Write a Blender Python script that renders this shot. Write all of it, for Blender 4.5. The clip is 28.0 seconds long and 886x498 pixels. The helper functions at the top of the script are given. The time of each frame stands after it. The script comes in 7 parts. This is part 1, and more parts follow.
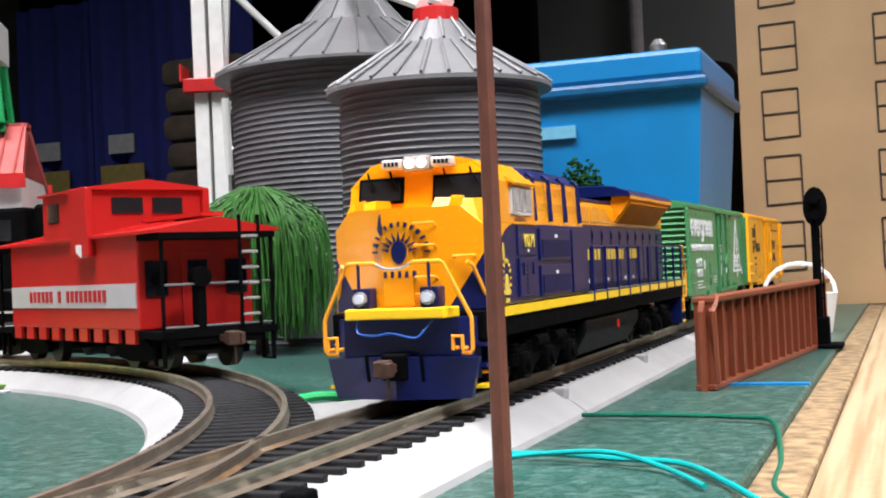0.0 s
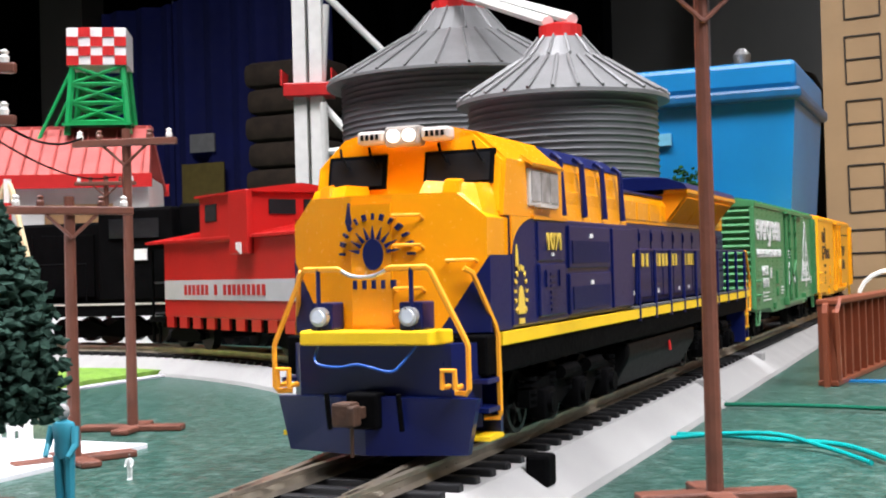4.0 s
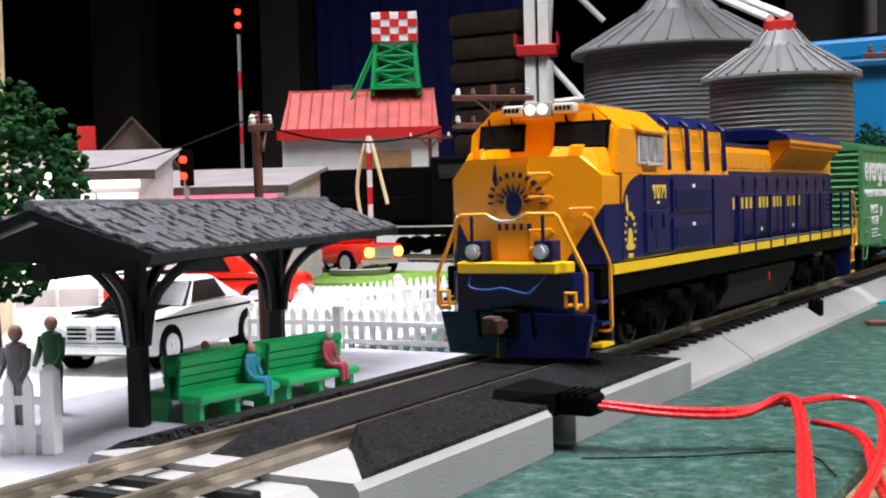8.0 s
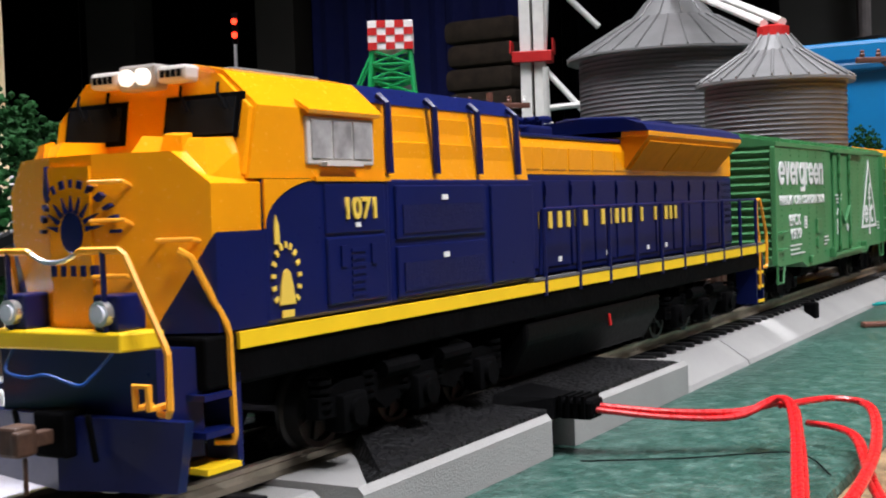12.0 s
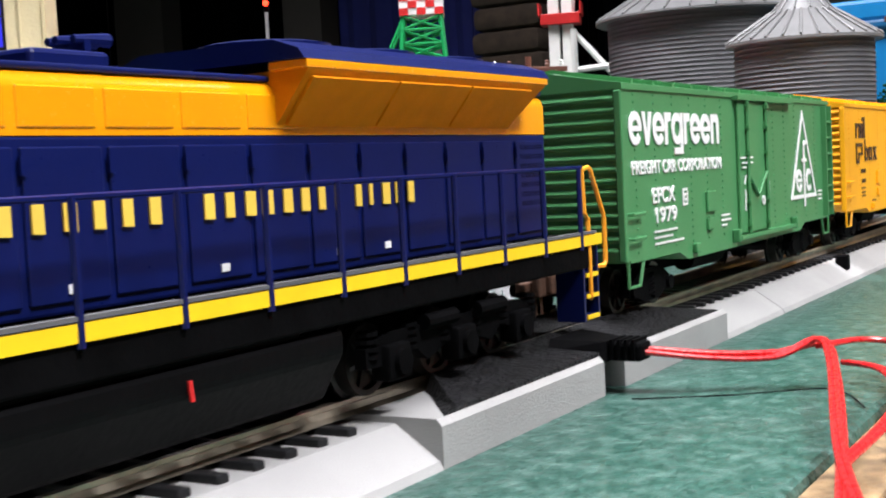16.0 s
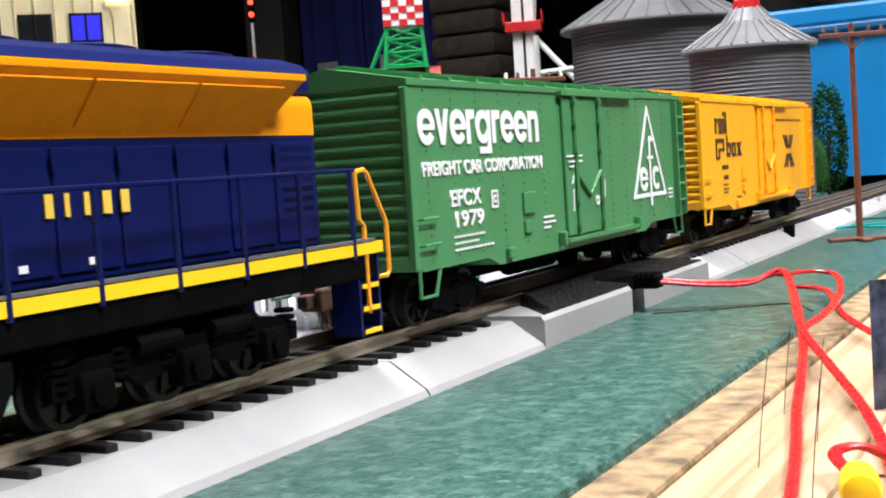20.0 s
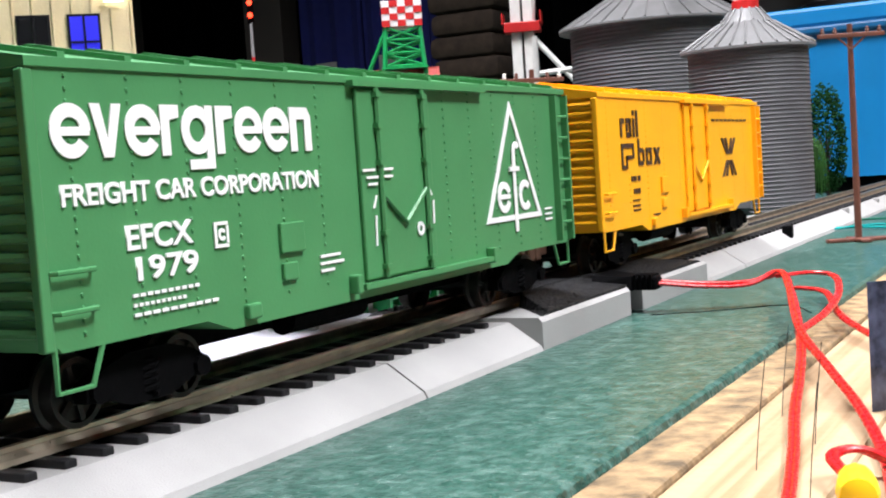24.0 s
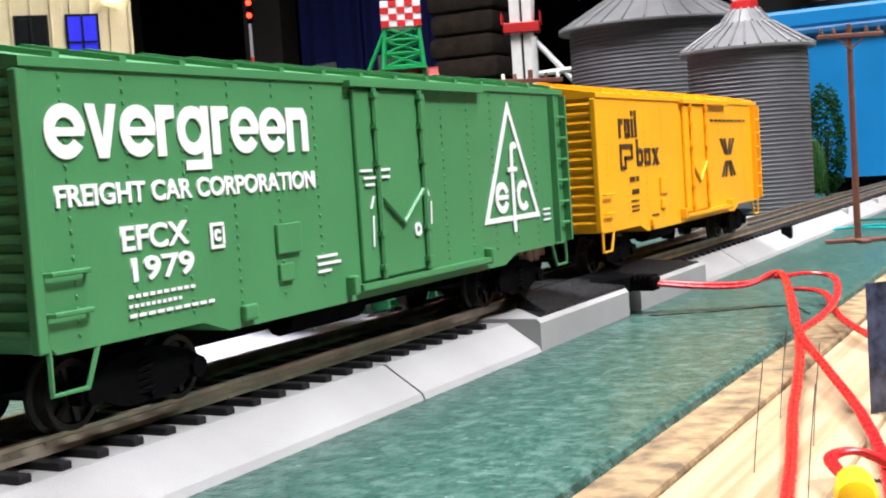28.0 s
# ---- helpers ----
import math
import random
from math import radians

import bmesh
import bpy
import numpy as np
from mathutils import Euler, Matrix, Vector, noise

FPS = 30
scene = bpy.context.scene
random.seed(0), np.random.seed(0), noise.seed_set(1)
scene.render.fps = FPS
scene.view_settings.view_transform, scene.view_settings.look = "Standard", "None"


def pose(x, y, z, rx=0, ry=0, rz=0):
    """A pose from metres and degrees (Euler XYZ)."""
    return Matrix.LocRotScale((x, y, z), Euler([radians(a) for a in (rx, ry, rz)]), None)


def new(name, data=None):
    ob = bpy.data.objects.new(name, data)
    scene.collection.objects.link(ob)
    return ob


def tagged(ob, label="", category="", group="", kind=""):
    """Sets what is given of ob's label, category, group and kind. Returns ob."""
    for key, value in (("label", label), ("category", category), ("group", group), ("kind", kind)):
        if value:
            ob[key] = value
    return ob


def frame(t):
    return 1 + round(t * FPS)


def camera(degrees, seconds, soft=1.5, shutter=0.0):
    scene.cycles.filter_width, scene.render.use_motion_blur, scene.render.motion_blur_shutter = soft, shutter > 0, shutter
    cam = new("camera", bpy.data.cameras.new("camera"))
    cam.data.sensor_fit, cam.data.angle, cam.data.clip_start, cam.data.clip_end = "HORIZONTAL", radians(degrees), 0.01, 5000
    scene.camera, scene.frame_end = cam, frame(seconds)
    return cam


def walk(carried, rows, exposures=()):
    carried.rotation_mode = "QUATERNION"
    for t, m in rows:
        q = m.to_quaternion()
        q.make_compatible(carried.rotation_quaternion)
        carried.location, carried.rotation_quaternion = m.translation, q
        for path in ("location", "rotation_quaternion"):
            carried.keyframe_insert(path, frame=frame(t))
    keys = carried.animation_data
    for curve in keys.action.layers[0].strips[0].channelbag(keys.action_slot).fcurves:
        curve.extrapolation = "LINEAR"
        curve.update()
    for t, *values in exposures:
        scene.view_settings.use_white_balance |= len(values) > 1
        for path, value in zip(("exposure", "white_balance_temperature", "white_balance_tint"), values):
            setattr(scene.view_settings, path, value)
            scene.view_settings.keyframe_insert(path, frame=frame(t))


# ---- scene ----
cam = camera(40.0, 28.0, soft=2.0, shutter=0.3)
walk(cam, [
    (0, pose(0.0982, 0.1131, 0.0382, 90.76, 2.45, 20.95)),
    (1, pose(0.0976, 0.1095, 0.0384, 90.79, 2.38, 21.05)),
    (2, pose(0.0998, 0.1079, 0.0389, 90.79, 2.32, 24.93)),
    (2.5, pose(0.0985, 0.1020, 0.0389, 90.80, 2.20, 26.30)),
    (4.5, pose(0.0798, 0.0676, 0.0390, 90.72, 1.45, 22.70)),
    (5, pose(0.0792, 0.0582, 0.0362, 87.25, 1.10, 26.25)),
    (5.5, pose(0.0812, 0.0130, 0.0380, 86.10, 1.60, 27.50)),
    (6, pose(0.0862, -0.0670, 0.0358, 87.70, 1.40, 25.95)),
    (6.5, pose(0.1030, -0.1125, 0.0400, 85.91, 1.53, 30.45)),
    (7, pose(0.1088, -0.1280, 0.0417, 87.61, 1.40, 29.68)),
    (7.5, pose(0.1086, -0.1262, 0.0423, 87.68, 1.40, 30.00)),
    (9, pose(0.1086, -0.1262, 0.0424, 87.72, 1.45, 30.00)),
    (11, pose(0.1095, -0.1283, 0.0428, 87.89, 1.82, 29.90)),
    (12.5, pose(0.1105, -0.1298, 0.0428, 88.00, 2.10, 29.90)),
    (15, pose(0.1109, -0.1292, 0.0429, 87.85, 2.27, 29.98)),
    (15.5, pose(0.1112, -0.1340, 0.0427, 87.25, 2.50, 30.35)),
    (16, pose(0.1130, -0.1466, 0.0423, 86.33, 2.95, 31.02)),
    (16.5, pose(0.1251, -0.1938, 0.0422, 86.17, 3.30, 30.91)),
    (17, pose(0.1258, -0.2221, 0.0420, 86.00, 3.60, 28.66)),
    (17.5, pose(0.1331, -0.2570, 0.0409, 85.60, 3.50, 27.13)),
    (18, pose(0.1306, -0.2443, 0.0408, 86.12, 3.80, 28.23)),
    (18.5, pose(0.1308, -0.2440, 0.0409, 86.16, 3.80, 28.22)),
    (28, pose(0.1310, -0.2426, 0.0413, 86.19, 3.82, 28.14)),
], exposures=((0, 0.12), (4.5, 0.08), (6.0, 0.05), (7.0, -0.4), (12.5, -0.35), (14.8, 0.1), (15.5, 0.15), (17.5, 0.12), (28, 0.12)))

# ---- light: an exhibition hall with ceiling panels ----
world = bpy.data.worlds.new("hall_air")
world.use_nodes = True
world.node_tree.nodes["Background"].inputs[0].default_value = (0.55, 0.6, 0.7, 1)
world.node_tree.nodes["Background"].inputs[1].default_value = 0.006
scene.world = world
scene.view_settings.exposure = 0.0


def ceiling_lamp(x, y, w, d, watts, colour=(0.98, 0.97, 1.03)):
    lamp = bpy.data.lights.new("panel_light", "AREA")
    lamp.shape, lamp.size, lamp.size_y, lamp.energy, lamp.color = "RECTANGLE", w, d, watts, colour
    lamp.spread = radians(112)
    ob = new("panel_light", lamp)
    ob.location = (x, y, 1.45)


ceiling_lamp(1.08, -0.08, 0.3, 0.8, 42)
ceiling_lamp(0.30, 0.00, 0.9, 0.3, 12)
ceiling_lamp(0.90, 1.75, 0.9, 0.3, 12)
ceiling_lamp(-0.50, 0.14, 0.9, 0.3, 22)


# ---- materials ----
def material(name, colour, rough=0.5, metal=0.0, spread=0.12, scale=120.0, bump=0.0, fine=900.0, spec=0.5, coat=0.0):
    m = bpy.data.materials.new(name)
    m.use_nodes = True
    nt = m.node_tree
    b = nt.nodes["Principled BSDF"]
    co = nt.nodes.new("ShaderNodeTexCoord")
    n1 = nt.nodes.new("ShaderNodeTexNoise")
    n1.inputs["Scale"].default_value, n1.inputs["Detail"].default_value = scale, 4
    n2 = nt.nodes.new("ShaderNodeTexNoise")
    n2.inputs["Scale"].default_value, n2.inputs["Detail"].default_value = fine, 3
    nt.links.new(co.outputs["Object"], n1.inputs["Vector"])
    nt.links.new(co.outputs["Object"], n2.inputs["Vector"])
    ramp = nt.nodes.new("ShaderNodeMapRange")
    ramp.inputs["From Min"].default_value, ramp.inputs["From Max"].default_value = 0.3, 0.7
    ramp.inputs["To Min"].default_value, ramp.inputs["To Max"].default_value = 1 - spread, 1 + spread
    nt.links.new(n1.outputs["Fac"], ramp.inputs["Value"])
    mul = nt.nodes.new("ShaderNodeVectorMath")
    mul.operation = "SCALE"
    mul.inputs[0].default_value = colour[:3]
    nt.links.new(ramp.outputs["Result"], mul.inputs["Scale"])
    nt.links.new(mul.outputs["Vector"], b.inputs["Base Color"])
    rr = nt.nodes.new("ShaderNodeMapRange")
    rr.inputs["To Min"].default_value, rr.inputs["To Max"].default_value = max(0.03, rough - 0.1), min(1, rough + 0.1)
    nt.links.new(n2.outputs["Fac"], rr.inputs["Value"])
    nt.links.new(rr.outputs["Result"], b.inputs["Roughness"])
    b.inputs["Metallic"].default_value = metal
    b.inputs["Specular IOR Level"].default_value = spec
    b.inputs["Coat Weight"].default_value = coat
    if bump:
        bp = nt.nodes.new("ShaderNodeBump")
        bp.inputs["Strength"].default_value, bp.inputs["Distance"].default_value = bump, 0.0006
        nt.links.new(n2.outputs["Fac"], bp.inputs["Height"])
        nt.links.new(bp.outputs["Normal"], b.inputs["Normal"])
    return m


def glow(name, colour, strength):
    m = bpy.data.materials.new(name)
    m.use_nodes = True
    b = m.node_tree.nodes["Principled BSDF"]
    b.inputs["Base Color"].default_value = (*colour, 1)
    b.inputs["Emission Color"].default_value = (*colour, 1)
    b.inputs["Emission Strength"].default_value = strength
    return m


def table_paint():
    """Green painted board with brush streaks, stains, pale patches of wear and painted-in sheen, and a satin gloss."""
    m = material("green_board_paint", (0.03, 0.105, 0.085), 0.36, 0, 0.25, 30, 1.0, 420, 0.28)
    for node in m.node_tree.nodes:
        if node.type == "BUMP":
            node.inputs["Distance"].default_value = 0.0014
    nt = m.node_tree
    b = nt.nodes["Principled BSDF"]
    co = nt.nodes.new("ShaderNodeTexCoord")
    mp = nt.nodes.new("ShaderNodeMapping")
    mp.inputs["Scale"].default_value = (330, 130, 60)
    mp.inputs["Rotation"].default_value = (0, 0, 0.5)
    st = nt.nodes.new("ShaderNodeTexNoise")
    st.inputs["Scale"].default_value, st.inputs["Detail"].default_value = 3.6, 12
    nt.links.new(co.outputs["Object"], mp.inputs["Vector"])
    nt.links.new(mp.outputs["Vector"], st.inputs["Vector"])
    cr = nt.nodes.new("ShaderNodeValToRGB")
    cr.color_ramp.elements[0].position, cr.color_ramp.elements[1].position = 0.36, 0.62
    cr.color_ramp.elements[0].color = (0.010, 0.042, 0.031, 1)
    cr.color_ramp.elements[1].color = (0.028, 0.084, 0.066, 1)
    nt.links.new(st.outputs["Fac"], cr.inputs["Fac"])
    # pale patches: worn paint, and the board's whitish reflections put into the colour
    worn_sheen = nt.nodes.new("ShaderNodeTexNoise")
    worn_sheen.inputs["Scale"].default_value, worn_sheen.inputs["Detail"].default_value = 240.0, 12
    worn_sheen.inputs["Roughness"].default_value = 0.68
    nt.links.new(co.outputs["Object"], worn_sheen.inputs["Vector"])
    wr = nt.nodes.new("ShaderNodeValToRGB")
    wr.color_ramp.elements[0].position, wr.color_ramp.elements[1].position = 0.47, 0.70
    mix = nt.nodes.new("ShaderNodeMix")
    mix.data_type = "RGBA"
    nt.links.new(worn_sheen.outputs["Fac"], wr.inputs["Fac"])
    nt.links.new(wr.outputs["Color"], mix.inputs["Factor"])
    nt.links.new(cr.outputs["Color"], mix.inputs["A"])
    mix.inputs["B"].default_value = (0.085, 0.155, 0.132, 1)
    nt.links.new(mix.outputs["Result"], b.inputs["Base Color"])
    b.inputs["Coat Weight"].default_value, b.inputs["Coat Roughness"].default_value = 0.15, 0.14
    return m


def pine():
    m = material("pine_lumber", (0.62, 0.42, 0.22), 0.6, 0, 0.1, 20, 0.2, 500)
    nt = m.node_tree
    b = nt.nodes["Principled BSDF"]
    co = nt.nodes.new("ShaderNodeTexCoord")
    mp = nt.nodes.new("ShaderNodeMapping")
    mp.inputs["Scale"].default_value = (220, 5, 220)
    st = nt.nodes.new("ShaderNodeTexNoise")
    st.inputs["Scale"].default_value, st.inputs["Detail"].default_value = 1.4, 6
    nt.links.new(co.outputs["Object"], mp.inputs["Vector"])
    nt.links.new(mp.outputs["Vector"], st.inputs["Vector"])
    cr = nt.nodes.new("ShaderNodeValToRGB")
    cr.color_ramp.elements[0].position, cr.color_ramp.elements[1].position = 0.36, 0.52
    cr.color_ramp.elements[0].color = (0.25, 0.155, 0.075, 1)
    cr.color_ramp.elements[1].color = (0.36, 0.26, 0.15, 1)
    nt.links.new(st.outputs["Fac"], cr.inputs["Fac"])
    nt.links.new(cr.outputs["Color"], b.inputs["Base Color"])
    return m


GREEN_BOARD, PINE = table_paint(), pine()
ROUGHEDGE = material("rough_sawn_edge", (0.20, 0.132, 0.064), 0.85, 0, 0.65, 240, 1.0, 700)
BED = material("grey_track_bed_plastic", (0.31, 0.306, 0.297), 0.55, 0, 0.08, 60, 0.4, 3200)
TIE = material("black_tie_plastic", (0.008, 0.008, 0.009), 0.5, 0, 0.2, 300, 0.1, 900, 0.3)
RAIL = material("nickel_rail", (0.52, 0.45, 0.35), 0.32, 0.9, 0.25, 150, 0.1)
PAD = material("rough_black_rubber", (0.007, 0.007, 0.008), 0.5, 0, 0.6, 260, 1.0, 900, 0.2)
for node in PAD.node_tree.nodes:
    if node.type == "BUMP":
        node.inputs["Distance"].default_value = 0.003
ORANGE = material("orange_body_paint", (0.88, 0.33, 0.003), 0.24, 0, 0.04, 90, 0.03, 1500, 0.6, 0.25)
NAVY = material("navy_body_paint", (0.003, 0.0075, 0.070), 0.32, 0, 0.08, 90, 0.03, 1500, 0.4)
ORANGESCREEN = material("matte_orange_screen", (0.80, 0.28, 0.003), 0.65, 0, 0.06, 300, 0.3, 2500, 0.15)
NAVYSCREEN = material("dark_navy_screen", (0.003, 0.006, 0.055), 0.5, 0, 0.1, 90, 0.4, 3000, 0.3)
YELLOW = material("yellow_stripe_paint", (0.9, 0.58, 0.012), 0.4, 0, 0.05)
GOLD = material("gold_lettering", (0.8, 0.55, 0.08), 0.45, 0, 0.05)
HANDRAIL = material("orange_wire", (0.88, 0.36, 0.02), 0.4, 0, 0.05)
BLACK = material("black_chassis_plastic", (0.0024, 0.0024, 0.0027), 0.7, 0, 0.3, 200, 0.2, 900, 0.03)
TANK = material("dark_tank_plastic", (0.0028, 0.0028, 0.0032), 0.5, 0, 0.2, 100, 0.1, 900, 0.06)
STEEL = material("blackened_wheel_steel", (0.03, 0.028, 0.027), 0.42, 0.7, 0.2)
SILVER = material("polished_metal", (0.7, 0.7, 0.7), 0.3, 0.75, 0.05)
RUST = material("rusty_coupler", (0.06, 0.028, 0.016), 0.6, 0.2, 0.3, 500, 0.3)
WINDOW = material("smoked_window_plastic", (0.012, 0.0125, 0.014), 0.06, 0, 0.1, 200, 0, 900, 0.55)
CURTAIN = material("grey_side_glass", (0.35, 0.34, 0.34), 0.15, 0, 0.4, 300)
LENS = material("silver_lamp_lens", (0.72, 0.76, 0.84), 0.15, 0.1, 0.05)
NUMBER_BOARD = material("white_number_board", (0.62, 0.58, 0.54), 0.4, 0, 0.05)
CARGREEN = material("green_boxcar_paint", (0.062, 0.235, 0.088), 0.40, 0, 0.05, 90, 0.05, 1800)
CARYELLOW = material("yellow_boxcar_paint", (0.95, 0.43, 0.008), 0.40, 0, 0.04, 90, 0.05, 1800)
WHITE = material("white_print", (0.8, 0.8, 0.79), 0.5, 0, 0.05)
INK = material("dark_brown_print", (0.05, 0.025, 0.015), 0.5, 0, 0.1)
RED = material("red_caboose_paint", (0.44, 0.010, 0.008), 0.38, 0, 0.06, 90, 0.05)
REDPLASTIC = material("red_plastic", (0.55, 0.02, 0.02), 0.4, 0, 0.1)
REDROOF = material("faded_red_roof", (0.42, 0.07, 0.06), 0.6, 0, 0.2, 80, 0.3)
REDWIRE = material("red_wire_sleeve", (0.52, 0.010, 0.013), 0.28, 0, 0.05, 100, 0, 900, 0.6)
TEAL = material("teal_wire_sleeve", (0.0, 0.30, 0.29), 0.35, 0, 0.08)
GALV = material("grey_bin_plastic", (0.10, 0.10, 0.105), 0.55, 0, 0.12, 60, 0.1, 900, 0.3)
BINROOF = material("grey_bin_roof_plastic", (0.17, 0.17, 0.17), 0.45, 0.1, 0.12, 60, 0.1)
BROWN = material("brown_pole_plastic", (0.13, 0.045, 0.028), 0.5, 0, 0.2, 200, 0.2)
GIRDER = material("brown_girder_plastic", (0.2, 0.05, 0.022), 0.38, 0, 0.12, 120, 0.1)
WHITEPLASTIC = material("white_plastic", (0.78, 0.77, 0.73), 0.4, 0, 0.06)
FENCE = material("white_fence_plastic", (0.8, 0.8, 0.78), 0.5, 0, 0.05)
KELLY = material("green_plastic", (0.01, 0.3, 0.085), 0.35, 0, 0.1)
SHINGLE = material("grey_shingle", (0.11, 0.11, 0.116), 0.3, 0, 0.5, 400, 1.0, 1500)
POST = material("black_post_plastic", (0.006, 0.006, 0.007), 0.45, 0, 0.2, 120, 0, 900, 0.3)
CONCRETE = material("painted_hall_wall", (0.26, 0.26, 0.25), 0.85, 0, 0.12, 3, 0.2, 60)
DRAPE = material("black_drape", (0.003, 0.003, 0.0035), 0.95, 0, 0.3, 8, 0.3, 80, 0.0)
FLOORMAT = material("dark_hall_floor", (0.09, 0.088, 0.085), 0.5, 0, 0.3, 4, 0.2, 60)
CEILMAT = material("dark_ceiling_paint", (0.12, 0.12, 0.12), 0.9, 0, 0.05, 10)
PLAZA = material("white_plaza_card", (0.69, 0.69, 0.71), 0.7, 0, 0.16, 45, 0.3)
PLATFORM = material("grey_platform_card", (0.42, 0.41, 0.46), 0.75, 0, 0.15, 60, 0.3)
BLUECAR = material("bright_blue_plastic", (0.003, 0.18, 0.44), 0.4, 0, 0.06, 40, 0.05)
CARDBOARD = material("brown_cardboard", (0.36, 0.23, 0.115), 0.85, 0, 0.1, 20, 0.15, 300)
BLUEPANEL = material("dark_blue_cloth", (0.004, 0.008, 0.10), 0.9, 0, 0.2, 12, 0.3, 80)
CREAM = material("cream_siding", (0.72, 0.6, 0.36), 0.6, 0, 0.08, 60, 0.2)
BARK = material("tree_bark", (0.05, 0.03, 0.02), 0.9, 0, 0.3, 300, 0.8)
FIRLEAF = material("dark_fir_foliage", (0.016, 0.038, 0.028), 0.85, 0, 0.4, 250, 0.5, 900, 0.15)
LEAF = material("dark_green_foliage", (0.010, 0.048, 0.012), 0.85, 0, 0.5, 250, 0.5, 900, 0.1)
WILLOW = material("bright_willow_foliage", (0.025, 0.12, 0.010), 0.7, 0, 0.4, 250, 0.4)
GRASSMAT = material("bright_grass_mat", (0.14, 0.27, 0.03), 0.95, 0, 0.35, 300, 1.0, 1800)
LAMPWHITE = glow("lit_headlight", (1.0, 0.95, 0.88), 1.6)
HOUSING = material("grey_lamp_housing", (0.34, 0.31, 0.28), 0.4, 0, 0.08)
LAMPYELLOW = glow("lit_yellow_lamp", (1.0, 0.8, 0.1), 4.0)
LAMPRED = glow("lit_red_lamp", (1.0, 0.03, 0.01), 6.0)
LAMPBLUE = glow("lit_blue_window", (0.02, 0.02, 0.6), 0.5)
NEON = glow("lit_pink_sign", (1.0, 0.1, 0.2), 3.0)


# ---- building helpers ----
def link(name, bm, mat, parent=None, label="", smooth=False):
    me = bpy.data.meshes.new(name)
    bmesh.ops.recalc_face_normals(bm, faces=bm.faces)
    bm.to_mesh(me)
    bm.free()
    if smooth:
        for p in me.polygons:
            p.use_smooth = True
        me.set_sharp_from_angle(angle=radians(35))
    me.materials.append(mat)
    ob = new(name, me)
    if parent:
        ob.parent = parent
    if label:
        ob["label"] = label
    return ob


def part(name, bm, mat, parent, label="", smooth=False):
    return link(name, bm, mat, parent, label, smooth)


def thing(name, label, category, m=None, group="", kind=""):
    ob = new(name)
    ob.empty_display_size = 0.01
    if m is not None:
        ob.matrix_basis = m
    return tagged(ob, label, category, group, kind)


def box(bm, x0, x1, y0, y1, z0, z1, bevel=0.0):
    r = bmesh.ops.create_cube(bm, size=1)
    for v in r["verts"]:
        v.co = Vector((x0 + (v.co.x + 0.5) * (x1 - x0), y0 + (v.co.y + 0.5) * (y1 - y0), z0 + (v.co.z + 0.5) * (z1 - z0)))
    if bevel:
        edges = list({e for v in r["verts"] for e in v.link_edges})
        bmesh.ops.bevel(bm, geom=edges, offset=bevel, segments=2, affect="EDGES", profile=0.5)
    return bm


def nb(*a, **k):
    return box(bmesh.new(), *a, **k)


def rod(bm, a, b, r, n=8, r2=None):
    a, b = Vector(a), Vector(b)
    d = b - a
    m = Matrix.Translation((a + b) / 2) @ d.to_track_quat("Z", "Y").to_matrix().to_4x4()
    bmesh.ops.create_cone(bm, cap_ends=True, segments=n, radius1=r, radius2=r if r2 is None else r2, depth=d.length, matrix=m)
    return bm


def wire(bm, pts, r, n=6):
    """A bent round bar through the points, in one piece."""
    pts = [Vector(p) for p in pts]
    rings = []
    for i, p in enumerate(pts):
        d = (pts[min(i + 1, len(pts) - 1)] - pts[max(i - 1, 0)]).normalized()
        q = d.to_track_quat("Z", "X")
        rings.append([bm.verts.new(p + q @ Vector((r * math.cos(2 * math.pi * k / n), r * math.sin(2 * math.pi * k / n), 0))) for k in range(n)])
    for a, b in zip(rings, rings[1:]):
        q = min(range(n), key=lambda s: sum((a[k].co - b[(k + s) % n].co).length for k in range(n)))
        for k in range(n):
            bm.faces.new((a[k], a[(k + 1) % n], b[(k + 1 + q) % n], b[(k + q) % n]))
    bm.faces.new(rings[0][::-1])
    bm.faces.new(rings[-1])
    return bm


def curve(pts, steps=8):
    """Points of a smooth line through pts."""
    pts = [Vector(p) for p in pts]
    out = []
    for i in range(len(pts) - 1):
        p0, p1, p2, p3 = pts[max(i - 1, 0)], pts[i], pts[i + 1], pts[min(i + 2, len(pts) - 1)]
        for k in range(steps):
            t = k / steps
            out.append(0.5 * ((2 * p1) + (p2 - p0) * t + (2 * p0 - 5 * p1 + 4 * p2 - p3) * t * t + (3 * p1 - p0 - 3 * p2 + p3) * t ** 3))
    return out + [pts[-1]]


def extrude(bm, outline, axis, a, b, bevel=0.0):
    """A prism: outline of 2D points in the plane across axis, from a to b along it."""
    def at(p, v):
        return {"x": (v, p[0], p[1]), "y": (p[0], v, p[1]), "z": (p[0], p[1], v)}[axis]
    va = [bm.verts.new(at(p, a)) for p in outline]
    vb = [bm.verts.new(at(p, b)) for p in outline]
    n = len(outline)
    fs = [bm.faces.new(va), bm.faces.new(vb[::-1])]
    for i in range(n):
        fs.append(bm.faces.new((va[i], vb[i], vb[(i + 1) % n], va[(i + 1) % n])))
    if bevel:
        edges = list({e for f in fs for e in f.edges})
        bmesh.ops.bevel(bm, geom=edges, offset=bevel, segments=2, affect="EDGES", profile=0.5)
    return bm


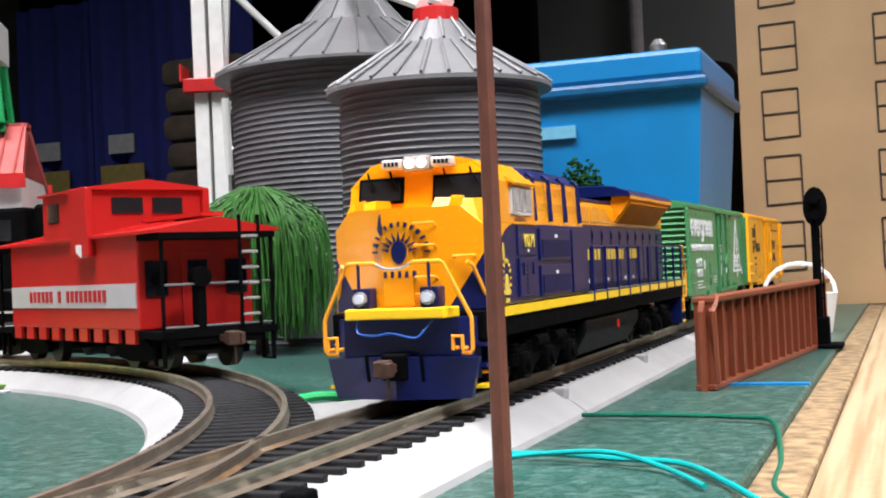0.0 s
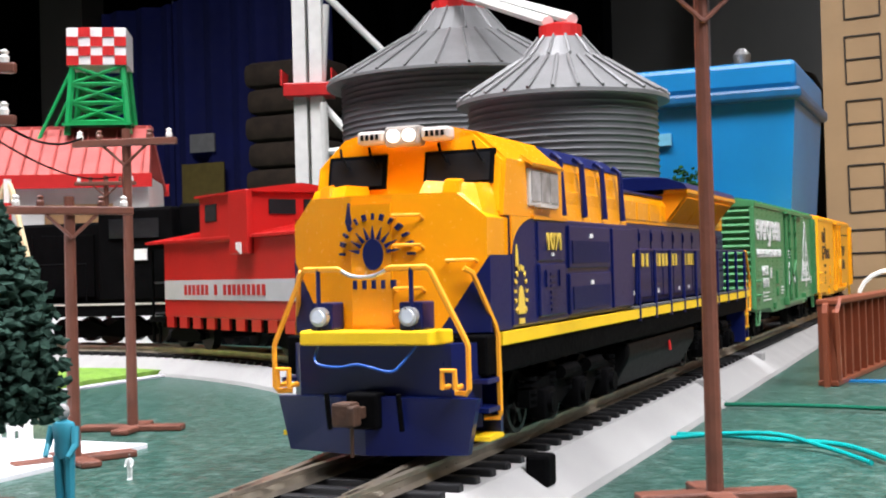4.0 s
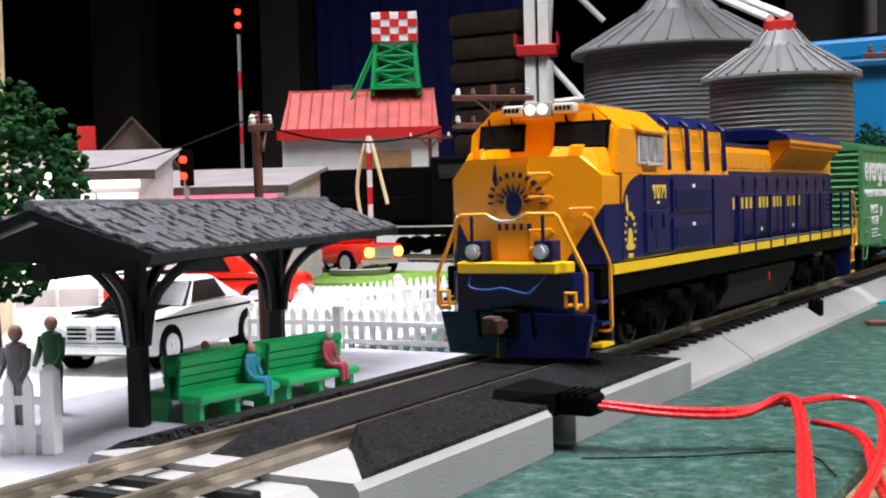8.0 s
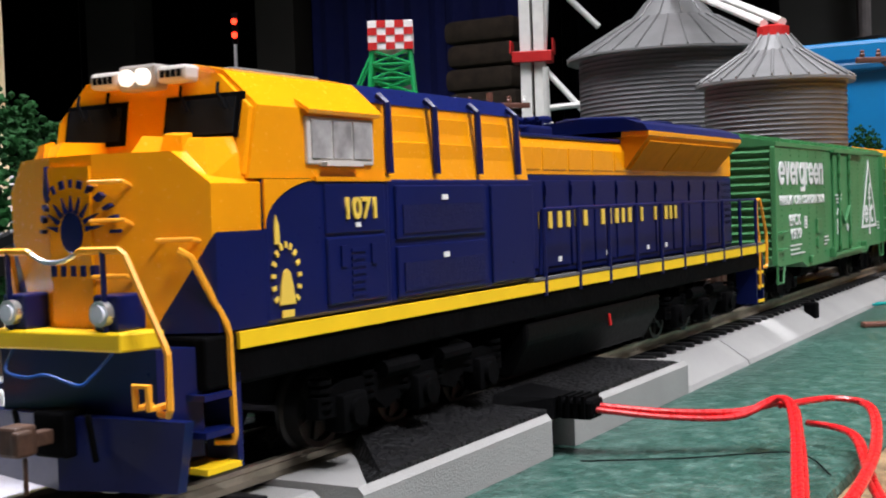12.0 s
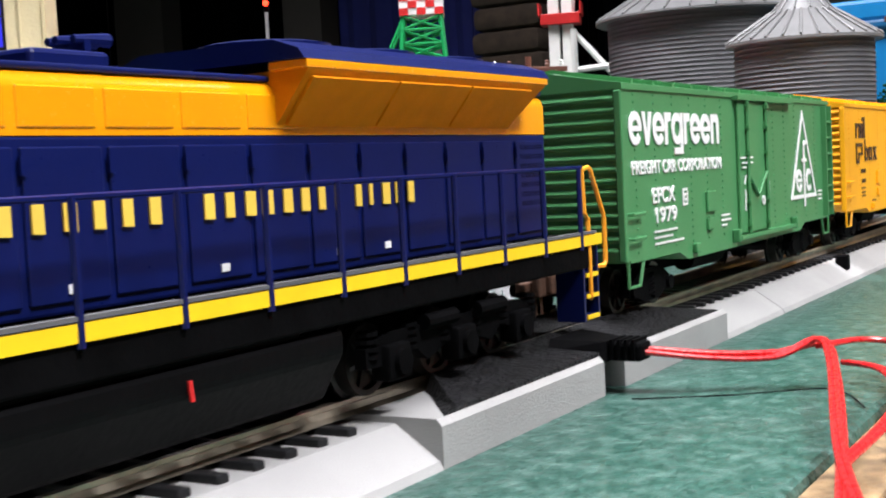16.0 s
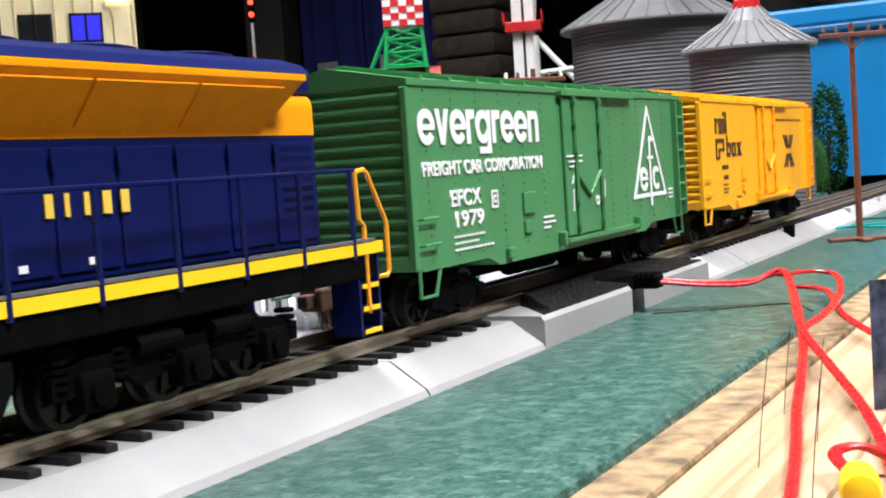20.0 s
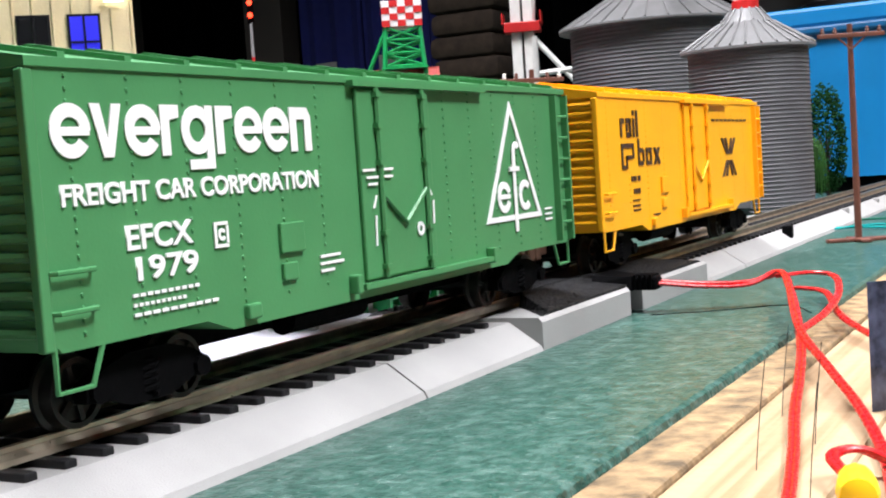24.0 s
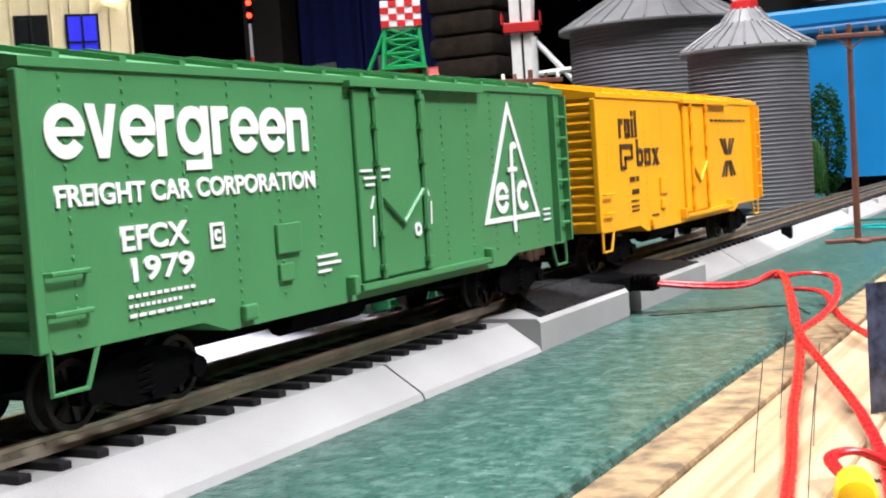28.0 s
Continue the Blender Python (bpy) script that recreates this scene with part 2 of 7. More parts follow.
def hexa(bm, lo, hi):
    """A block between two quads of corners."""
    a = [bm.verts.new(p) for p in lo]
    b = [bm.verts.new(p) for p in hi]
    bm.faces.new(a), bm.faces.new(b[::-1])
    for i in range(4):
        bm.faces.new((a[i], b[i], b[(i + 1) % 4], a[(i + 1) % 4]))
    return bm


def lathe(bm, profile, n=32, cx=0, cy=0):
    rings = [[bm.verts.new((cx + r * math.cos(2 * math.pi * k / n), cy + r * math.sin(2 * math.pi * k / n), z)) for k in range(n)] for r, z in profile]
    for a, b in zip(rings, rings[1:]):
        for k in range(n):
            bm.faces.new((a[k], a[(k + 1) % n], b[(k + 1) % n], b[k]))
    bm.faces.new(rings[0][::-1]), bm.faces.new(rings[-1])
    return bm


def text_mesh(words, size, bold=0.0, depth=0.0002):
    """Lettering as a mesh in the x-y plane, starting at the origin."""
    cu = bpy.data.curves.new("lettering", "FONT")
    cu.body, cu.size, cu.extrude, cu.offset, cu.resolution_u = words, size, depth, bold, 3
    ob = bpy.data.objects.new("lettering", cu)
    scene.collection.objects.link(ob)
    bpy.context.view_layer.update()
    me = bpy.data.meshes.new_from_object(ob.evaluated_get(bpy.context.evaluated_depsgraph_get()))
    bpy.data.objects.remove(ob)
    return me


def side_text(name, words, x, y, z, size, mat, parent, width=None, bold=0.0):
    """Lettering on a side that faces +x, reading along +y."""
    me = text_mesh(words, size, bold)
    me.materials.clear()
    me.materials.append(mat)
    ob = new(name, me)
    ob.parent = parent
    w = max(v.co.x for v in me.vertices) - min(v.co.x for v in me.vertices)
    k = (width / w) if width else 1
    ob.matrix_basis = pose(x, y, z, 90, 0, 90) @ Matrix.Diagonal((k, 1, 1, 1))
    return ob


# ---- the setting ----
def structure(name, bm, mat, label, category):
    return tagged(link(name, bm, mat), label, category, kind="structure")


structure("floor", nb(-3.0, 3.0, -2.5, 3.0, -0.85, -0.8), FLOORMAT, "dark grey hall floor under the layout table", "floor")
structure("wall_north", nb(-3.0, 3.0, 2.4, 2.5, -0.8, 1.9), CONCRETE, "grey painted hall wall behind the layout", "wall")
structure("wall_south", nb(-3.0, 3.0, -2.1, -2.0, -0.8, 1.9), CONCRETE, "grey painted hall wall", "wall")
structure("wall_east", nb(2.5, 2.6, -2.0, 2.4, -0.8, 1.9), CONCRETE, "grey painted hall wall", "wall")
structure("wall_west", nb(-3.0, -2.9, -2.0, 2.4, -0.8, 1.9), CONCRETE, "grey painted hall wall", "wall")
structure("ceiling", nb(-3.0, 3.0, -2.1, 2.5, 1.9, 1.95), CEILMAT, "dark painted hall ceiling", "ceiling")


def drape(name, x0, x1, y, z0, z1, mat, label, folds=14, depth=0.02):
    bm = bmesh.new()
    n = folds * 8
    front = [(x0 + (x1 - x0) * i / n, y + depth * math.sin(i * math.pi / 4 + 0.7 * math.sin(i * 0.37))) for i in range(n + 1)]
    outline = front + [(p[0], p[1] + 0.006) for p in front[::-1]]
    extrude(bm, outline, "z", z0, z1)
    return tagged(link(name, bm, mat, smooth=True), label, "drape")


for k in range(6):
    drape("black_drape", -2.4 + 0.345 * k, -2.059 + 0.345 * k, 1.62 + 0.008 * (k % 2), -0.8, 1.5, DRAPE, "black cloth drape panel hanging behind the layout", 5 + k % 2)

# the layout board: painted green, on pine framing
structure("ground", nb(-1.4, 0.071, -0.9, 1.5, -0.012, 0.0, 0.0014), GREEN_BOARD, "green painted layout board with brush marks", "ground")
table = thing("layout_table", "pine framed table that carries the green layout board", "table")
part("rough_edge", nb(0.0712, 0.0808, -0.9, 1.5, -0.030, -0.0010, 0.0008), ROUGHEDGE, table, "rough tan sawn board edge", False)
part("edge_beam", nb(0.0810, 0.1010, -0.9, 1.5, -0.092, -0.0016, 0.0008), PINE, table, "bare pine edge beam", False)
for x0, x1, z1 in ((0.1013, 0.1094, -0.0016), (0.1098, 0.1176, -0.0021), (0.1180, 0.1300, -0.0018)):
    part("edge_board", nb(x0, x1, -0.9, -0.020, -0.040, z1, 0.0008), PINE, table, "bare pine board along the edge")
part("underframe", nb(-1.4, 0.070, -0.88, 1.48, -0.09, -0.0125), PINE, table)
for lx in (-1.3, 0.02):
    for ly in (-0.85, 0.3, 1.4):
        part("table_leg", nb(lx, lx + 0.045, ly, ly + 0.045, -0.8, -0.0905), PINE, table)

# ---- track ----
BEDW, BEDT, TIETOP, RAILTOP, GAUGE = 0.0235, 0.0145, 0.0073, 0.0097, 0.00825


def bed_piece(y0, y1, parent):
    bm = bmesh.new()
    extrude(bm, [(-BEDW, 0.0), (BEDW, 0.0), (BEDW - 0.0006, 0.0012), (BEDT + 0.001, 0.0062), (-BEDT - 0.001, 0.0062), (-BEDW + 0.0006, 0.0012)], "y", y0 + 0.0003, y1 - 0.0003)
    return part("bed_section", bm, BED, parent)


def tie_mesh():
    bm = nb(-0.0145, 0.0145, -0.0011, 0.0011, 0.0058, TIETOP, 0.0003)
    me = bpy.data.meshes.new("tie")
    bm.to_mesh(me)
    bm.free()
    me.materials.append(TIE)
    return me


def rail(bm, pts, off):
    """A rail with foot, web and head along 2D points."""
    prof = [(-0.0010, TIETOP), (0.0010, TIETOP), (0.0003, TIETOP + 0.0006), (0.0004, RAILTOP - 0.0008), (0.0006, RAILTOP - 0.0006), (0.0006, RAILTOP), (-0.0006, RAILTOP), (-0.0006, RAILTOP - 0.0006), (-0.0004, RAILTOP - 0.0008), (-0.0003, TIETOP + 0.0006)]
    rings = []
    for i, p in enumerate(pts):
        a, b = Vector(pts[max(i - 1, 0)]), Vector(pts[min(i + 1, len(pts) - 1)])
        d = (b - a).normalized()
        nrm = Vector((d.y, -d.x))
        rings.append([bm.verts.new((p[0] + nrm.x * (off + u), p[1] + nrm.y * (off + u), v)) for u, v in prof])
    n = len(prof)
    for a, b in zip(rings, rings[1:]):
        for k in range(n):
            bm.faces.new((a[k], a[(k + 1) % n], b[(k + 1) % n], b[k]))
    bm.faces.new(rings[0]), bm.faces.new(rings[-1][::-1])
    return bm


main_track = thing("main_track", "straight model railway track on grey plastic roadbed", "track")
JOINT = 0.2286
for k in range(-4, 6):
    y0 = -0.0543 + k * JOINT
    if k != 0:
        bed_piece(y0, y0 + JOINT, main_track)
for off in (-GAUGE, GAUGE):
    bm = bmesh.new()
    rail(bm, [(0, -0.95), (0, 1.45)], off)
    part("rail", bm, RAIL, main_track)
TIE_MESH = tie_mesh()
for k in range(-66, 196):
    y = -0.0543 + 0.00672 * (k + 0.5)
    if -0.004 < y < 0.128:
        continue
    t = new("tie", TIE_MESH)
    t.parent = main_track
    t.location = (0, y, 0)
# the terminal section with its crossing pads in the middle
SHOULDER = [(-BEDW, 0.0), (BEDW, 0.0), (BEDW - 0.0006, 0.0012), (BEDT + 0.001, 0.0062), (-BEDT - 0.001, 0.0062), (-BEDW + 0.0006, 0.0012)]
SQUARE = [(-BEDW, 0.0), (BEDW, 0.0), (BEDW, 0.0062), (BEDW - 0.0009, 0.0072), (-BEDW + 0.0009, 0.0072), (-BEDW, 0.0062)]
for a, b in ((-0.0540, -0.0016), (0.1262, 0.1740)):
    part("bed_section", extrude(bmesh.new(), SHOULDER, "y", a, b), BED, main_track)
for a, b in ((-0.0016, 0.0555), (0.0648, 0.1262)):
    part("terminal_shoulder", extrude(bmesh.new(), SQUARE, "y", a, b), BED, main_track, "grey squared terminal shoulder")
part("terminal_socket", extrude(bmesh.new(), [(-BEDW, 0.0), (BEDW - 0.006, 0.0), (BEDW - 0.006, 0.0066), (-BEDW, 0.0066)], "y", 0.0555, 0.0648), BED, main_track)
for sx in (1, -1):
    bm = bmesh.new()
    x0, x1 = 0.0098 * sx, 0.0226 * sx
    hexa(bm, [(x0, 0.016, 0.0071), (x1, 0.000, 0.0071), (x1, 0.1235, 0.0071), (x0, 0.107, 0.0071)],
         [(x0, 0.018, 0.0103), (x1, 0.004, 0.0079), (x1, 0.1195, 0.0079), (x0, 0.105, 0.0103)])
    part("crossing_pad", bm, PAD, main_track, "rough black rubber crossing pad")
bm = bmesh.new()
hexa(bm, [(-0.0066, 0.002, 0.0066), (0.0066, 0.002, 0.0066), (0.0066, 0.128, 0.0066), (-0.0066, 0.128, 0.0066)],
     [(-0.0064, 0.018, 0.0098), (0.0064, 0.018, 0.0098), (0.0064, 0.112, 0.0098), (-0.0064, 0.112, 0.0098)])
part("centre_pad", bm, PAD, main_track, "rough black rubber pad between the rails")
# the small dark clip on the roadbed shoulder further on
bm = nb(0.0165, 0.0205, 0.2600, 0.2645, 0.0030, 0.0082, 0.0006)
part("joint_clip", bm, BLACK, main_track)
for yj in (0.4029, 0.5):
    part("shoulder_stub", nb(0.0150, 0.0185, yj - 0.002, yj + 0.002, 0.0040, 0.0070, 0.0005), BED, main_track)

# the branch: a curve that leaves to the left
BR, BY = 0.306, 0.198


def branch(a):
    a = radians(a)
    return (-BR + BR * math.cos(a), BY + BR * math.sin(a))


branch_track = thing("branch_track", "curved model railway branch on grey plastic roadbed", "track")
for k in range(4):
    bm = bmesh.new()
    a0, a1 = 26 + k * 25, 26 + (k + 1) * 25 - 0.05
    prof = [(-BEDW, 0.0), (BEDW, 0.0), (BEDW - 0.0006, 0.0012), (BEDT + 0.001, 0.0060), (-BEDT - 0.001, 0.0060), (-BEDW + 0.0006, 0.0012)]
    rings = []
    for i in range(9):
        a = radians(a0 + (a1 - a0) * i / 8)
        rings.append([bm.verts.new((-BR + (BR + u) * math.cos(a), BY + (BR + u) * math.sin(a), v)) for u, v in prof])
    for p, q in zip(rings, rings[1:]):
        for j in range(6):
            bm.faces.new((p[j], p[(j + 1) % 6], q[(j + 1) % 6], q[j]))
    bm.faces.new(rings[0]), bm.faces.new(rings[-1][::-1])
    part("bed_section", bm, BED, branch_track)
for off in (-GAUGE, GAUGE):
    bm = bmesh.new()
    rail(bm, [branch(3 + a * 2.5) for a in range(50)], off)
    part("rail", bm, RAIL, branch_track)
for k in range(102):
    a = 14 + k * 1.18
    p = branch(a)
    t = new("tie", TIE_MESH)
    t.parent = branch_track
    t.matrix_basis = pose(p[0], p[1], -0.0001, 0, 0, a)
# turnout filler between the two tracks
bm = bmesh.new()
extrude(bm, [(-0.0155, 0.24), (-0.0155, 0.400), (-0.060, 0.360), (-0.034, 0.310)], "z", 0.0, 0.0058)
part("turnout_fill", bm, BED, branch_track)


# ---- the train ----
def speed_rows():
    """Way that the train has still to go, time by time; it rolls, then slows to a stop."""
    knots = ((0, 0.7325), (2, 0.6880), (4.5, 0.6110), (6, 0.5490), (7, 0.5105), (9, 0.4482), (11, 0.3908), (12.5, 0.3462), (15, 0.2510), (18, 0.1572), (21, 0.0587), (22, 0.0258), (22.6, 0.0094), (23.1, 0.0016), (23.6, 0.0))
    t = [k[0] for k in knots]
    v = [k[1] for k in knots]
    slope = [(v[min(i + 1, len(v) - 1)] - v[max(i - 1, 0)]) / (t[min(i + 1, len(t) - 1)] - t[max(i - 1, 0)]) for i in range(len(t))]
    slope[-1] = 0.0
    rows = []
    for k in range(0, 158):
        u = 0.15 * k
        i = max(j for j in range(len(t) - 1) if t[j] <= u)
        h = t[i + 1] - t[i]
        q = (u - t[i]) / h
        rows.append((u, (2 * q ** 3 - 3 * q * q + 1) * v[i] + (q ** 3 - 2 * q * q + q) * h * slope[i] + (3 * q * q - 2 * q ** 3) * v[i + 1] + (q ** 3 - q * q) * h * slope[i + 1]))
    return rows + [(23.6, 0.0), (28.0, 0.0)]


WHEELSETS = []


def wheelset(parent, y, r):
    bm = bmesh.new()
    rod(bm, (-0.012, 0, 0), (0.012, 0, 0), 0.0012, 8)
    for sx in (-1, 1):
        prof = [(0.0072, r + 0.0007), (0.0079, r + 0.0007), (0.0082, r), (0.0104, r - 0.0001), (0.0104, r * 0.82), (0.0096, r * 0.76), (0.0096, r * 0.35), (0.0106, r * 0.3), (0.0106, 0.0002), (0.0072, 0.0002)]
        rings = [[bm.verts.new((sx * u, v * math.cos(2 * math.pi * k / 24), v * math.sin(2 * math.pi * k / 24))) for k in range(24)] for u, v in prof]
        for a, b in zip(rings, rings[1:]):
            for k in range(24):
                bm.faces.new((a[k], a[(k + 1) % 24], b[(k + 1) % 24], b[k]))
        for k in range(6):
            a = k * math.pi / 3
            rod(bm, (sx * 0.0098, r * 0.3 * math.cos(a), r * 0.3 * math.sin(a)), (sx * 0.0098, r * 0.78 * math.cos(a), r * 0.78 * math.sin(a)), 0.0006, 5)
    ob = part("wheelset", bm, STEEL, parent, "dark steel wheels on an axle", True)
    ob.location = (0, y, RAILTOP + r)
    WHEELSETS.append((ob, y, r))
    return ob


def coupler(parent, y, d, k=1.0):
    """A knuckle coupler that sticks out in direction d along the track."""
    def piece(bm, x0, x1, a, b, z0, z1, bevel):
        ya, yb = y + d * a * k, y + d * b * k
        return box(bm, x0 * k, x1 * k, min(ya, yb), max(ya, yb), 0.018 + (z0 - 0.018) * k, 0.018 + (z1 - 0.018) * k, bevel * k)
    bm = piece(bmesh.new(), -0.0012, 0.0012, 0, 0.008, 0.0165, 0.0190, 0.0003)
    piece(bm, -0.0028, 0.0018, 0.0060, 0.0105, 0.0155, 0.0205, 0.0006)
    piece(bm, 0.0014, 0.0032, 0.0080, 0.0115, 0.0158, 0.0200, 0.0005)
    rod(bm, (0.0005, y + d * 0.008 * k, 0.0160), (0.0005, y + d * 0.008 * k, 0.0118), 0.0003, 6)
    return part("coupler", bm, RUST, parent, "brown knuckle coupler")


def freight_truck(parent, y):
    for sx in (-1, 1):
        bm = bmesh.new()
        x = sx * 0.0128
        extrude(bm, [(y - 0.0125, 0.0158), (y - 0.0085, 0.0178), (y - 0.004, 0.0190), (y + 0.004, 0.0190), (y + 0.0085, 0.0178), (y + 0.0125, 0.0158), (y + 0.0125, 0.0135), (y + 0.009, 0.0135), (y + 0.004, 0.0118), (y - 0.004, 0.0118), (y - 0.009, 0.0135), (y - 0.0125, 0.0135)], "x", x - 0.0012, x + 0.0012)
        side = part("truck_sideframe", bm, BLACK, parent, "black cast truck side frame")
        for dy in (-0.0105, 0.0105):
            part("journal_box", rod(bmesh.new(), (x - 0.0005, y + dy, 0.0148), (x + sx * 0.002, y + dy, 0.0148), 0.0016, 10), BLACK, side, "", True)
        bm = bmesh.new()
        wire(bm, [(x + sx * (0.0012 + 0.0005 * math.cos(k * 1.57)), y + 0.0014 * math.sin(k * 1.57), 0.0126 + k * 0.00025) for k in range(21)], 0.0004, 5)
        part("coil_spring", bm, BLACK, side)
    part("truck_bolster", nb(-0.012, 0.012, y - 0.003, y + 0.003, 0.0135, 0.0185), BLACK, parent)
    for dy in (-0.0105, 0.0105):
        wheelset(parent, y + dy, 0.0049)


def boxcar(name, label, y0, y1, paint, ribs, kind):
    """A fifty foot plug-door boxcar between y0 and y1."""
    car = thing(name, label, "boxcar", group="freight cars of the train")
    hw, z0, z1 = 0.0177, 0.0195, 0.0577
    bm = bmesh.new()
    # side sills drop in the middle
    yc = (y0 + y1) / 2
    prof = [(y0, 0.0235), (y0 + 0.002, 0.0215), (y0 + 0.030, 0.0215), (y0 + 0.036, z0), (y1 - 0.036, z0), (y1 - 0.030, 0.0215), (y1 - 0.002, 0.0215), (y1, 0.0235), (y1, z1), (y0, z1)]
    extrude(bm, prof, "x", -hw, hw)
    part("body", bm, paint, car)
    bm = bmesh.new()
    extrude(bm, [(-hw - 0.0004, z1 - 0.0008), (hw + 0.0004, z1 - 0.0008), (hw + 0.0004, z1 + 0.0004), (0.0, 0.0615), (-hw - 0.0004, z1 + 0.0004)], "y", y0 - 0.0006, y1 + 0.0006)
    roof = part("roof", bm, paint, car)
    for i in range(14):
        y = y0 + (y1 - y0) * (i + 0.5) / 14
        bm = bmesh.new()
        extrude(bm, [(hw, z1 + 0.0004), (0.0, 0.0616), (-hw, z1 + 0.0004), (-hw, z1 + 0.0012), (0.0, 0.0624), (hw, z1 + 0.0012)], "y", y - 0.0006, y + 0.0006)
        part("roof_rib", bm, paint, roof)
    # corrugated ends
    for ye, d in ((y0, -1), (y1, 1)):
        for i in range(14):
            bm = bmesh.new()
            z = 0.0242 + i * 0.00238
            rod(bm, (-hw + 0.0015, ye, z), (hw - 0.0015, ye, z), 0.00075, 8)
            part("end_rib", bm, paint, car)
        for i in range(2):
            x = (-1, 1)[i] * (hw - 0.0006)
            part("corner_post", nb(x - 0.0008, x + 0.0008, ye - 0.0009, ye + 0.0009, 0.0218, z1 - 0.001, 0.0003), paint, car)
        for sx in (-1, 1):
            bm = bmesh.new()
            wire(bm, [(sx * hw * 0.98, ye - d * 0.001, 0.0235), (sx * hw * 0.98, ye - d * 0.001, 0.0165), (sx * hw * 0.98, ye - d * 0.007, 0.0165), (sx * hw * 0.98, ye - d * 0.0095, 0.0222)], 0.0004)
            part("stirrup_step", bm, paint, car)
            for i in range(6):
                bm = bmesh.new()
                z = 0.0265 + i * 0.005
                wire(bm, [(sx * hw, ye - d * 0.0008, z), (sx * (hw + 0.0012), ye - d * 0.001, z), (sx * (hw + 0.0012), ye - d * 0.0075, z), (sx * hw, ye - d * 0.0078, z)], 0.00035)
                if i < 2 or ye == y1:
                    part("grab_iron", bm, paint, car)
                else:
                    bm.free()
    for sx in (-1, 1):
        for ya in (y1 - 0.0009, y1 - 0.0076):
            part("ladder_stile", nb(min(sx * hw, sx * (hw + 0.0016)), max(sx * hw, sx * (hw + 0.0016)), ya - 0.0004, ya + 0.0004, 0.0222, z1 - 0.0012), paint, car)
        part("sill_block", nb(min(sx * hw, sx * (hw + 0.0012)), max(sx * hw, sx * (hw + 0.0012)), yc - 0.0452, yc - 0.0420, 0.0205, 0.0228, 0.0003), paint, car)
        for ya in (yc - 0.0150, yc + 0.0385):
            part("rail_bracket", nb(min(sx * hw, sx * (hw + 0.0020)), max(sx * hw, sx * (hw + 0.0020)), ya - 0.0008, ya + 0.0008, 0.0207, 0.0240, 0.0003), paint, car)
    # rivet lines and door on both sides
    for sx in (-1, 1):
        bm = bmesh.new()
        for i in range(ribs):
            y = y0 + 0.006 + (y1 - y0 - 0.012) * i / (ribs - 1)
            if yc - 0.0125 < y < yc + 0.0175:
                continue
            for j in range(21):
                z = 0.0234 + j * 0.00163
                bmesh.ops.create_cone(bm, cap_ends=True, segments=5, radius1=0.00040 if kind == 0 else 0.00022, radius2=0.00022 if kind == 0 else 0.00012, depth=0.0003 if kind == 0 else 0.0002, matrix=Matrix.Translation((sx * (hw + 0.0001), y, z)) @ Euler((0, sx * math.pi / 2, 0)).to_matrix().to_4x4())
        tagged(part("rivet_line", bm, paint, car), kind="stuff")
        dy0, dy1 = yc - 0.0108, yc + 0.0150
        bm = nb(sx * hw, sx * (hw + 0.0009), dy0, dy1, 0.0225, 0.0560, 0.0003)
        door = part("plug_door", bm, paint, car)
        for zz in (0.0216, 0.0568):
            part("door_rail", nb(min(sx * hw, sx * (hw + 0.0017)), max(sx * hw, sx * (hw + 0.0017)), dy0 - 0.002, dy1 + 0.024, zz - 0.0005, zz + 0.0005), paint, car)
        for yy in (dy0 + 0.0058, dy1 - 0.0035):
            bm = bmesh.new()
            rod(bm, (sx * (hw + 0.0014), yy, 0.0225), (sx * (hw + 0.0014), yy, 0.0562), 0.00055, 6)
            part("lock_rod", bm, paint, door)
        bm = bmesh.new()
        wire(bm, [(sx * (hw + 0.0013), dy0 + 0.0056, 0.0378), (sx * (hw + 0.0013), (dy0 + dy1) / 2 + 0.0012, 0.0318), (sx * (hw + 0.0013), dy1 - 0.0034, 0.0378)], 0.0005)
        part("door_crank", bm, paint, door)
        for yy in (dy0 + 0.0058, dy1 - 0.0035):
            for zz in (0.0240, 0.0300, 0.0425, 0.0490, 0.0545):
                part("rod_bracket", nb(min(sx * (hw + 0.0008), sx * (hw + 0.0021)), max(sx * (hw + 0.0008), sx * (hw + 0.0021)), yy - 0.0009, yy + 0.0009, zz, zz + 0.0009), paint, door)
        part("placard_board", nb(min(sx * hw, sx * (hw + 0.0007)), max(sx * hw, sx * (hw + 0.0007)), yc - 0.0352, yc - 0.0288, 0.0295, 0.0343, 0.0002), paint, car)
        part("route_board", nb(min(sx * hw, sx * (hw + 0.0007)), max(sx * hw, sx * (hw + 0.0007)), yc - 0.0350, yc - 0.0312, 0.0252, 0.0280, 0.0002), paint, car)
    # underframe
    part("centre_sill", nb(-0.004, 0.004, y0 + 0.002, y1 - 0.002, 0.0155, 0.0212), BLACK, car)
    bm = bmesh.new()
    rod(bm, (0.006, yc - 0.02, 0.0172), (0.006, yc + 0.004, 0.0172), 0.0030, 12)
    part("brake_cylinder", bm, BLACK, car)
    for y, d in ((y0, -1), (y1, 1)):
        coupler(car, y, d)
    freight_truck(car, y0 + 0.0215)
    freight_truck(car, y1 - 0.0215)
    return car, hw


SX = 0.01780  # printed side face
green_car, HW = boxcar("green_boxcar", "green plug-door boxcar with white lettering on the track", -0.1365, 0.0310, CARGREEN, 15, 0)


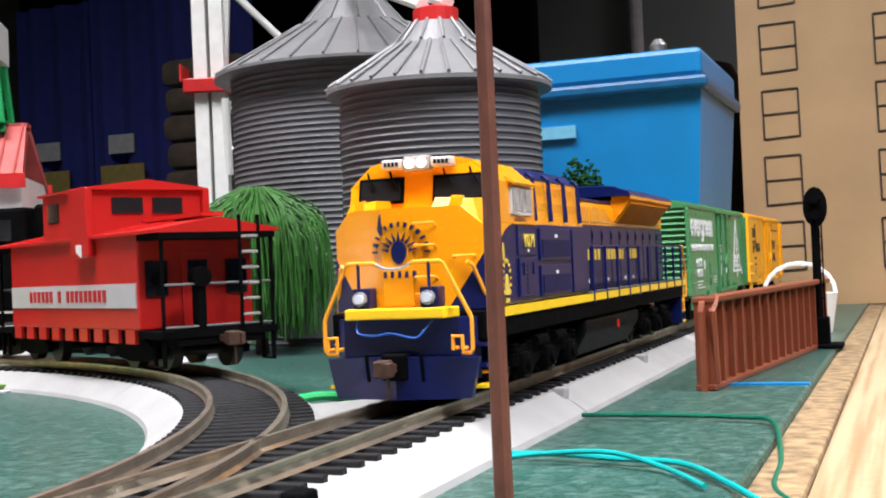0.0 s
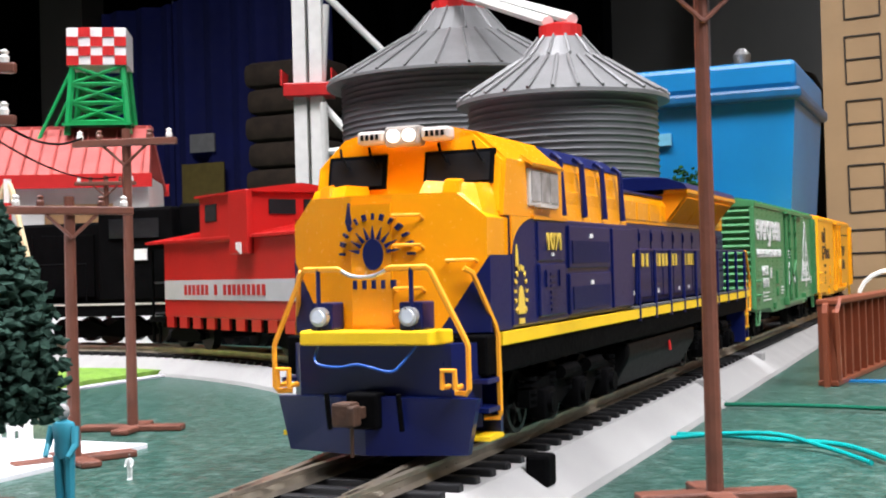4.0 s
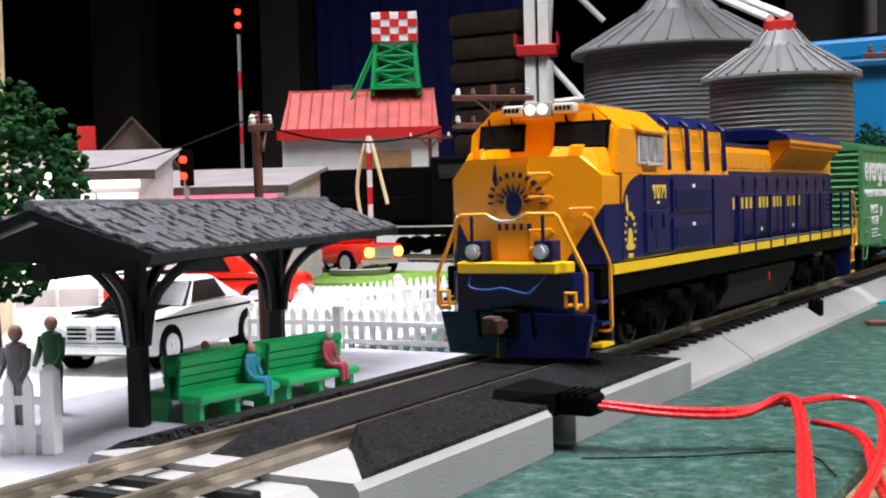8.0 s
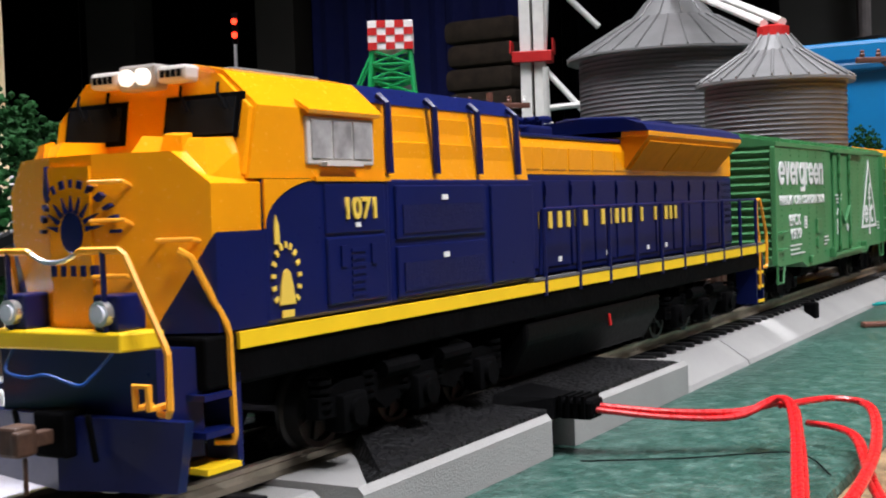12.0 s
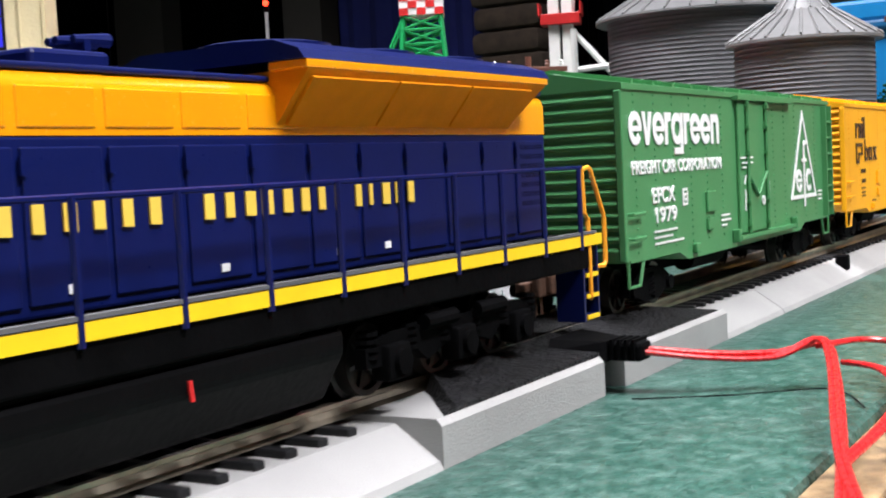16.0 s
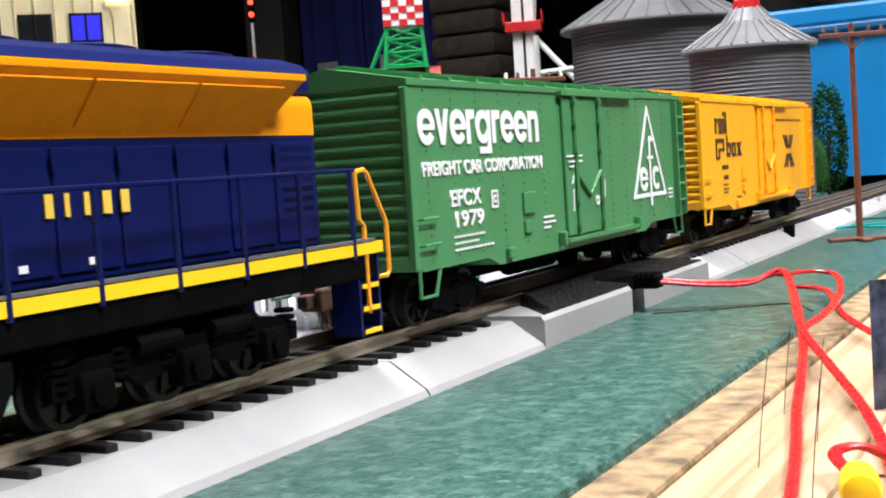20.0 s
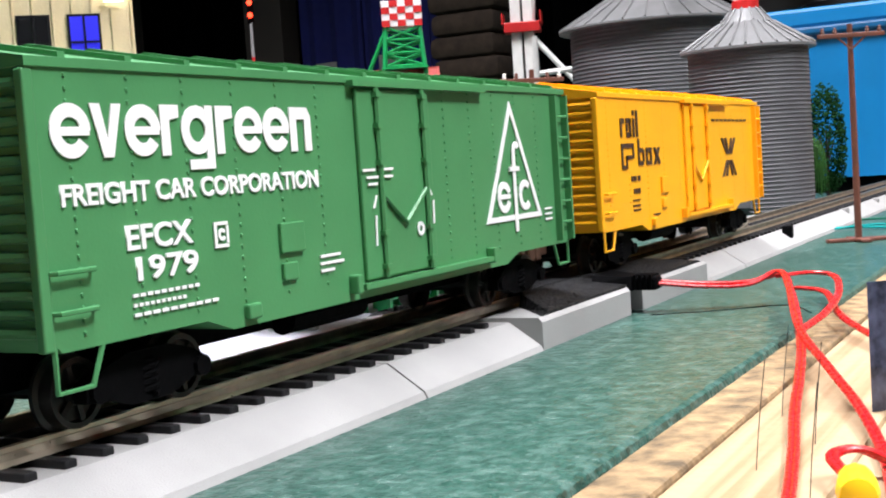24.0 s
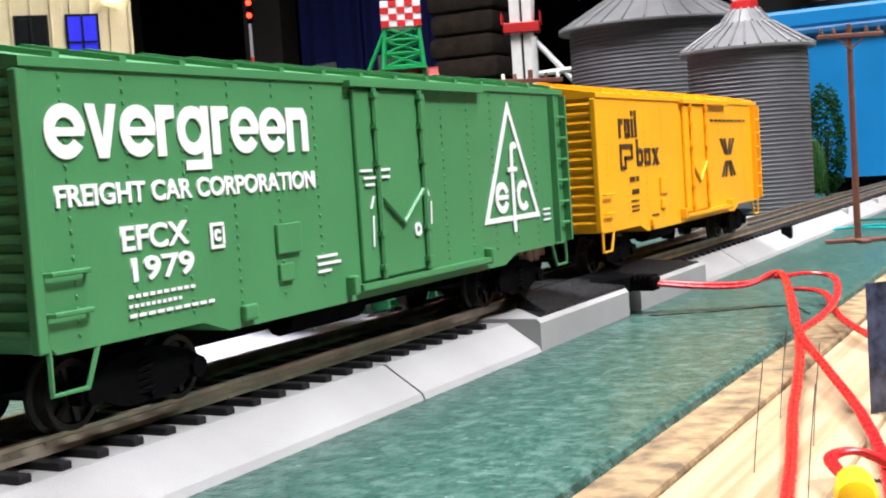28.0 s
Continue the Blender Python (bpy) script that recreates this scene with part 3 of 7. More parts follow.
def ring(bm, y, z, ro, ri, a0=0, a1=360, x=0.0, n=20, dx=0.00022):
    """A flat band of a circle on the side face."""
    rows = []
    for k in range(n + 1):
        a = radians(a0 + (a1 - a0) * k / n)
        rows.append([bm.verts.new((x + e, y + r * math.cos(a), z + r * math.sin(a))) for e, r in ((0, ri), (dx, ri), (dx, ro), (0, ro))])
    for p, q in zip(rows, rows[1:]):
        for k in range(4):
            bm.faces.new((p[k], p[(k + 1) % 4], q[(k + 1) % 4], q[k]))
    return bm


def slab(bm, pts, x, dx=0.00022):
    return extrude(bm, pts, "x", x, x + dx)


# the big white mark is drawn in plain rounded shapes
y, zc, r = -0.1338, 0.0490, 0.0035
for shape, w in (("o", 0.0070), ("v", 0.0061), ("o", 0.0070), ("i", 0.0042), ("q", 0.0076), ("i", 0.0043), ("o", 0.0070), ("o", 0.0071), ("n", 0.0062)):
    bm = bmesh.new()
    if shape == "o":
        ring(bm, y + r, zc, r, r * 0.50, 0, 325, SX)
        slab(bm, [(y + 0.0012, zc - 0.0006), (y + 2 * r - 0.0003, zc - 0.0006), (y + 2 * r - 0.0003, zc + 0.0005), (y + 0.0012, zc + 0.0005)], SX, 0.00025)
    elif shape == "q":
        ring(bm, y + r, zc, r, r * 0.50, 0, 360, SX)
        slab(bm, [(y + 0.0014, zc - 0.0056), (y + 2 * r, zc - 0.0056), (y + 2 * r, zc + r), (y + 2 * r - 0.0017, zc + r), (y + 2 * r - 0.0017, zc - 0.0042), (y + 0.0014, zc - 0.0042)], SX, 0.00025)
    elif shape == "v":
        slab(bm, [(y, zc + r), (y + 0.0018, zc + r), (y + 0.0029, zc - r * 0.3), (y + 0.0040, zc + r), (y + w - 0.0004, zc + r), (y + 0.0038, zc - r), (y + 0.0020, zc - r)], SX)
    else:
        slab(bm, [(y, zc - r), (y + 0.0018, zc - r), (y + 0.0018, zc + r), (y, zc + r)], SX)
        if shape == "i":
            slab(bm, [(y + 0.0016, zc + r * 0.40), (y + w - 0.0004, zc + r * 0.5), (y + w - 0.0004, zc + r), (y + 0.0016, zc + r)], SX, 0.00025)
        else:
            slab(bm, [(y + 0.0016, zc + r * 0.45), (y + w - 0.0022, zc + r * 0.45), (y + w - 0.0022, zc - r), (y + w - 0.0004, zc - r), (y + w - 0.0004, zc + r * 0.6), (y + w - 0.0014, zc + r), (y + 0.0016, zc + r)], SX, 0.00025)
    part("white_mark", bm, WHITE, green_car, "large white rounded mark")
    y += w * 1.01
side_text("side_lettering", "FREIGHT CAR CORPORATION", SX, -0.1330, 0.0396, 0.0038, WHITE, green_car, 0.0568, 0.00009)
side_text("side_lettering", "EFCX", SX, -0.1222, 0.0332, 0.0046, WHITE, green_car, 0.0134, 0.00009)
side_text("side_lettering", "1979", SX, -0.1216, 0.0290, 0.0044, WHITE, green_car, 0.0126, 0.00009)
bm = bmesh.new()
for z, a, b in ((0.0268, 0.0, 0.014), (0.0255, 0.0, 0.011), (0.0242, 0.0, 0.018)):
    for k in range(10):
        ya = -0.1216 + a + (b - a) * k / 10
        slab(bm, [(ya, z), (ya + (b - a) / 10 - 0.0004, z), (ya + (b - a) / 10 - 0.0004, z + 0.00045), (ya, z + 0.00045)], SX)
for ya, z, w in ((-0.0635, 0.0415, 0.004), (-0.0583, 0.0415, 0.005), (-0.0625, 0.0402, 0.004), (-0.0575, 0.0402, 0.004), (-0.0620, 0.0390, 0.003), (-0.0770, 0.0278, 0.006), (-0.0770, 0.0266, 0.007), (-0.0770, 0.0254, 0.004), (0.0165, 0.030, 0.004), (0.0165, 0.0288, 0.004), (0.0165, 0.0276, 0.004)):
    slab(bm, [(ya, z), (ya + w, z), (ya + w, z + 0.00045), (ya, z + 0.00045)], SX + (0.0010 if -0.066 < ya < -0.036 else 0))
tagged(part("stencil_line", bm, WHITE, green_car, "small white stencilled lines"), kind="stuff")
for ya, za, yb, zb in ((-0.0607, 0.0350, -0.0596, 0.0372), (-0.0606, 0.0283, -0.0602, 0.0337), (-0.0393, 0.0300, -0.0389, 0.0352), (-0.0407, 0.0385, -0.0395, 0.0362)):
    part("white_stroke", slab(bmesh.new(), [(ya, za), (ya + 0.0005, za), (yb + 0.0005, zb), (yb, zb)], SX + 0.0009), WHITE, green_car)
part("white_ring", ring(bmesh.new(), -0.0442, 0.0302, 0.0013, 0.0006, 0, 360, SX + 0.0009), WHITE, green_car)
bm = bmesh.new()
slab(bm, [(-0.1038, 0.0318), (-0.1006, 0.0318), (-0.1006, 0.0323), (-0.1032, 0.0323), (-0.1032, 0.0351), (-0.1006, 0.0351), (-0.1006, 0.0356), (-0.1038, 0.0356)], SX)
slab(bm, [(-0.1010, 0.0324), (-0.1005, 0.0324), (-0.1005, 0.0350), (-0.1010, 0.0350)], SX)
ring(bm, -0.1020, 0.0337, 0.0009, 0.0004, 30, 330, SX)
part("inspection_mark", bm, WHITE, green_car)
bm = bmesh.new()
outer = [(-0.0142, 0.0288), (0.0146, 0.0288), (0.0002, 0.0548)]
inner = [(-0.0120, 0.0299), (0.0124, 0.0299), (0.0002, 0.0522)]
for i in range(3):
    j = (i + 1) % 3
    slab(bm, [outer[i], outer[j], inner[j], inner[i]], SX)
ring(bm, -0.0050, 0.0340, 0.0034, 0.0019, 20, 335, SX)
slab(bm, [(-0.0080, 0.0336), (-0.0022, 0.0336), (-0.0022, 0.0346), (-0.0080, 0.0346)], SX, 0.00034)
ring(bm, 0.0060, 0.0340, 0.0034, 0.0019, 45, 315, SX)
slab(bm, [(-0.0002, 0.0262), (0.0013, 0.0262), (0.0013, 0.0440), (-0.0002, 0.0440)], SX + 0.0001)
ring(bm, 0.0018, 0.0440, 0.0020, 0.0006, 30, 190, SX + 0.0002, 8)
slab(bm, [(-0.0020, 0.0395), (0.0030, 0.0395), (0.0030, 0.0405), (-0.0020, 0.0405)], SX + 0.0001, 0.00034)
part("triangle_mark", bm, WHITE, green_car, "white triangle mark with rounded shapes")

yellow_car, _ = boxcar("yellow_boxcar", "yellow boxcar with dark brown marks coupled behind", 0.0545, 0.2220, CARYELLOW, 11, 1)
for ya, z, w, h in ((0.0705, 0.0462, 0.0014, 0.0052), (0.0719, 0.0498, 0.0018, 0.0016), (0.0752, 0.0462, 0.0040, 0.0014), (0.0752, 0.0478, 0.0013, 0.0020), (0.0778, 0.0462, 0.0014, 0.0052), (0.0752, 0.0500, 0.0040, 0.0014), (0.0806, 0.0462, 0.0015, 0.0052), (0.0806, 0.0522, 0.0015, 0.0014), (0.0834, 0.0462, 0.0015, 0.0075),
                    (0.0705, 0.0375, 0.0012, 0.0070), (0.0717, 0.0433, 0.0090, 0.0012), (0.0717, 0.0375, 0.0032, 0.0010), (0.0740, 0.0375, 0.0010, 0.0036), (0.0740, 0.0402, 0.0050, 0.0010), (0.0795, 0.0402, 0.0012, 0.0040),
                    (0.0840, 0.0382, 0.0014, 0.0075), (0.0854, 0.0382, 0.0028, 0.0013), (0.0854, 0.0418, 0.0028, 0.0013), (0.0880, 0.0390, 0.0013, 0.0036), (0.0908, 0.0382, 0.0013, 0.0049), (0.0921, 0.0382, 0.0026, 0.0012), (0.0921, 0.0419, 0.0026, 0.0012), (0.0945, 0.0382, 0.0013, 0.0049)):
    part("dark_mark", slab(bmesh.new(), [(ya, z), (ya + w, z), (ya + w, z + h), (ya, z + h)], SX), INK, yellow_car)
bm = bmesh.new()
slab(bm, [(0.0975, 0.0382), (0.0993, 0.0382), (0.1035, 0.0431), (0.1017, 0.0431)], SX)
slab(bm, [(0.1017, 0.0382), (0.1035, 0.0382), (0.0993, 0.0431), (0.0975, 0.0431)], SX + 0.0001)
part("dark_mark", bm, INK, yellow_car, "dark brown crossed strokes")
bm = bmesh.new()
for ya, z, w in ((0.0775, 0.0340, 0.0018), (0.0800, 0.0340, 0.0018), (0.0830, 0.0340, 0.0018), (0.0790, 0.0305, 0.0014), (0.0810, 0.0305, 0.0014), (0.0830, 0.0305, 0.0014)):
    slab(bm, [(ya, z), (ya + w, z), (ya + w, z + 0.0014), (ya, z + 0.0014)], SX - 0.00005)
for k in range(9):
    ya = 0.1600 + k * 0.0052
    slab(bm, [(ya, 0.0508), (ya + 0.0034, 0.0508), (ya + 0.0034, 0.0515), (ya, 0.0515)], SX - 0.00005)
for ya, z in ((0.078, 0.0285), (0.078, 0.0270), (0.078, 0.0258), (0.145, 0.0230), (0.095, 0.0235)):
    slab(bm, [(ya, z), (ya + 0.006, z), (ya + 0.006, z + 0.0004), (ya, z + 0.0004)], SX - 0.00005)
tagged(part("stencil_line", bm, INK, yellow_car, "small dark stencilled lines"), kind="stuff")


def petal(o, yt, zt, yb, zb):
    """A slanted stroke of the crossed mark, from its tip to the middle."""
    pts = [(yt + o - 0.0009, zt), (yt + o + 0.0009, zt), (yb + 0.0007, zb), (yb - 0.0007, zb)]
    pts = [(0.1799 + (ya - 0.1799) * 1.3, z) for ya, z in pts]
    part("crossed_stroke", slab(bmesh.new(), pts, SX), INK, yellow_car)


for side in (-1, 1):
    for o in (-0.0017, 0.0017):
        petal(o, 0.1799 + side * 0.0046, 0.0450, 0.1799 + side * 0.0014 + o * 0.5, 0.0395)
        petal(o, 0.1799 + side * 0.0046, 0.0318, 0.1799 + side * 0.0014 + o * 0.5, 0.0373)


# ---- the locomotive ----
loco = thing("diesel_locomotive", "orange and navy diesel locomotive pulling boxcars, headlights lit", "locomotive")
WK = 0.0290  # walkway height
part("frame_sill", nb(-0.0172, 0.0172, -0.3855, -0.1510, 0.0225, WK - 0.0003, 0.0004), BLACK, loco)
for sx in (-1, 1):
    part("sill_stripe", nb(sx * 0.0174 - 0.0003, sx * 0.0174 + 0.0003, -0.3800, -0.1515, 0.0268, 0.0288), YELLOW, loco, "bright yellow sill stripe")
    part("walkway_edge", nb(sx * 0.0172 - 0.0006, sx * 0.0172 + 0.0006, -0.300, -0.1515, WK, WK + 0.0005), GALV, loco)
# nose: a broad face swept back on both sides, orange over navy
NF, NB_ = -0.3885, -0.3720


def sweep(x):
    return 0.42 * max(0.0, abs(x) - 0.0035)


def front(bm, pts, y0, y1):
    """A plate in the nose's face, bent back with it."""
    n = len(bm.verts)
    extrude(bm, pts, "y", y0, y1)
    bm.verts.ensure_lookup_table()
    for v in bm.verts[n:]:
        if v.co.y < NB_ - 0.004:
            v.co.y += sweep(v.co.x)
    return bm


bm = bmesh.new()
front(bm, [(-0.0035, WK), (0.0035, WK), (0.0035, 0.0503), (-0.0035, 0.0503)], NF, NB_)
for sx in (-1, 1):
    front(bm, [(sx * 0.0035, WK), (sx * 0.0095, WK), (sx * 0.0166, 0.0402), (sx * 0.0167, 0.0464), (sx * 0.0125, 0.0503), (sx * 0.0035, 0.0503)], NF, NB_)
nose = part("nose", bm, ORANGE, loco, "orange faceted nose with grab irons")
for sx in (-1, 1):
    bm = bmesh.new()
    front(bm, [(sx * 0.0095, WK), (sx * 0.0169, WK), (sx * 0.0170, 0.0407), (sx * 0.0165, 0.0401)], NF + 0.0001, NB_)
    part("nose_skirt", bm, NAVY, nose)
    bm = bmesh.new()
    hexa(bm, [(sx * 0.0062, NF + 0.0030, 0.0495), (sx * 0.0158, NF + 0.0062, 0.0470), (sx * 0.0164, NB_, 0.0470), (sx * 0.0062, NB_, 0.0495)],
         [(sx * 0.0068, NF + 0.0052, 0.0524), (sx * 0.0140, NF + 0.0080, 0.0519), (sx * 0.0150, NB_, 0.0524), (sx * 0.0066, NB_, 0.0526)])
    part("nose_shoulder", bm, ORANGE, nose)
    bm = bmesh.new()
    hexa(bm, [(sx * 0.0098, NF + 0.0050, 0.0506), (sx * 0.0122, NF + 0.0060, 0.0503), (sx * 0.0122, NF + 0.0080, 0.0503), (sx * 0.0098, NF + 0.0070, 0.0506)],
         [(sx * 0.0100, NF + 0.0054, 0.0524), (sx * 0.0121, NF + 0.0062, 0.0522), (sx * 0.0121, NF + 0.0080, 0.0526), (sx * 0.0100, NF + 0.0070, 0.0527)])
    part("sand_filler", bm, ORANGE, nose)
# nose door and grab irons
part("nose_door", front(bmesh.new(), [(-0.0034, 0.0305), (0.0034, 0.0305), (0.0034, 0.0490), (-0.0034, 0.0490)], NF - 0.0004, NF + 0.001), ORANGE, nose)
for z in (0.0325, 0.0360, 0.0425, 0.0470):
    bm = bmesh.new()
    x0, x1 = 0.0040, 0.0078
    wire(bm, [(x0, NF + 0.001, z - 0.0006), (x0, NF - 0.0012 + sweep(x0), z), (x1, NF - 0.0012 + sweep(x1), z), (x1, NF + 0.002, z - 0.0006)], 0.00026)
    part("grab_iron", bm, HANDRAIL, nose)
bm = bmesh.new()
wire(bm, [(0.0113, NF + 0.0060, 0.0394), (0.0113, NF - 0.0012 + sweep(0.0113), 0.0400), (0.0152, NF - 0.0012 + sweep(0.0152), 0.0400), (0.0152, NF + 0.0070, 0.0394)], 0.00026)
part("grab_iron", bm, HANDRAIL, nose)
# front emblem: rays over a navy disc, ring of short bars


def fplate(pts):
    return front(bmesh.new(), pts, NF - 0.0007, NF + 0.0004)


ex, ez = 0.0004, 0.0412
emblem = part("front_emblem", fplate([(ex + 0.0017 * math.cos(a * math.pi / 10), ez + 0.0024 * math.sin(a * math.pi / 10)) for a in range(20)]), NAVY, nose, "navy sun-ray emblem")
for k in range(9):
    a = radians(10 + k * 20)
    c, s_ = math.cos(a), math.sin(a)
    part("emblem_ray", fplate([(ex + 0.0024 * c - 0.0003 * s_, ez + 0.0024 * s_ + 0.0003 * c), (ex + 0.0024 * c + 0.0003 * s_, ez + 0.0024 * s_ - 0.0003 * c), (ex + 0.0044 * c, ez + 0.0044 * s_)]), NAVY, emblem)
for k in range(13):
    a = radians(178 - k * 14.8)
    c, s_ = math.cos(a), math.sin(a)
    h, w = 0.00048, 0.00020 + 0.00014 * (k % 2)
    part("emblem_bar", fplate([(ex + (0.0058 + i * h) * c - j * w * s_, ez + (0.0058 + i * h) * s_ + j * w * c) for i, j in ((-1, -1), (1, -1), (1, 1), (-1, 1))]), NAVY, emblem)
for k in range(5):
    x = ex - 0.0032 + k * 0.0016
    part("emblem_bar", fplate([(x - 0.0003, 0.0360), (x + 0.0003, 0.0360), (x + 0.0003, 0.0373), (x - 0.0003, 0.0373)]), NAVY, emblem)
part("emblem_torch", fplate([(-0.0044, 0.0462), (-0.0037, 0.0448), (-0.0031, 0.0462), (-0.0037, 0.0492)]), NAVY, emblem)
# anticlimber, pilot and plough
bm = bmesh.new()
extrude(bm, [(-0.0108, -0.3925), (0.0108, -0.3925), (0.0125, -0.3870), (-0.0125, -0.3870)], "z", 0.0276, 0.0298, 0.0003)
part("anticlimber", bm, YELLOW, loco, "bright yellow anticlimber")
bm = bmesh.new()
extrude(bm, [(-0.0128, -0.3890), (0.0128, -0.3890), (0.0160, -0.3850), (-0.0160, -0.3850)], "z", 0.0150, 0.0276)
part("pilot", bm, NAVY, loco)
for sx in (-1, 1):
    bm = bmesh.new()
    hexa(bm, [(0.0, -0.3925, 0.0200), (sx * 0.0168, -0.3890, 0.0195), (sx * 0.0168, -0.3875, 0.0195), (0.0, -0.3905, 0.0200)],
         [(0.0, -0.3924, 0.0112), (sx * 0.0150, -0.3888, 0.0112), (sx * 0.0150, -0.3873, 0.0112), (0.0, -0.3905, 0.0112)])
    part("plough_blade", bm, NAVY, loco, "navy snow plough blade")
    bm = bmesh.new()
    rod(bm, (sx * 0.0060, -0.3922, 0.0150), (sx * 0.0060, -0.3932, 0.0205), 0.0004, 6)
    part("air_hose", bm, BLACK, loco)
part("coupler_pocket", nb(-0.0026, 0.0026, -0.3936, -0.3900, 0.0152, 0.0206, 0.0004), BLACK, loco)
bm = bmesh.new()
wire(bm, curve([(-0.0086, -0.3908, 0.0274), (-0.0080, -0.3925, 0.0250), (-0.0040, -0.3930, 0.0244), (-0.0005, -0.3930, 0.0248), (0.0045, -0.3930, 0.0238), (0.0062, -0.3925, 0.0248), (0.0080, -0.3908, 0.0274)]), 0.0002)
part("uncoupling_lever", bm, material("blue_wire", (0.02, 0.09, 0.38), 0.3), loco, "thin blue uncoupling lever")
coupler(loco, -0.3920, -1, 0.70)
coupler(loco, -0.1500, 1)
# ditch lights
for x in (-0.0076, 0.0074):
    lamp_box = part("ditch_light_box", nb(x - 0.0019, x + 0.0019, -0.3912, -0.3865, 0.0298, 0.0340, 0.0003), NAVY, loco)
    bm = bmesh.new()
    rod(bm, (x, -0.3922, 0.0319), (x, -0.3910, 0.0319), 0.0015, 16)
    part("lamp_rim", bm, SILVER, lamp_box, "round silver lamp rim", True)
    bm = bmesh.new()
    rod(bm, (x, -0.3925, 0.0319), (x, -0.3921, 0.0319), 0.0010, 14)
    part("lamp_lens", bm, LENS, lamp_box, "round clear lens", True)
# cab
CR = -0.3450
bm = bmesh.new()
prof = [(-0.0168, 0.0470), (0.0168, 0.0470), (0.0168, 0.0560), (0.0118, 0.0606), (0.0072, 0.0617), (-0.0072, 0.0617), (-0.0118, 0.0606), (-0.0168, 0.0560)]
extrude(bm, prof, "y", -0.3745, CR)
for v in bm.verts:
    if v.co.y < -0.374 and v.co.z < 0.05:
        v.co.y -= 0.0022
bmesh.ops.bevel(bm, geom=[e for e in bm.edges if abs(e.verts[0].co.y - e.verts[1].co.y) < 0.003], offset=0.0006, segments=2, affect="EDGES")
cab = part("cab", bm, ORANGE, loco, "orange cab with two front windows")
part("cab_lower", nb(-0.0171, 0.0171, -0.3738, CR, WK, 0.0469, 0.0005), NAVY, loco)
# light grey plate: the overhead glare on the roof, put in as colour
part("cab_roof_glare", nb(-0.0070, 0.0070, -0.3660, CR - 0.002, 0.0615, 0.0621, 0.0002), BINROOF, cab, "light grey plate painting the glare on the cab roof")


def sbox(sx, xa, xb, y0, y1, z0, z1, bevel=0.0):
    return nb(min(sx * xa, sx * xb), max(sx * xa, sx * xb), y0, y1, z0, z1, bevel)


def windscreen(x0, x1, g, y):
    """A slanted plate in the cab's front."""
    lo, hi = 0.0520 + g, 0.0577 - g
    bm = bmesh.new()
    ya, yb = y + 0.0010 * (0.0577 - lo) / -0.005, y + 0.0010 * (0.0577 - hi) / -0.005
    return hexa(bm, [(x0 + g, ya, lo), (x1 - g, ya, lo), (x1 - g, yb, hi), (x0 + g, yb, hi)], [(x0 + g, ya + 0.001, lo), (x1 - g, ya + 0.001, lo), (x1 - g, yb + 0.001, hi), (x0 + g, yb + 0.001, hi)]) or bm


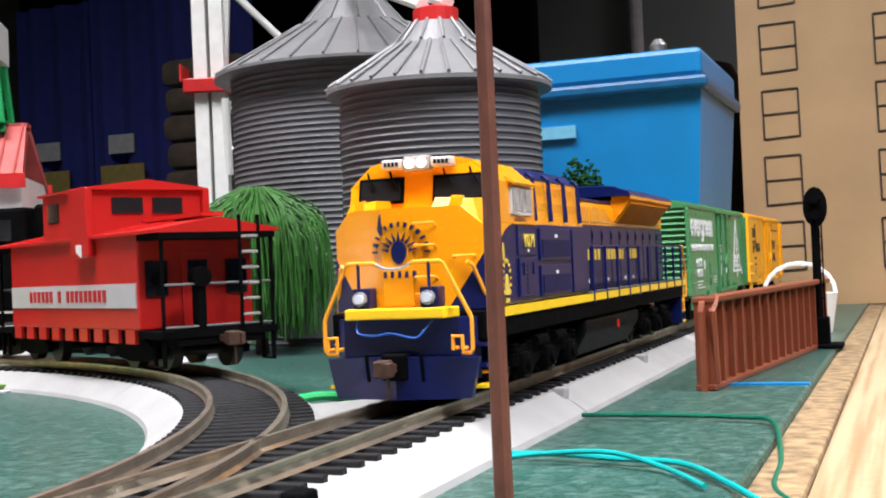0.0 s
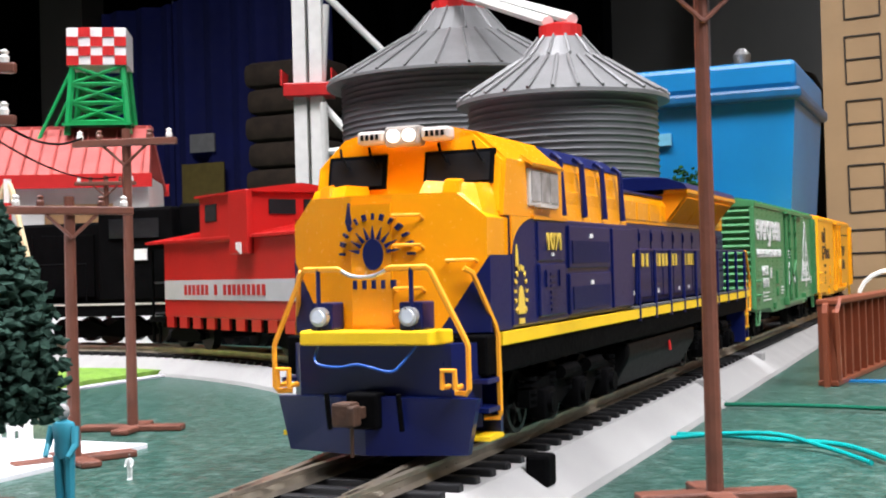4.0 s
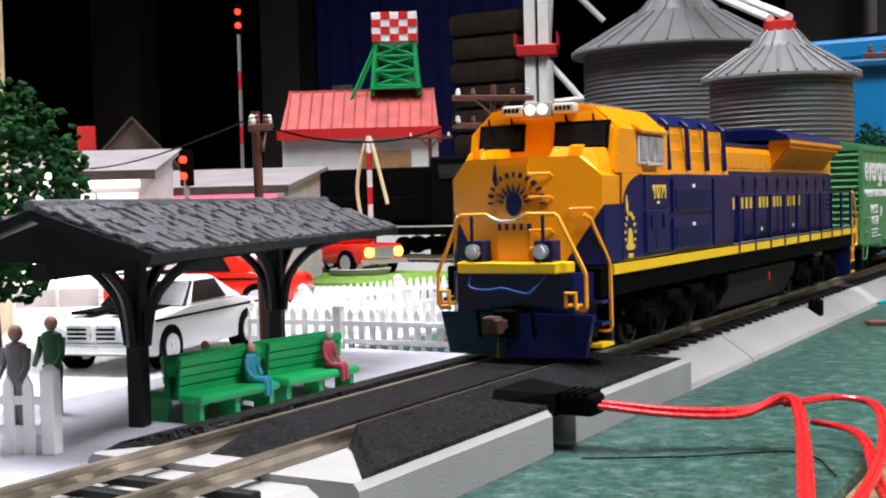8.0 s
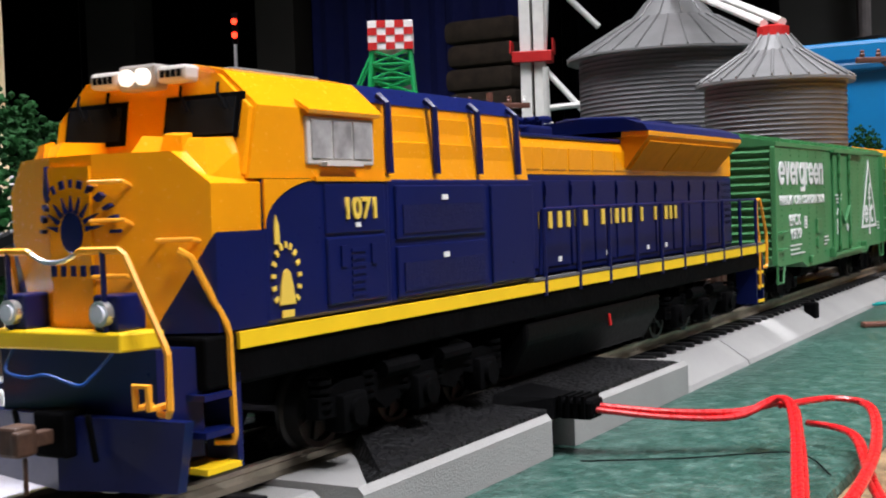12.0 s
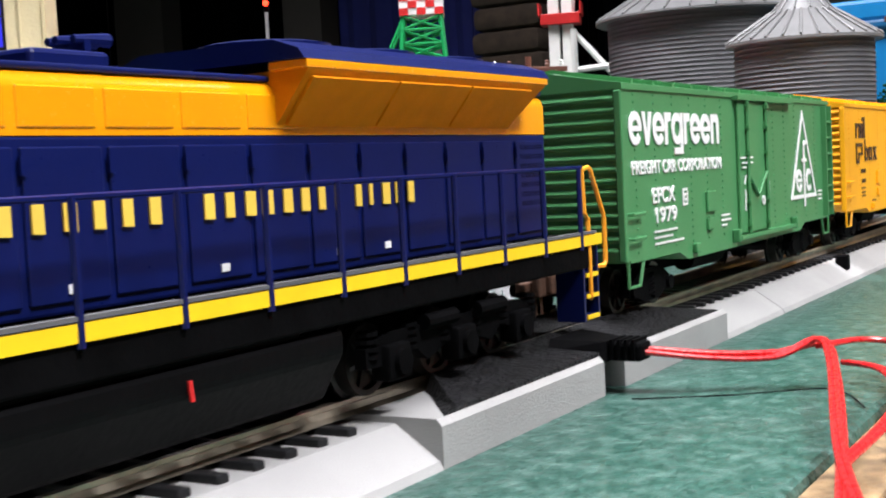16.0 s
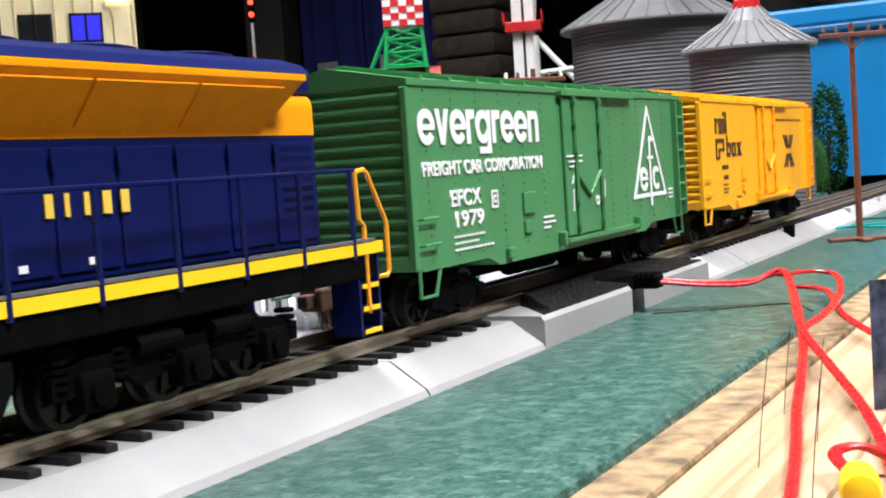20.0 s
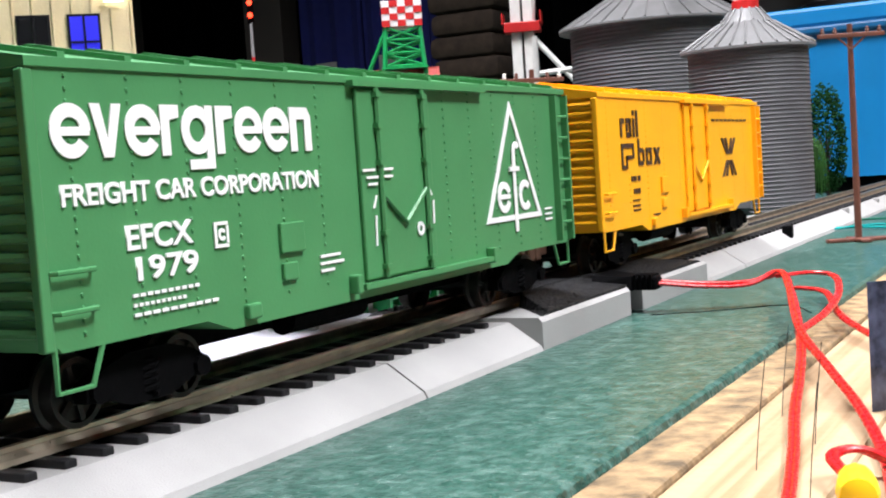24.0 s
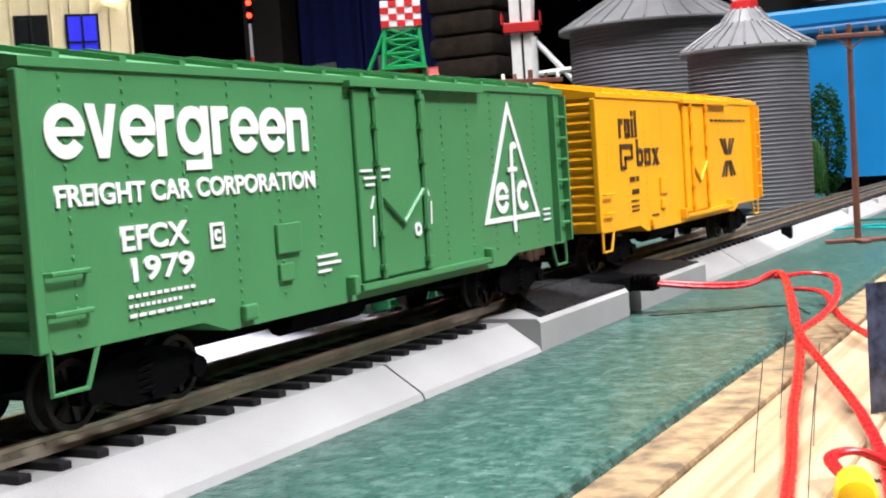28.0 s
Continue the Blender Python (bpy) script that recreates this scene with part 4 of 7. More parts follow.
for sx in (-1, 1):
    # the swooping colour division
    bm = bmesh.new()
    pts = [(-0.3738, 0.0469), (-0.3738, 0.0408)] + [(-0.3610 - 0.0128 * math.cos(a * math.pi / 20), 0.0408 + 0.0061 * math.sin(a * math.pi / 20)) for a in range(1, 11)]
    extrude(bm, pts, "x", sx * 0.0170, sx * 0.0173)
    part("paint_swoop", bm, ORANGE, cab)
    part("cab_belt", sbox(sx, 0.0165, 0.0174, -0.3630, CR, 0.0466, 0.0472), ORANGE, cab)
    bm = bmesh.new()
    hexa(bm, [(sx * 0.0164, -0.3655, 0.0566), (sx * 0.0164, -0.3478, 0.0566), (sx * 0.0180, -0.3484, 0.0553), (sx * 0.0180, -0.3650, 0.0553)],
         [(sx * 0.0160, -0.3655, 0.0574), (sx * 0.0160, -0.3478, 0.0574), (sx * 0.0182, -0.3484, 0.0558), (sx * 0.0182, -0.3650, 0.0558)])
    part("window_visor", bm, ORANGE, cab)
    win = part("side_window", sbox(sx, 0.0163, 0.0173, -0.3645, -0.3490, 0.0488, 0.0550, 0.0002), NUMBER_BOARD, cab, "side window with a pale frame")
    for k in range(3):
        part("pane", sbox(sx, 0.0172, 0.0175, -0.3637 + k * 0.0048, -0.3593 + k * 0.0048, 0.0496, 0.0546), CURTAIN, win)
    part("window_rest", sbox(sx, 0.0170, 0.0182, -0.3615, -0.3530, 0.0486, 0.0491), NUMBER_BOARD, win)
    # windshields
    x0, x1 = (0.0032, 0.0152) if sx > 0 else (-0.0142, -0.0036)
    frame_ = part("windshield_frame", windscreen(x0, x1, 0.0, -0.3749), BLACK, cab)
    part("pane", windscreen(x0, x1, 0.0006, -0.3751), WINDOW, frame_)
    for k in range(2):
        bm = bmesh.new()
        xx = x0 + (x1 - x0) * (0.28 + 0.5 * k)
        wire(bm, [(xx - 0.0010, -0.3748, 0.0590), (xx - 0.0004, -0.3757, 0.0578), (xx + 0.0010, -0.3760, 0.0556)], 0.00022)
        part("wiper", bm, BLACK, frame_)
    part("number_board", sbox(sx, 0.0033, 0.0082, -0.3768, -0.3740, 0.0594, 0.0615, 0.0005), NUMBER_BOARD, cab, "white number board")
    for q in range(4):
        part("number_bar", sbox(sx, 0.0042 + q * 0.0009, 0.0047 + q * 0.0009, -0.3770, -0.3766, 0.0600, 0.0609), TANK, cab)
    bm = bmesh.new()
    rod(bm, (sx * 0.0014, -0.3775, 0.0604), (sx * 0.0014, -0.3760, 0.0604), 0.00105, 14)
    part("headlight", bm, LAMPWHITE, cab, "lit round headlight")
    locker = part("cab_locker_door", sbox(sx, 0.0168, 0.0176, -0.3612, -0.3468, 0.0302, 0.0392, 0.0003), NAVY, loco)
    for k in range(7):
        part("door_louvre", sbox(sx, 0.0175, 0.0178, -0.3560, -0.3525, 0.0310 + k * 0.0010, 0.0315 + k * 0.0010), NAVY, locker)
    for yy in (-0.3578, -0.3505):
        part("door_latch", sbox(sx, 0.0175, 0.0179, yy - 0.0007, yy + 0.0007, 0.0352, 0.0380), NAVY, locker)
    part("cab_side_panel", sbox(sx, 0.0168, 0.0174, -0.3612, -0.3468, 0.0396, 0.0463, 0.0002), NAVY, loco)
part("headlight_box", nb(-0.0031, 0.0031, -0.3768, -0.3740, 0.0588, 0.0620, 0.0004), HOUSING, cab, "grey headlight housing")
side_text("road_number", "1071", 0.0175, -0.3575, 0.0416, 0.0040, GOLD, loco, 0.0074, 0.00012)
part("warning_label", nb(0.0173, 0.0176, -0.3545, -0.3533, 0.0404, 0.0410), WHITE, loco)
# gold figure emblem on the cab side
bell = part("cab_emblem", slab(bmesh.new(), [(-0.3716, 0.0312), (-0.3684, 0.0312), (-0.3688, 0.0335), (-0.3693, 0.0352), (-0.3700, 0.0357), (-0.3707, 0.0352), (-0.3712, 0.0335)], 0.0172), GOLD, loco, "gold emblem in a ring of small marks")
for k in range(13):
    a = radians(-38 + k * 21.3)
    c, s_ = math.cos(a), math.sin(a)
    part("emblem_bar", slab(bmesh.new(), [(-0.3700 + (0.0027 + i * 0.0004) * c - j * 0.00026 * s_, 0.0345 + (0.0042 + i * 0.0004) * s_ + j * 0.00026 * c) for i, j in ((-1, -1), (1, -1), (1, 1), (-1, 1))], 0.0172), GOLD, bell)
part("emblem_torch", slab(bmesh.new(), [(-0.3722, 0.0388), (-0.3712, 0.0388), (-0.3713, 0.0410), (-0.3718, 0.0424), (-0.3722, 0.0408)], 0.0172), GOLD, bell)
part("emblem_bar", slab(bmesh.new(), [(-0.3712, 0.0296), (-0.3688, 0.0296), (-0.3688, 0.0305), (-0.3712, 0.0305)], 0.0172), GOLD, bell)
# equipment section behind the cab
part("equipment_lower", nb(-0.0168, 0.0168, CR, -0.2970, WK, 0.0469, 0.0004), NAVY, loco)
bm = bmesh.new()
extrude(bm, [(-0.0158, 0.0469), (0.0158, 0.0469), (0.0140, 0.0582), (-0.0140, 0.0582)], "y", CR, -0.2970)
part("equipment_upper", bm, ORANGE, loco)
bm = bmesh.new()
extrude(bm, [(-0.0143, 0.0580), (0.0143, 0.0580), (0.0110, 0.0608), (-0.0110, 0.0608)], "y", CR - 0.0005, -0.2965)
part("roof_section", bm, NAVY, loco)
for sx in (-1, 1):
    for y0, y1 in ((-0.3435, -0.3160), (-0.3140, -0.2985)):
        for z0, z1 in ((0.0298, 0.0372), (0.0382, 0.0460)):
            if y0 < -0.32:
                bm = nb(min(sx * 0.0166, sx * 0.0173), max(sx * 0.0166, sx * 0.0173), y0, y1, z0, z1, 0.0002)
                panel = part("side_panel", bm, NAVY, loco)
                part("dark_grille", nb(min(sx * 0.0172, sx * 0.0175), max(sx * 0.0172, sx * 0.0175), y0 + 0.0015, y1 - 0.0015, z0 + 0.0008, z0 + 0.0050), NAVYSCREEN, panel)
                part("warning_label", nb(min(sx * 0.0172, sx * 0.0175), max(sx * 0.0172, sx * 0.0175), (y0 + y1) / 2 - 0.0009, (y0 + y1) / 2 + 0.0009, z1 - 0.0022, z1 - 0.0014), WHITE, panel)
            elif z0 < 0.031:
                part("side_panel", nb(min(sx * 0.0166, sx * 0.0173), max(sx * 0.0166, sx * 0.0173), y0, y1, z0, 0.0460, 0.0002), NAVY, loco)
    for y in (-0.3425, -0.3290, -0.3150, -0.3010):
        bm = bmesh.new()
        wire(bm, [(sx * 0.0163, y - 0.0008, 0.0478), (sx * 0.0156, y, 0.0580), (sx * 0.0140, y, 0.0592)], 0.0006)
        part("roof_bracket", bm, NAVY, loco)
    for y in (-0.3358, -0.3220, -0.3080):
        for z0, z1 in ((0.0484, 0.0526), (0.0534, 0.0566)):
            part("upper_panel", sbox(sx, 0.0135, 0.0158 - 0.16 * (z1 - 0.0469) + 0.0004, y - 0.0055, y + 0.0055, z0, z1, 0.0002), ORANGE, loco)
# hood
part("hood_lower", nb(-0.0108, 0.0108, -0.2970, -0.1580, WK, 0.0482, 0.0004), NAVY, loco)
round_top = [(0.0108 - 0.0026 * (1 - math.cos(a * math.pi / 12)), 0.0530 + 0.0026 * math.sin(a * math.pi / 12)) for a in range(7)]
bm = extrude(bmesh.new(), [(-0.0108, 0.0482), (0.0108, 0.0482)] + round_top + [(-x, z) for x, z in round_top[::-1]], "y", -0.2970, -0.1580)
part("hood_upper", bm, ORANGE, loco, "", True)
part("hood_roof", nb(-0.0103, 0.0103, -0.2968, -0.2380, 0.0552, 0.0560, 0.0003), NAVY, loco)
for sx in (-1, 1):
    for k in range(11):
        y = -0.2925 + k * 0.0122
        part("hood_door", nb(min(sx * 0.0107, sx * 0.0112), max(sx * 0.0107, sx * 0.0112), y, y + 0.0112, 0.0303, 0.0470, 0.0002), NAVY, loco)
        part("door_hinge", nb(min(sx * 0.0111, sx * 0.0116), max(sx * 0.0111, sx * 0.0116), y - 0.0004, y + 0.0004, 0.0440, 0.0460), NAVY, loco)
        if k < 5:
            part("engine_door", nb(min(sx * 0.0105, sx * 0.0110), max(sx * 0.0105, sx * 0.0110), y, y + 0.0108, 0.0490, 0.0535, 0.0002), ORANGE, loco)
        if k in (1, 3, 5, 6):
            part("warning_label", nb(min(sx * 0.0111, sx * 0.0114), max(sx * 0.0111, sx * 0.0114), y + 0.005, y + 0.0065, 0.0312, 0.0322), WHITE, loco)
    # radiator flare and its louvres
    bm = bmesh.new()
    hexa(bm, [(sx * 0.0106, -0.2380, 0.0490), (sx * 0.0106, -0.1730, 0.0490), (sx * 0.0168, -0.1685, 0.0566), (sx * 0.0168, -0.2380, 0.0566)],
         [(sx * 0.0020, -0.2380, 0.0490), (sx * 0.0020, -0.1730, 0.0490), (sx * 0.0020, -0.1685, 0.0566), (sx * 0.0020, -0.2380, 0.0566)])
    flare = part("radiator_flare", bm, ORANGESCREEN, loco, "orange slanted radiator screen")
    for k in range(3):
        y = -0.2365 + k * 0.0212
        bm = bmesh.new()
        hexa(bm, [(sx * 0.0113, y, 0.0497), (sx * 0.0113, y + 0.0206, 0.0497), (sx * 0.0162, y + 0.0206, 0.0557), (sx * 0.0162, y, 0.0557)],
             [(sx * 0.0116, y, 0.0494), (sx * 0.0116, y + 0.0206, 0.0494), (sx * 0.0165, y + 0.0206, 0.0554), (sx * 0.0165, y, 0.0554)])
        part("screen_panel", bm, ORANGESCREEN, flare)
    part("flare_lip", nb(min(sx * 0.0105, sx * 0.0170), max(sx * 0.0105, sx * 0.0170), -0.2385, -0.1680, 0.0566, 0.0578, 0.0002), ORANGE, flare)
bm = bmesh.new()
extrude(bm, [(-0.0170, 0.0578), (0.0170, 0.0578), (0.0160, 0.0592), (0.0118, 0.0606), (-0.0118, 0.0606), (-0.0160, 0.0592)], "y", -0.2390, -0.1675)
hood_roof = part("radiator_roof", bm, NAVY, loco, "navy chamfered radiator roof")
for k in range(3):
    bm = bmesh.new()
    y = -0.2260 + k * 0.0225
    lathe(bm, [(0.0098, 0.0605), (0.0098, 0.0614), (0.0085, 0.0617), (0.0020, 0.0617)], 24, 0, y)
    part("roof_fan", bm, NAVY, hood_roof, "", True)
part("rear_roof", nb(-0.0105, 0.0105, -0.1672, -0.1575, 0.0552, 0.0596, 0.0006), NAVY, loco)
part("exhaust_hood", nb(-0.004, 0.004, -0.2720, -0.2600, 0.0560, 0.0585, 0.0006), NAVY, loco)
for k in range(3):
    bm = bmesh.new()
    rod(bm, (-0.0022 + 0.0022 * k, -0.2640 - 0.0008 * (k % 2), 0.0600), (-0.0022 + 0.0022 * k, -0.2585, 0.0601), 0.0005, 8, 0.0009)
    part("air_horn", bm, NAVY, loco)
part("horn_bracket", nb(-0.0028, 0.0028, -0.2628, -0.2618, 0.0584, 0.0600), NAVY, loco)
for k in range(4):
    part("dynamic_brake_hatch", nb(-0.0085, 0.0085, -0.3430 + k * 0.0112, -0.3330 + k * 0.0112, 0.0606, 0.0614, 0.0004), NAVY, loco)
for i in range(7):
    part("hood_end_louvre", nb(0.0106, 0.0112, -0.1690, -0.1600, 0.0352 + i * 0.0017, 0.0361 + i * 0.0017), BLACK, loco)
# gold side lettering of the hood, as plain upright bars
HX = 0.0113
for start, stop, widths in ((-0.2840, -0.2585, (1, 1, 1.15, 1, 1, 1.1)), (-0.2535, -0.2265, (1.1, 1, 1.2, 1, 1.15, 1.1, 0.9)), (-0.2215, -0.2040, (0.9, 0.5, 1.2, 1, 1))):
    step = (stop - start) / len(widths)
    for k, w in enumerate(widths):
        y = start + k * step
        part("gold_bar", slab(bmesh.new(), [(y, 0.0379), (y + 0.0016 * w, 0.0378), (y + 0.0016 * w, 0.0410), (y, 0.0410)], HX, 0.0003), GOLD, loco)
# handrails
for sx in (-1, 1):
    x = sx * 0.0172
    bm = bmesh.new()
    wire(bm, [(x, -0.2960, 0.0300), (x, -0.2950, 0.0412), (x, -0.2930, 0.0416), (x, -0.1600, 0.0416), (x, -0.1560, 0.0416)], 0.00035)
    part("side_handrail", bm, NAVY, loco)
    for k in range(10):
        y = -0.2950 + k * 0.0152
        bm = bmesh.new()
        rod(bm, (x + sx * 0.0004, y, 0.0262), (x + sx * 0.0004, y, 0.0416), 0.00048, 6)
        part("stanchion", bm, NAVY, loco)
    # rear end rails and steps
    bm = bmesh.new()
    wire(bm, [(x, -0.1560, 0.0412), (x, -0.1530, 0.0416), (x, -0.1520, 0.0410), (x, -0.1468, 0.0325), (x, -0.1464, 0.0315), (x, -0.1464, 0.0232), (x, -0.1470, 0.0224), (x * 0.92, -0.1490, 0.0222)], 0.00045)
    part("rear_handrail", bm, HANDRAIL, loco, "orange wire handrail")
    bm = bmesh.new()
    wire(bm, [(x, -0.1560, 0.0416), (x, -0.1555, 0.0330), (x, -0.1540, 0.0318), (x, -0.1538, 0.0172), (x * 0.97, -0.1530, 0.0165)], 0.00045)
    part("step_rail", bm, HANDRAIL, loco)
    for z in (0.0128, 0.0168, 0.0208):
        tread = part("rear_step", sbox(sx, 0.0120, 0.0170, -0.1560, -0.1502, z, z + 0.0007), NAVY, loco)
        part("step_edge", sbox(sx, 0.0170, 0.0173, -0.1558, -0.1504, z, z + 0.0008), YELLOW, tread)
    for ya in (-0.1566, -0.1502):
        part("rear_step_plate", sbox(sx, 0.0112, 0.0170, ya, ya + 0.0006, 0.0124, WK - 0.0005), NAVY, loco)
    part("end_platform_edge", sbox(sx, 0.0170, 0.0175, -0.1514, -0.1485, 0.0268, 0.0288), YELLOW, loco)
    # front steps and rails
    bm = bmesh.new()
    xa = 0.0038
    wire(bm, [(sx * xa, -0.3916, 0.0388), (sx * (xa + 0.0006), -0.3916, 0.0391), (sx * 0.0102, -0.3914, 0.0391), (sx * 0.0108, -0.3912, 0.0386), (sx * 0.0160, -0.3908, 0.0282), (sx * 0.0163, -0.3908, 0.0274), (sx * 0.0163, -0.3908, 0.0212), (sx * 0.0158, -0.3906, 0.0205), (sx * 0.0138, -0.3898, 0.0205)], 0.00045)
    part("front_handrail", bm, HANDRAIL, loco, "orange wire handrail")
    bm = bmesh.new()
    wire(bm, [(sx * 0.0140, -0.3860, 0.0388), (sx * 0.0150, -0.3850, 0.0380), (sx * 0.0172, -0.3818, 0.0300), (sx * 0.0174, -0.3815, 0.0285), (sx * 0.0174, -0.3812, 0.0168), (sx * 0.0172, -0.3812, 0.0160), (sx * 0.0150, -0.3820, 0.0160)], 0.00045)
    part("front_handrail", bm, HANDRAIL, loco, "orange wire handrail")
    bm = bmesh.new()
    wire(bm, [(sx * 0.0128, -0.3900, 0.0215), (sx * 0.0128, -0.3925, 0.0215), (sx * 0.0128, -0.3925, 0.0240), (sx * 0.0148, -0.3925, 0.0240), (sx * 0.0148, -0.3925, 0.0215), (sx * 0.0148, -0.3900, 0.0215)], 0.00045)
    part("pilot_grab", bm, HANDRAIL, loco)
    bm = bmesh.new()
    rod(bm, (sx * 0.0078, -0.3916, 0.0298), (sx * 0.0078, -0.3916, 0.0391), 0.00035, 6)
    part("stanchion", bm, NAVY, loco)
    for z in (0.0130, 0.0172, 0.0215):
        part("front_step", nb(min(sx * 0.0125, sx * 0.0176), max(sx * 0.0125, sx * 0.0176), -0.3865, -0.3805, z, z + 0.0007), YELLOW if z < 0.014 else NAVY, loco)
    part("step_side", nb(min(sx * 0.0125, sx * 0.0172), max(sx * 0.0125, sx * 0.0172), -0.3806, -0.3796, 0.0128, 0.0240), NAVY, loco)
bm = bmesh.new()
wire(bm, curve([(-0.0040, -0.3916, 0.0390), (-0.0022, -0.3917, 0.0381), (0.0, -0.3918, 0.0378), (0.0022, -0.3917, 0.0381), (0.0040, -0.3916, 0.0390)], 4), 0.0003)
part("front_chain", bm, SILVER, loco, "sagging chain across the front")
# fuel tank
bm = bmesh.new()
extrude(bm, [(-0.0165, 0.0218), (0.0165, 0.0218), (0.0165, 0.0185), (0.0125, 0.0118), (-0.0125, 0.0118), (-0.0165, 0.0185)], "y", -0.3010, -0.2330, 0.0008)
part("fuel_tank", bm, TANK, loco, "dark fuel tank with slanted sides")
bm = bmesh.new()
rod(bm, (0.0166, -0.2635, 0.0200), (0.0169, -0.2635, 0.0176), 0.00035, 6)
part("fuel_valve", bm, REDPLASTIC, loco, "small red valve")
part("air_reservoir", rod(bmesh.new(), (0.0150, -0.2960, 0.0225), (0.0150, -0.2420, 0.0225), 0.0010, 8), BLACK, loco)


def loco_truck(yc):
    for sx in (-1, 1):
        x = sx * 0.0142
        bm = bmesh.new()
        extrude(bm, [(yc - 0.0265, 0.0178), (yc - 0.020, 0.0195), (yc + 0.020, 0.0195), (yc + 0.0265, 0.0178), (yc + 0.0265, 0.0150), (yc + 0.0215, 0.0148), (yc + 0.0130, 0.0160), (yc + 0.0100, 0.0140), (yc + 0.0030, 0.0160), (yc - 0.0030, 0.0160), (yc - 0.0100, 0.0140), (yc - 0.0130, 0.0160), (yc - 0.0215, 0.0148), (yc - 0.0265, 0.0150)], "x", x - 0.001, x + 0.001)
        part("truck_sideframe", bm, BLACK, loco, "black three-axle truck side frame")
        for dy in (-0.0195, 0.0, 0.0195):
            bm = nb(x - 0.0012, x + sx * 0.0012 + 0.0012, yc + dy - 0.003, yc + dy + 0.003, 0.0125, 0.0178, 0.0006)
            rod(bm, (x, yc + dy, 0.0152), (x + sx * 0.0032, yc + dy, 0.0152), 0.0019, 12)
            part("journal_box", bm, BLACK, loco, "", True)
            for e in (-0.0052, 0.0052):
                bm = bmesh.new()
                for q in range(4):
                    rod(bm, (x, yc + dy + e, 0.0162 + q * 0.0011), (x, yc + dy + e, 0.0168 + q * 0.0011), 0.0017, 10)
                part("coil_spring", bm, BLACK, loco)
        bm = bmesh.new()
        rod(bm, (x + sx * 0.0016, yc - 0.012, 0.0198), (x + sx * 0.0016, yc - 0.003, 0.0198), 0.0013, 10)
        rod(bm, (x + sx * 0.0016, yc + 0.004, 0.0198), (x + sx * 0.0016, yc + 0.013, 0.0198), 0.0013, 10)
        part("brake_cylinder", bm, BLACK, loco)
    part("truck_bolster", nb(-0.0066, 0.0066, yc - 0.0255, yc + 0.0255, 0.0165, 0.0224, 0.0006), BLACK, loco)
    for dy in (-0.0098, 0.0098):
        part("traction_motor", nb(-0.0062, 0.0062, yc + dy - 0.0040, yc + dy + 0.0040, 0.0108, 0.0166, 0.0006), BLACK, loco)
    for dy in (-0.0195, 0.0, 0.0195):
        wheelset(loco, yc + dy, 0.0055)


loco_truck(-0.3350)
loco_truck(-0.2000)


def motions():
    rows = speed_rows()
    for ob in (loco, green_car, yellow_car):
        walk(ob, [(t, pose(0, s, 0)) for t, s in rows])
    for ob, y, r in WHEELSETS:
        walk(ob, [(t, pose(0, y, RAILTOP + r, math.degrees((rows[0][1] - s) / r))) for t, s in rows])


# ---- right of the main track ----
def telegraph_pole(x, y, h, arms, turn=0, tilt=0, label="brown plastic telegraph pole standing on the green board", insulators=True):
    pole = thing("telegraph_pole", label, "telegraph pole", pose(x, y, 0, 0, tilt, turn), group="telegraph poles")
    part("shaft", rod(bmesh.new(), (0, 0, 0.001), (0, 0, h), 0.0014, 10, 0.0011), BROWN, pole, "", True)
    bm = nb(-0.013, 0.013, -0.0022, 0.0022, 0.0, 0.0016, 0.0004)
    box(bm, -0.0022, 0.0022, -0.010, 0.010, 0.0001, 0.0015, 0.0004)
    part("foot", bm, BROWN, pole)
    for z in arms:
        part("crossarm", nb(-0.0135, 0.0135, -0.0021, -0.0005, z - 0.0009, z + 0.0009, 0.0003), BROWN, pole)
        for s in (-1, 1):
            part("brace", rod(bmesh.new(), (s * 0.0055, -0.0014, z - 0.0008), (0, -0.0014, z - 0.0058), 0.0004, 6), BROWN, pole)
            for k in (0.0065, 0.0115):
                bm = bmesh.new()
                lathe(bm, [(0.0008, z + 0.0009), (0.0009, z + 0.0018), (0.0006, z + 0.0022), (0.0008, z + 0.0028), (0.0002, z + 0.0032)], 10, s * k, -0.0013)
                part("insulator", bm, WHITEPLASTIC if (insulators and k > 0.008) else BROWN, pole, "", True)
    return pole


telegraph_pole(0.0445, 0.2730, 0.0880, (0.0835,), 28, 0, "brown plastic telegraph pole beside the track", False)
telegraph_pole(-0.0800, 0.2310, 0.0800, (0.0755, 0.0665), 25, 1.5, "brown telegraph pole with two crossarms on the board")
telegraph_pole(-0.1105, 0.3240, 0.0760, (0.0725,), 18, 0, "brown telegraph pole with one crossarm beside the fir")
telegraph_pole(-0.2700, 0.5150, 0.0840, (0.0805,), 30, 0, "brown telegraph pole with white insulators near the truck")
telegraph_pole(-0.0840, 0.1160, 0.0655, (0.0615,), 118, -4, "leaning brown telegraph pole beside the platform shelter")
telegraph_pole(-0.0900, 0.2780, 0.0560, (0.0530,), 60, 0, "short brown telegraph pole behind the fir tree")


DARKGREENWIRE = material("dark_green_wire_sleeve", (0.0, 0.10, 0.055), 0.35, 0, 0.08)


def cable(name, pts, r, mat, label, category="wire"):
    return tagged(link(name, wire(bmesh.new(), curve(pts, 10), r, 8), mat, smooth=True), label, category)


def sagging(a, b, d):
    a, b = Vector(a), Vector(b)
    return [a + (b - a) * t - Vector((0, 0, d * 4 * t * (1 - t))) for t in (0, 0.25, 0.5, 0.75, 1)]


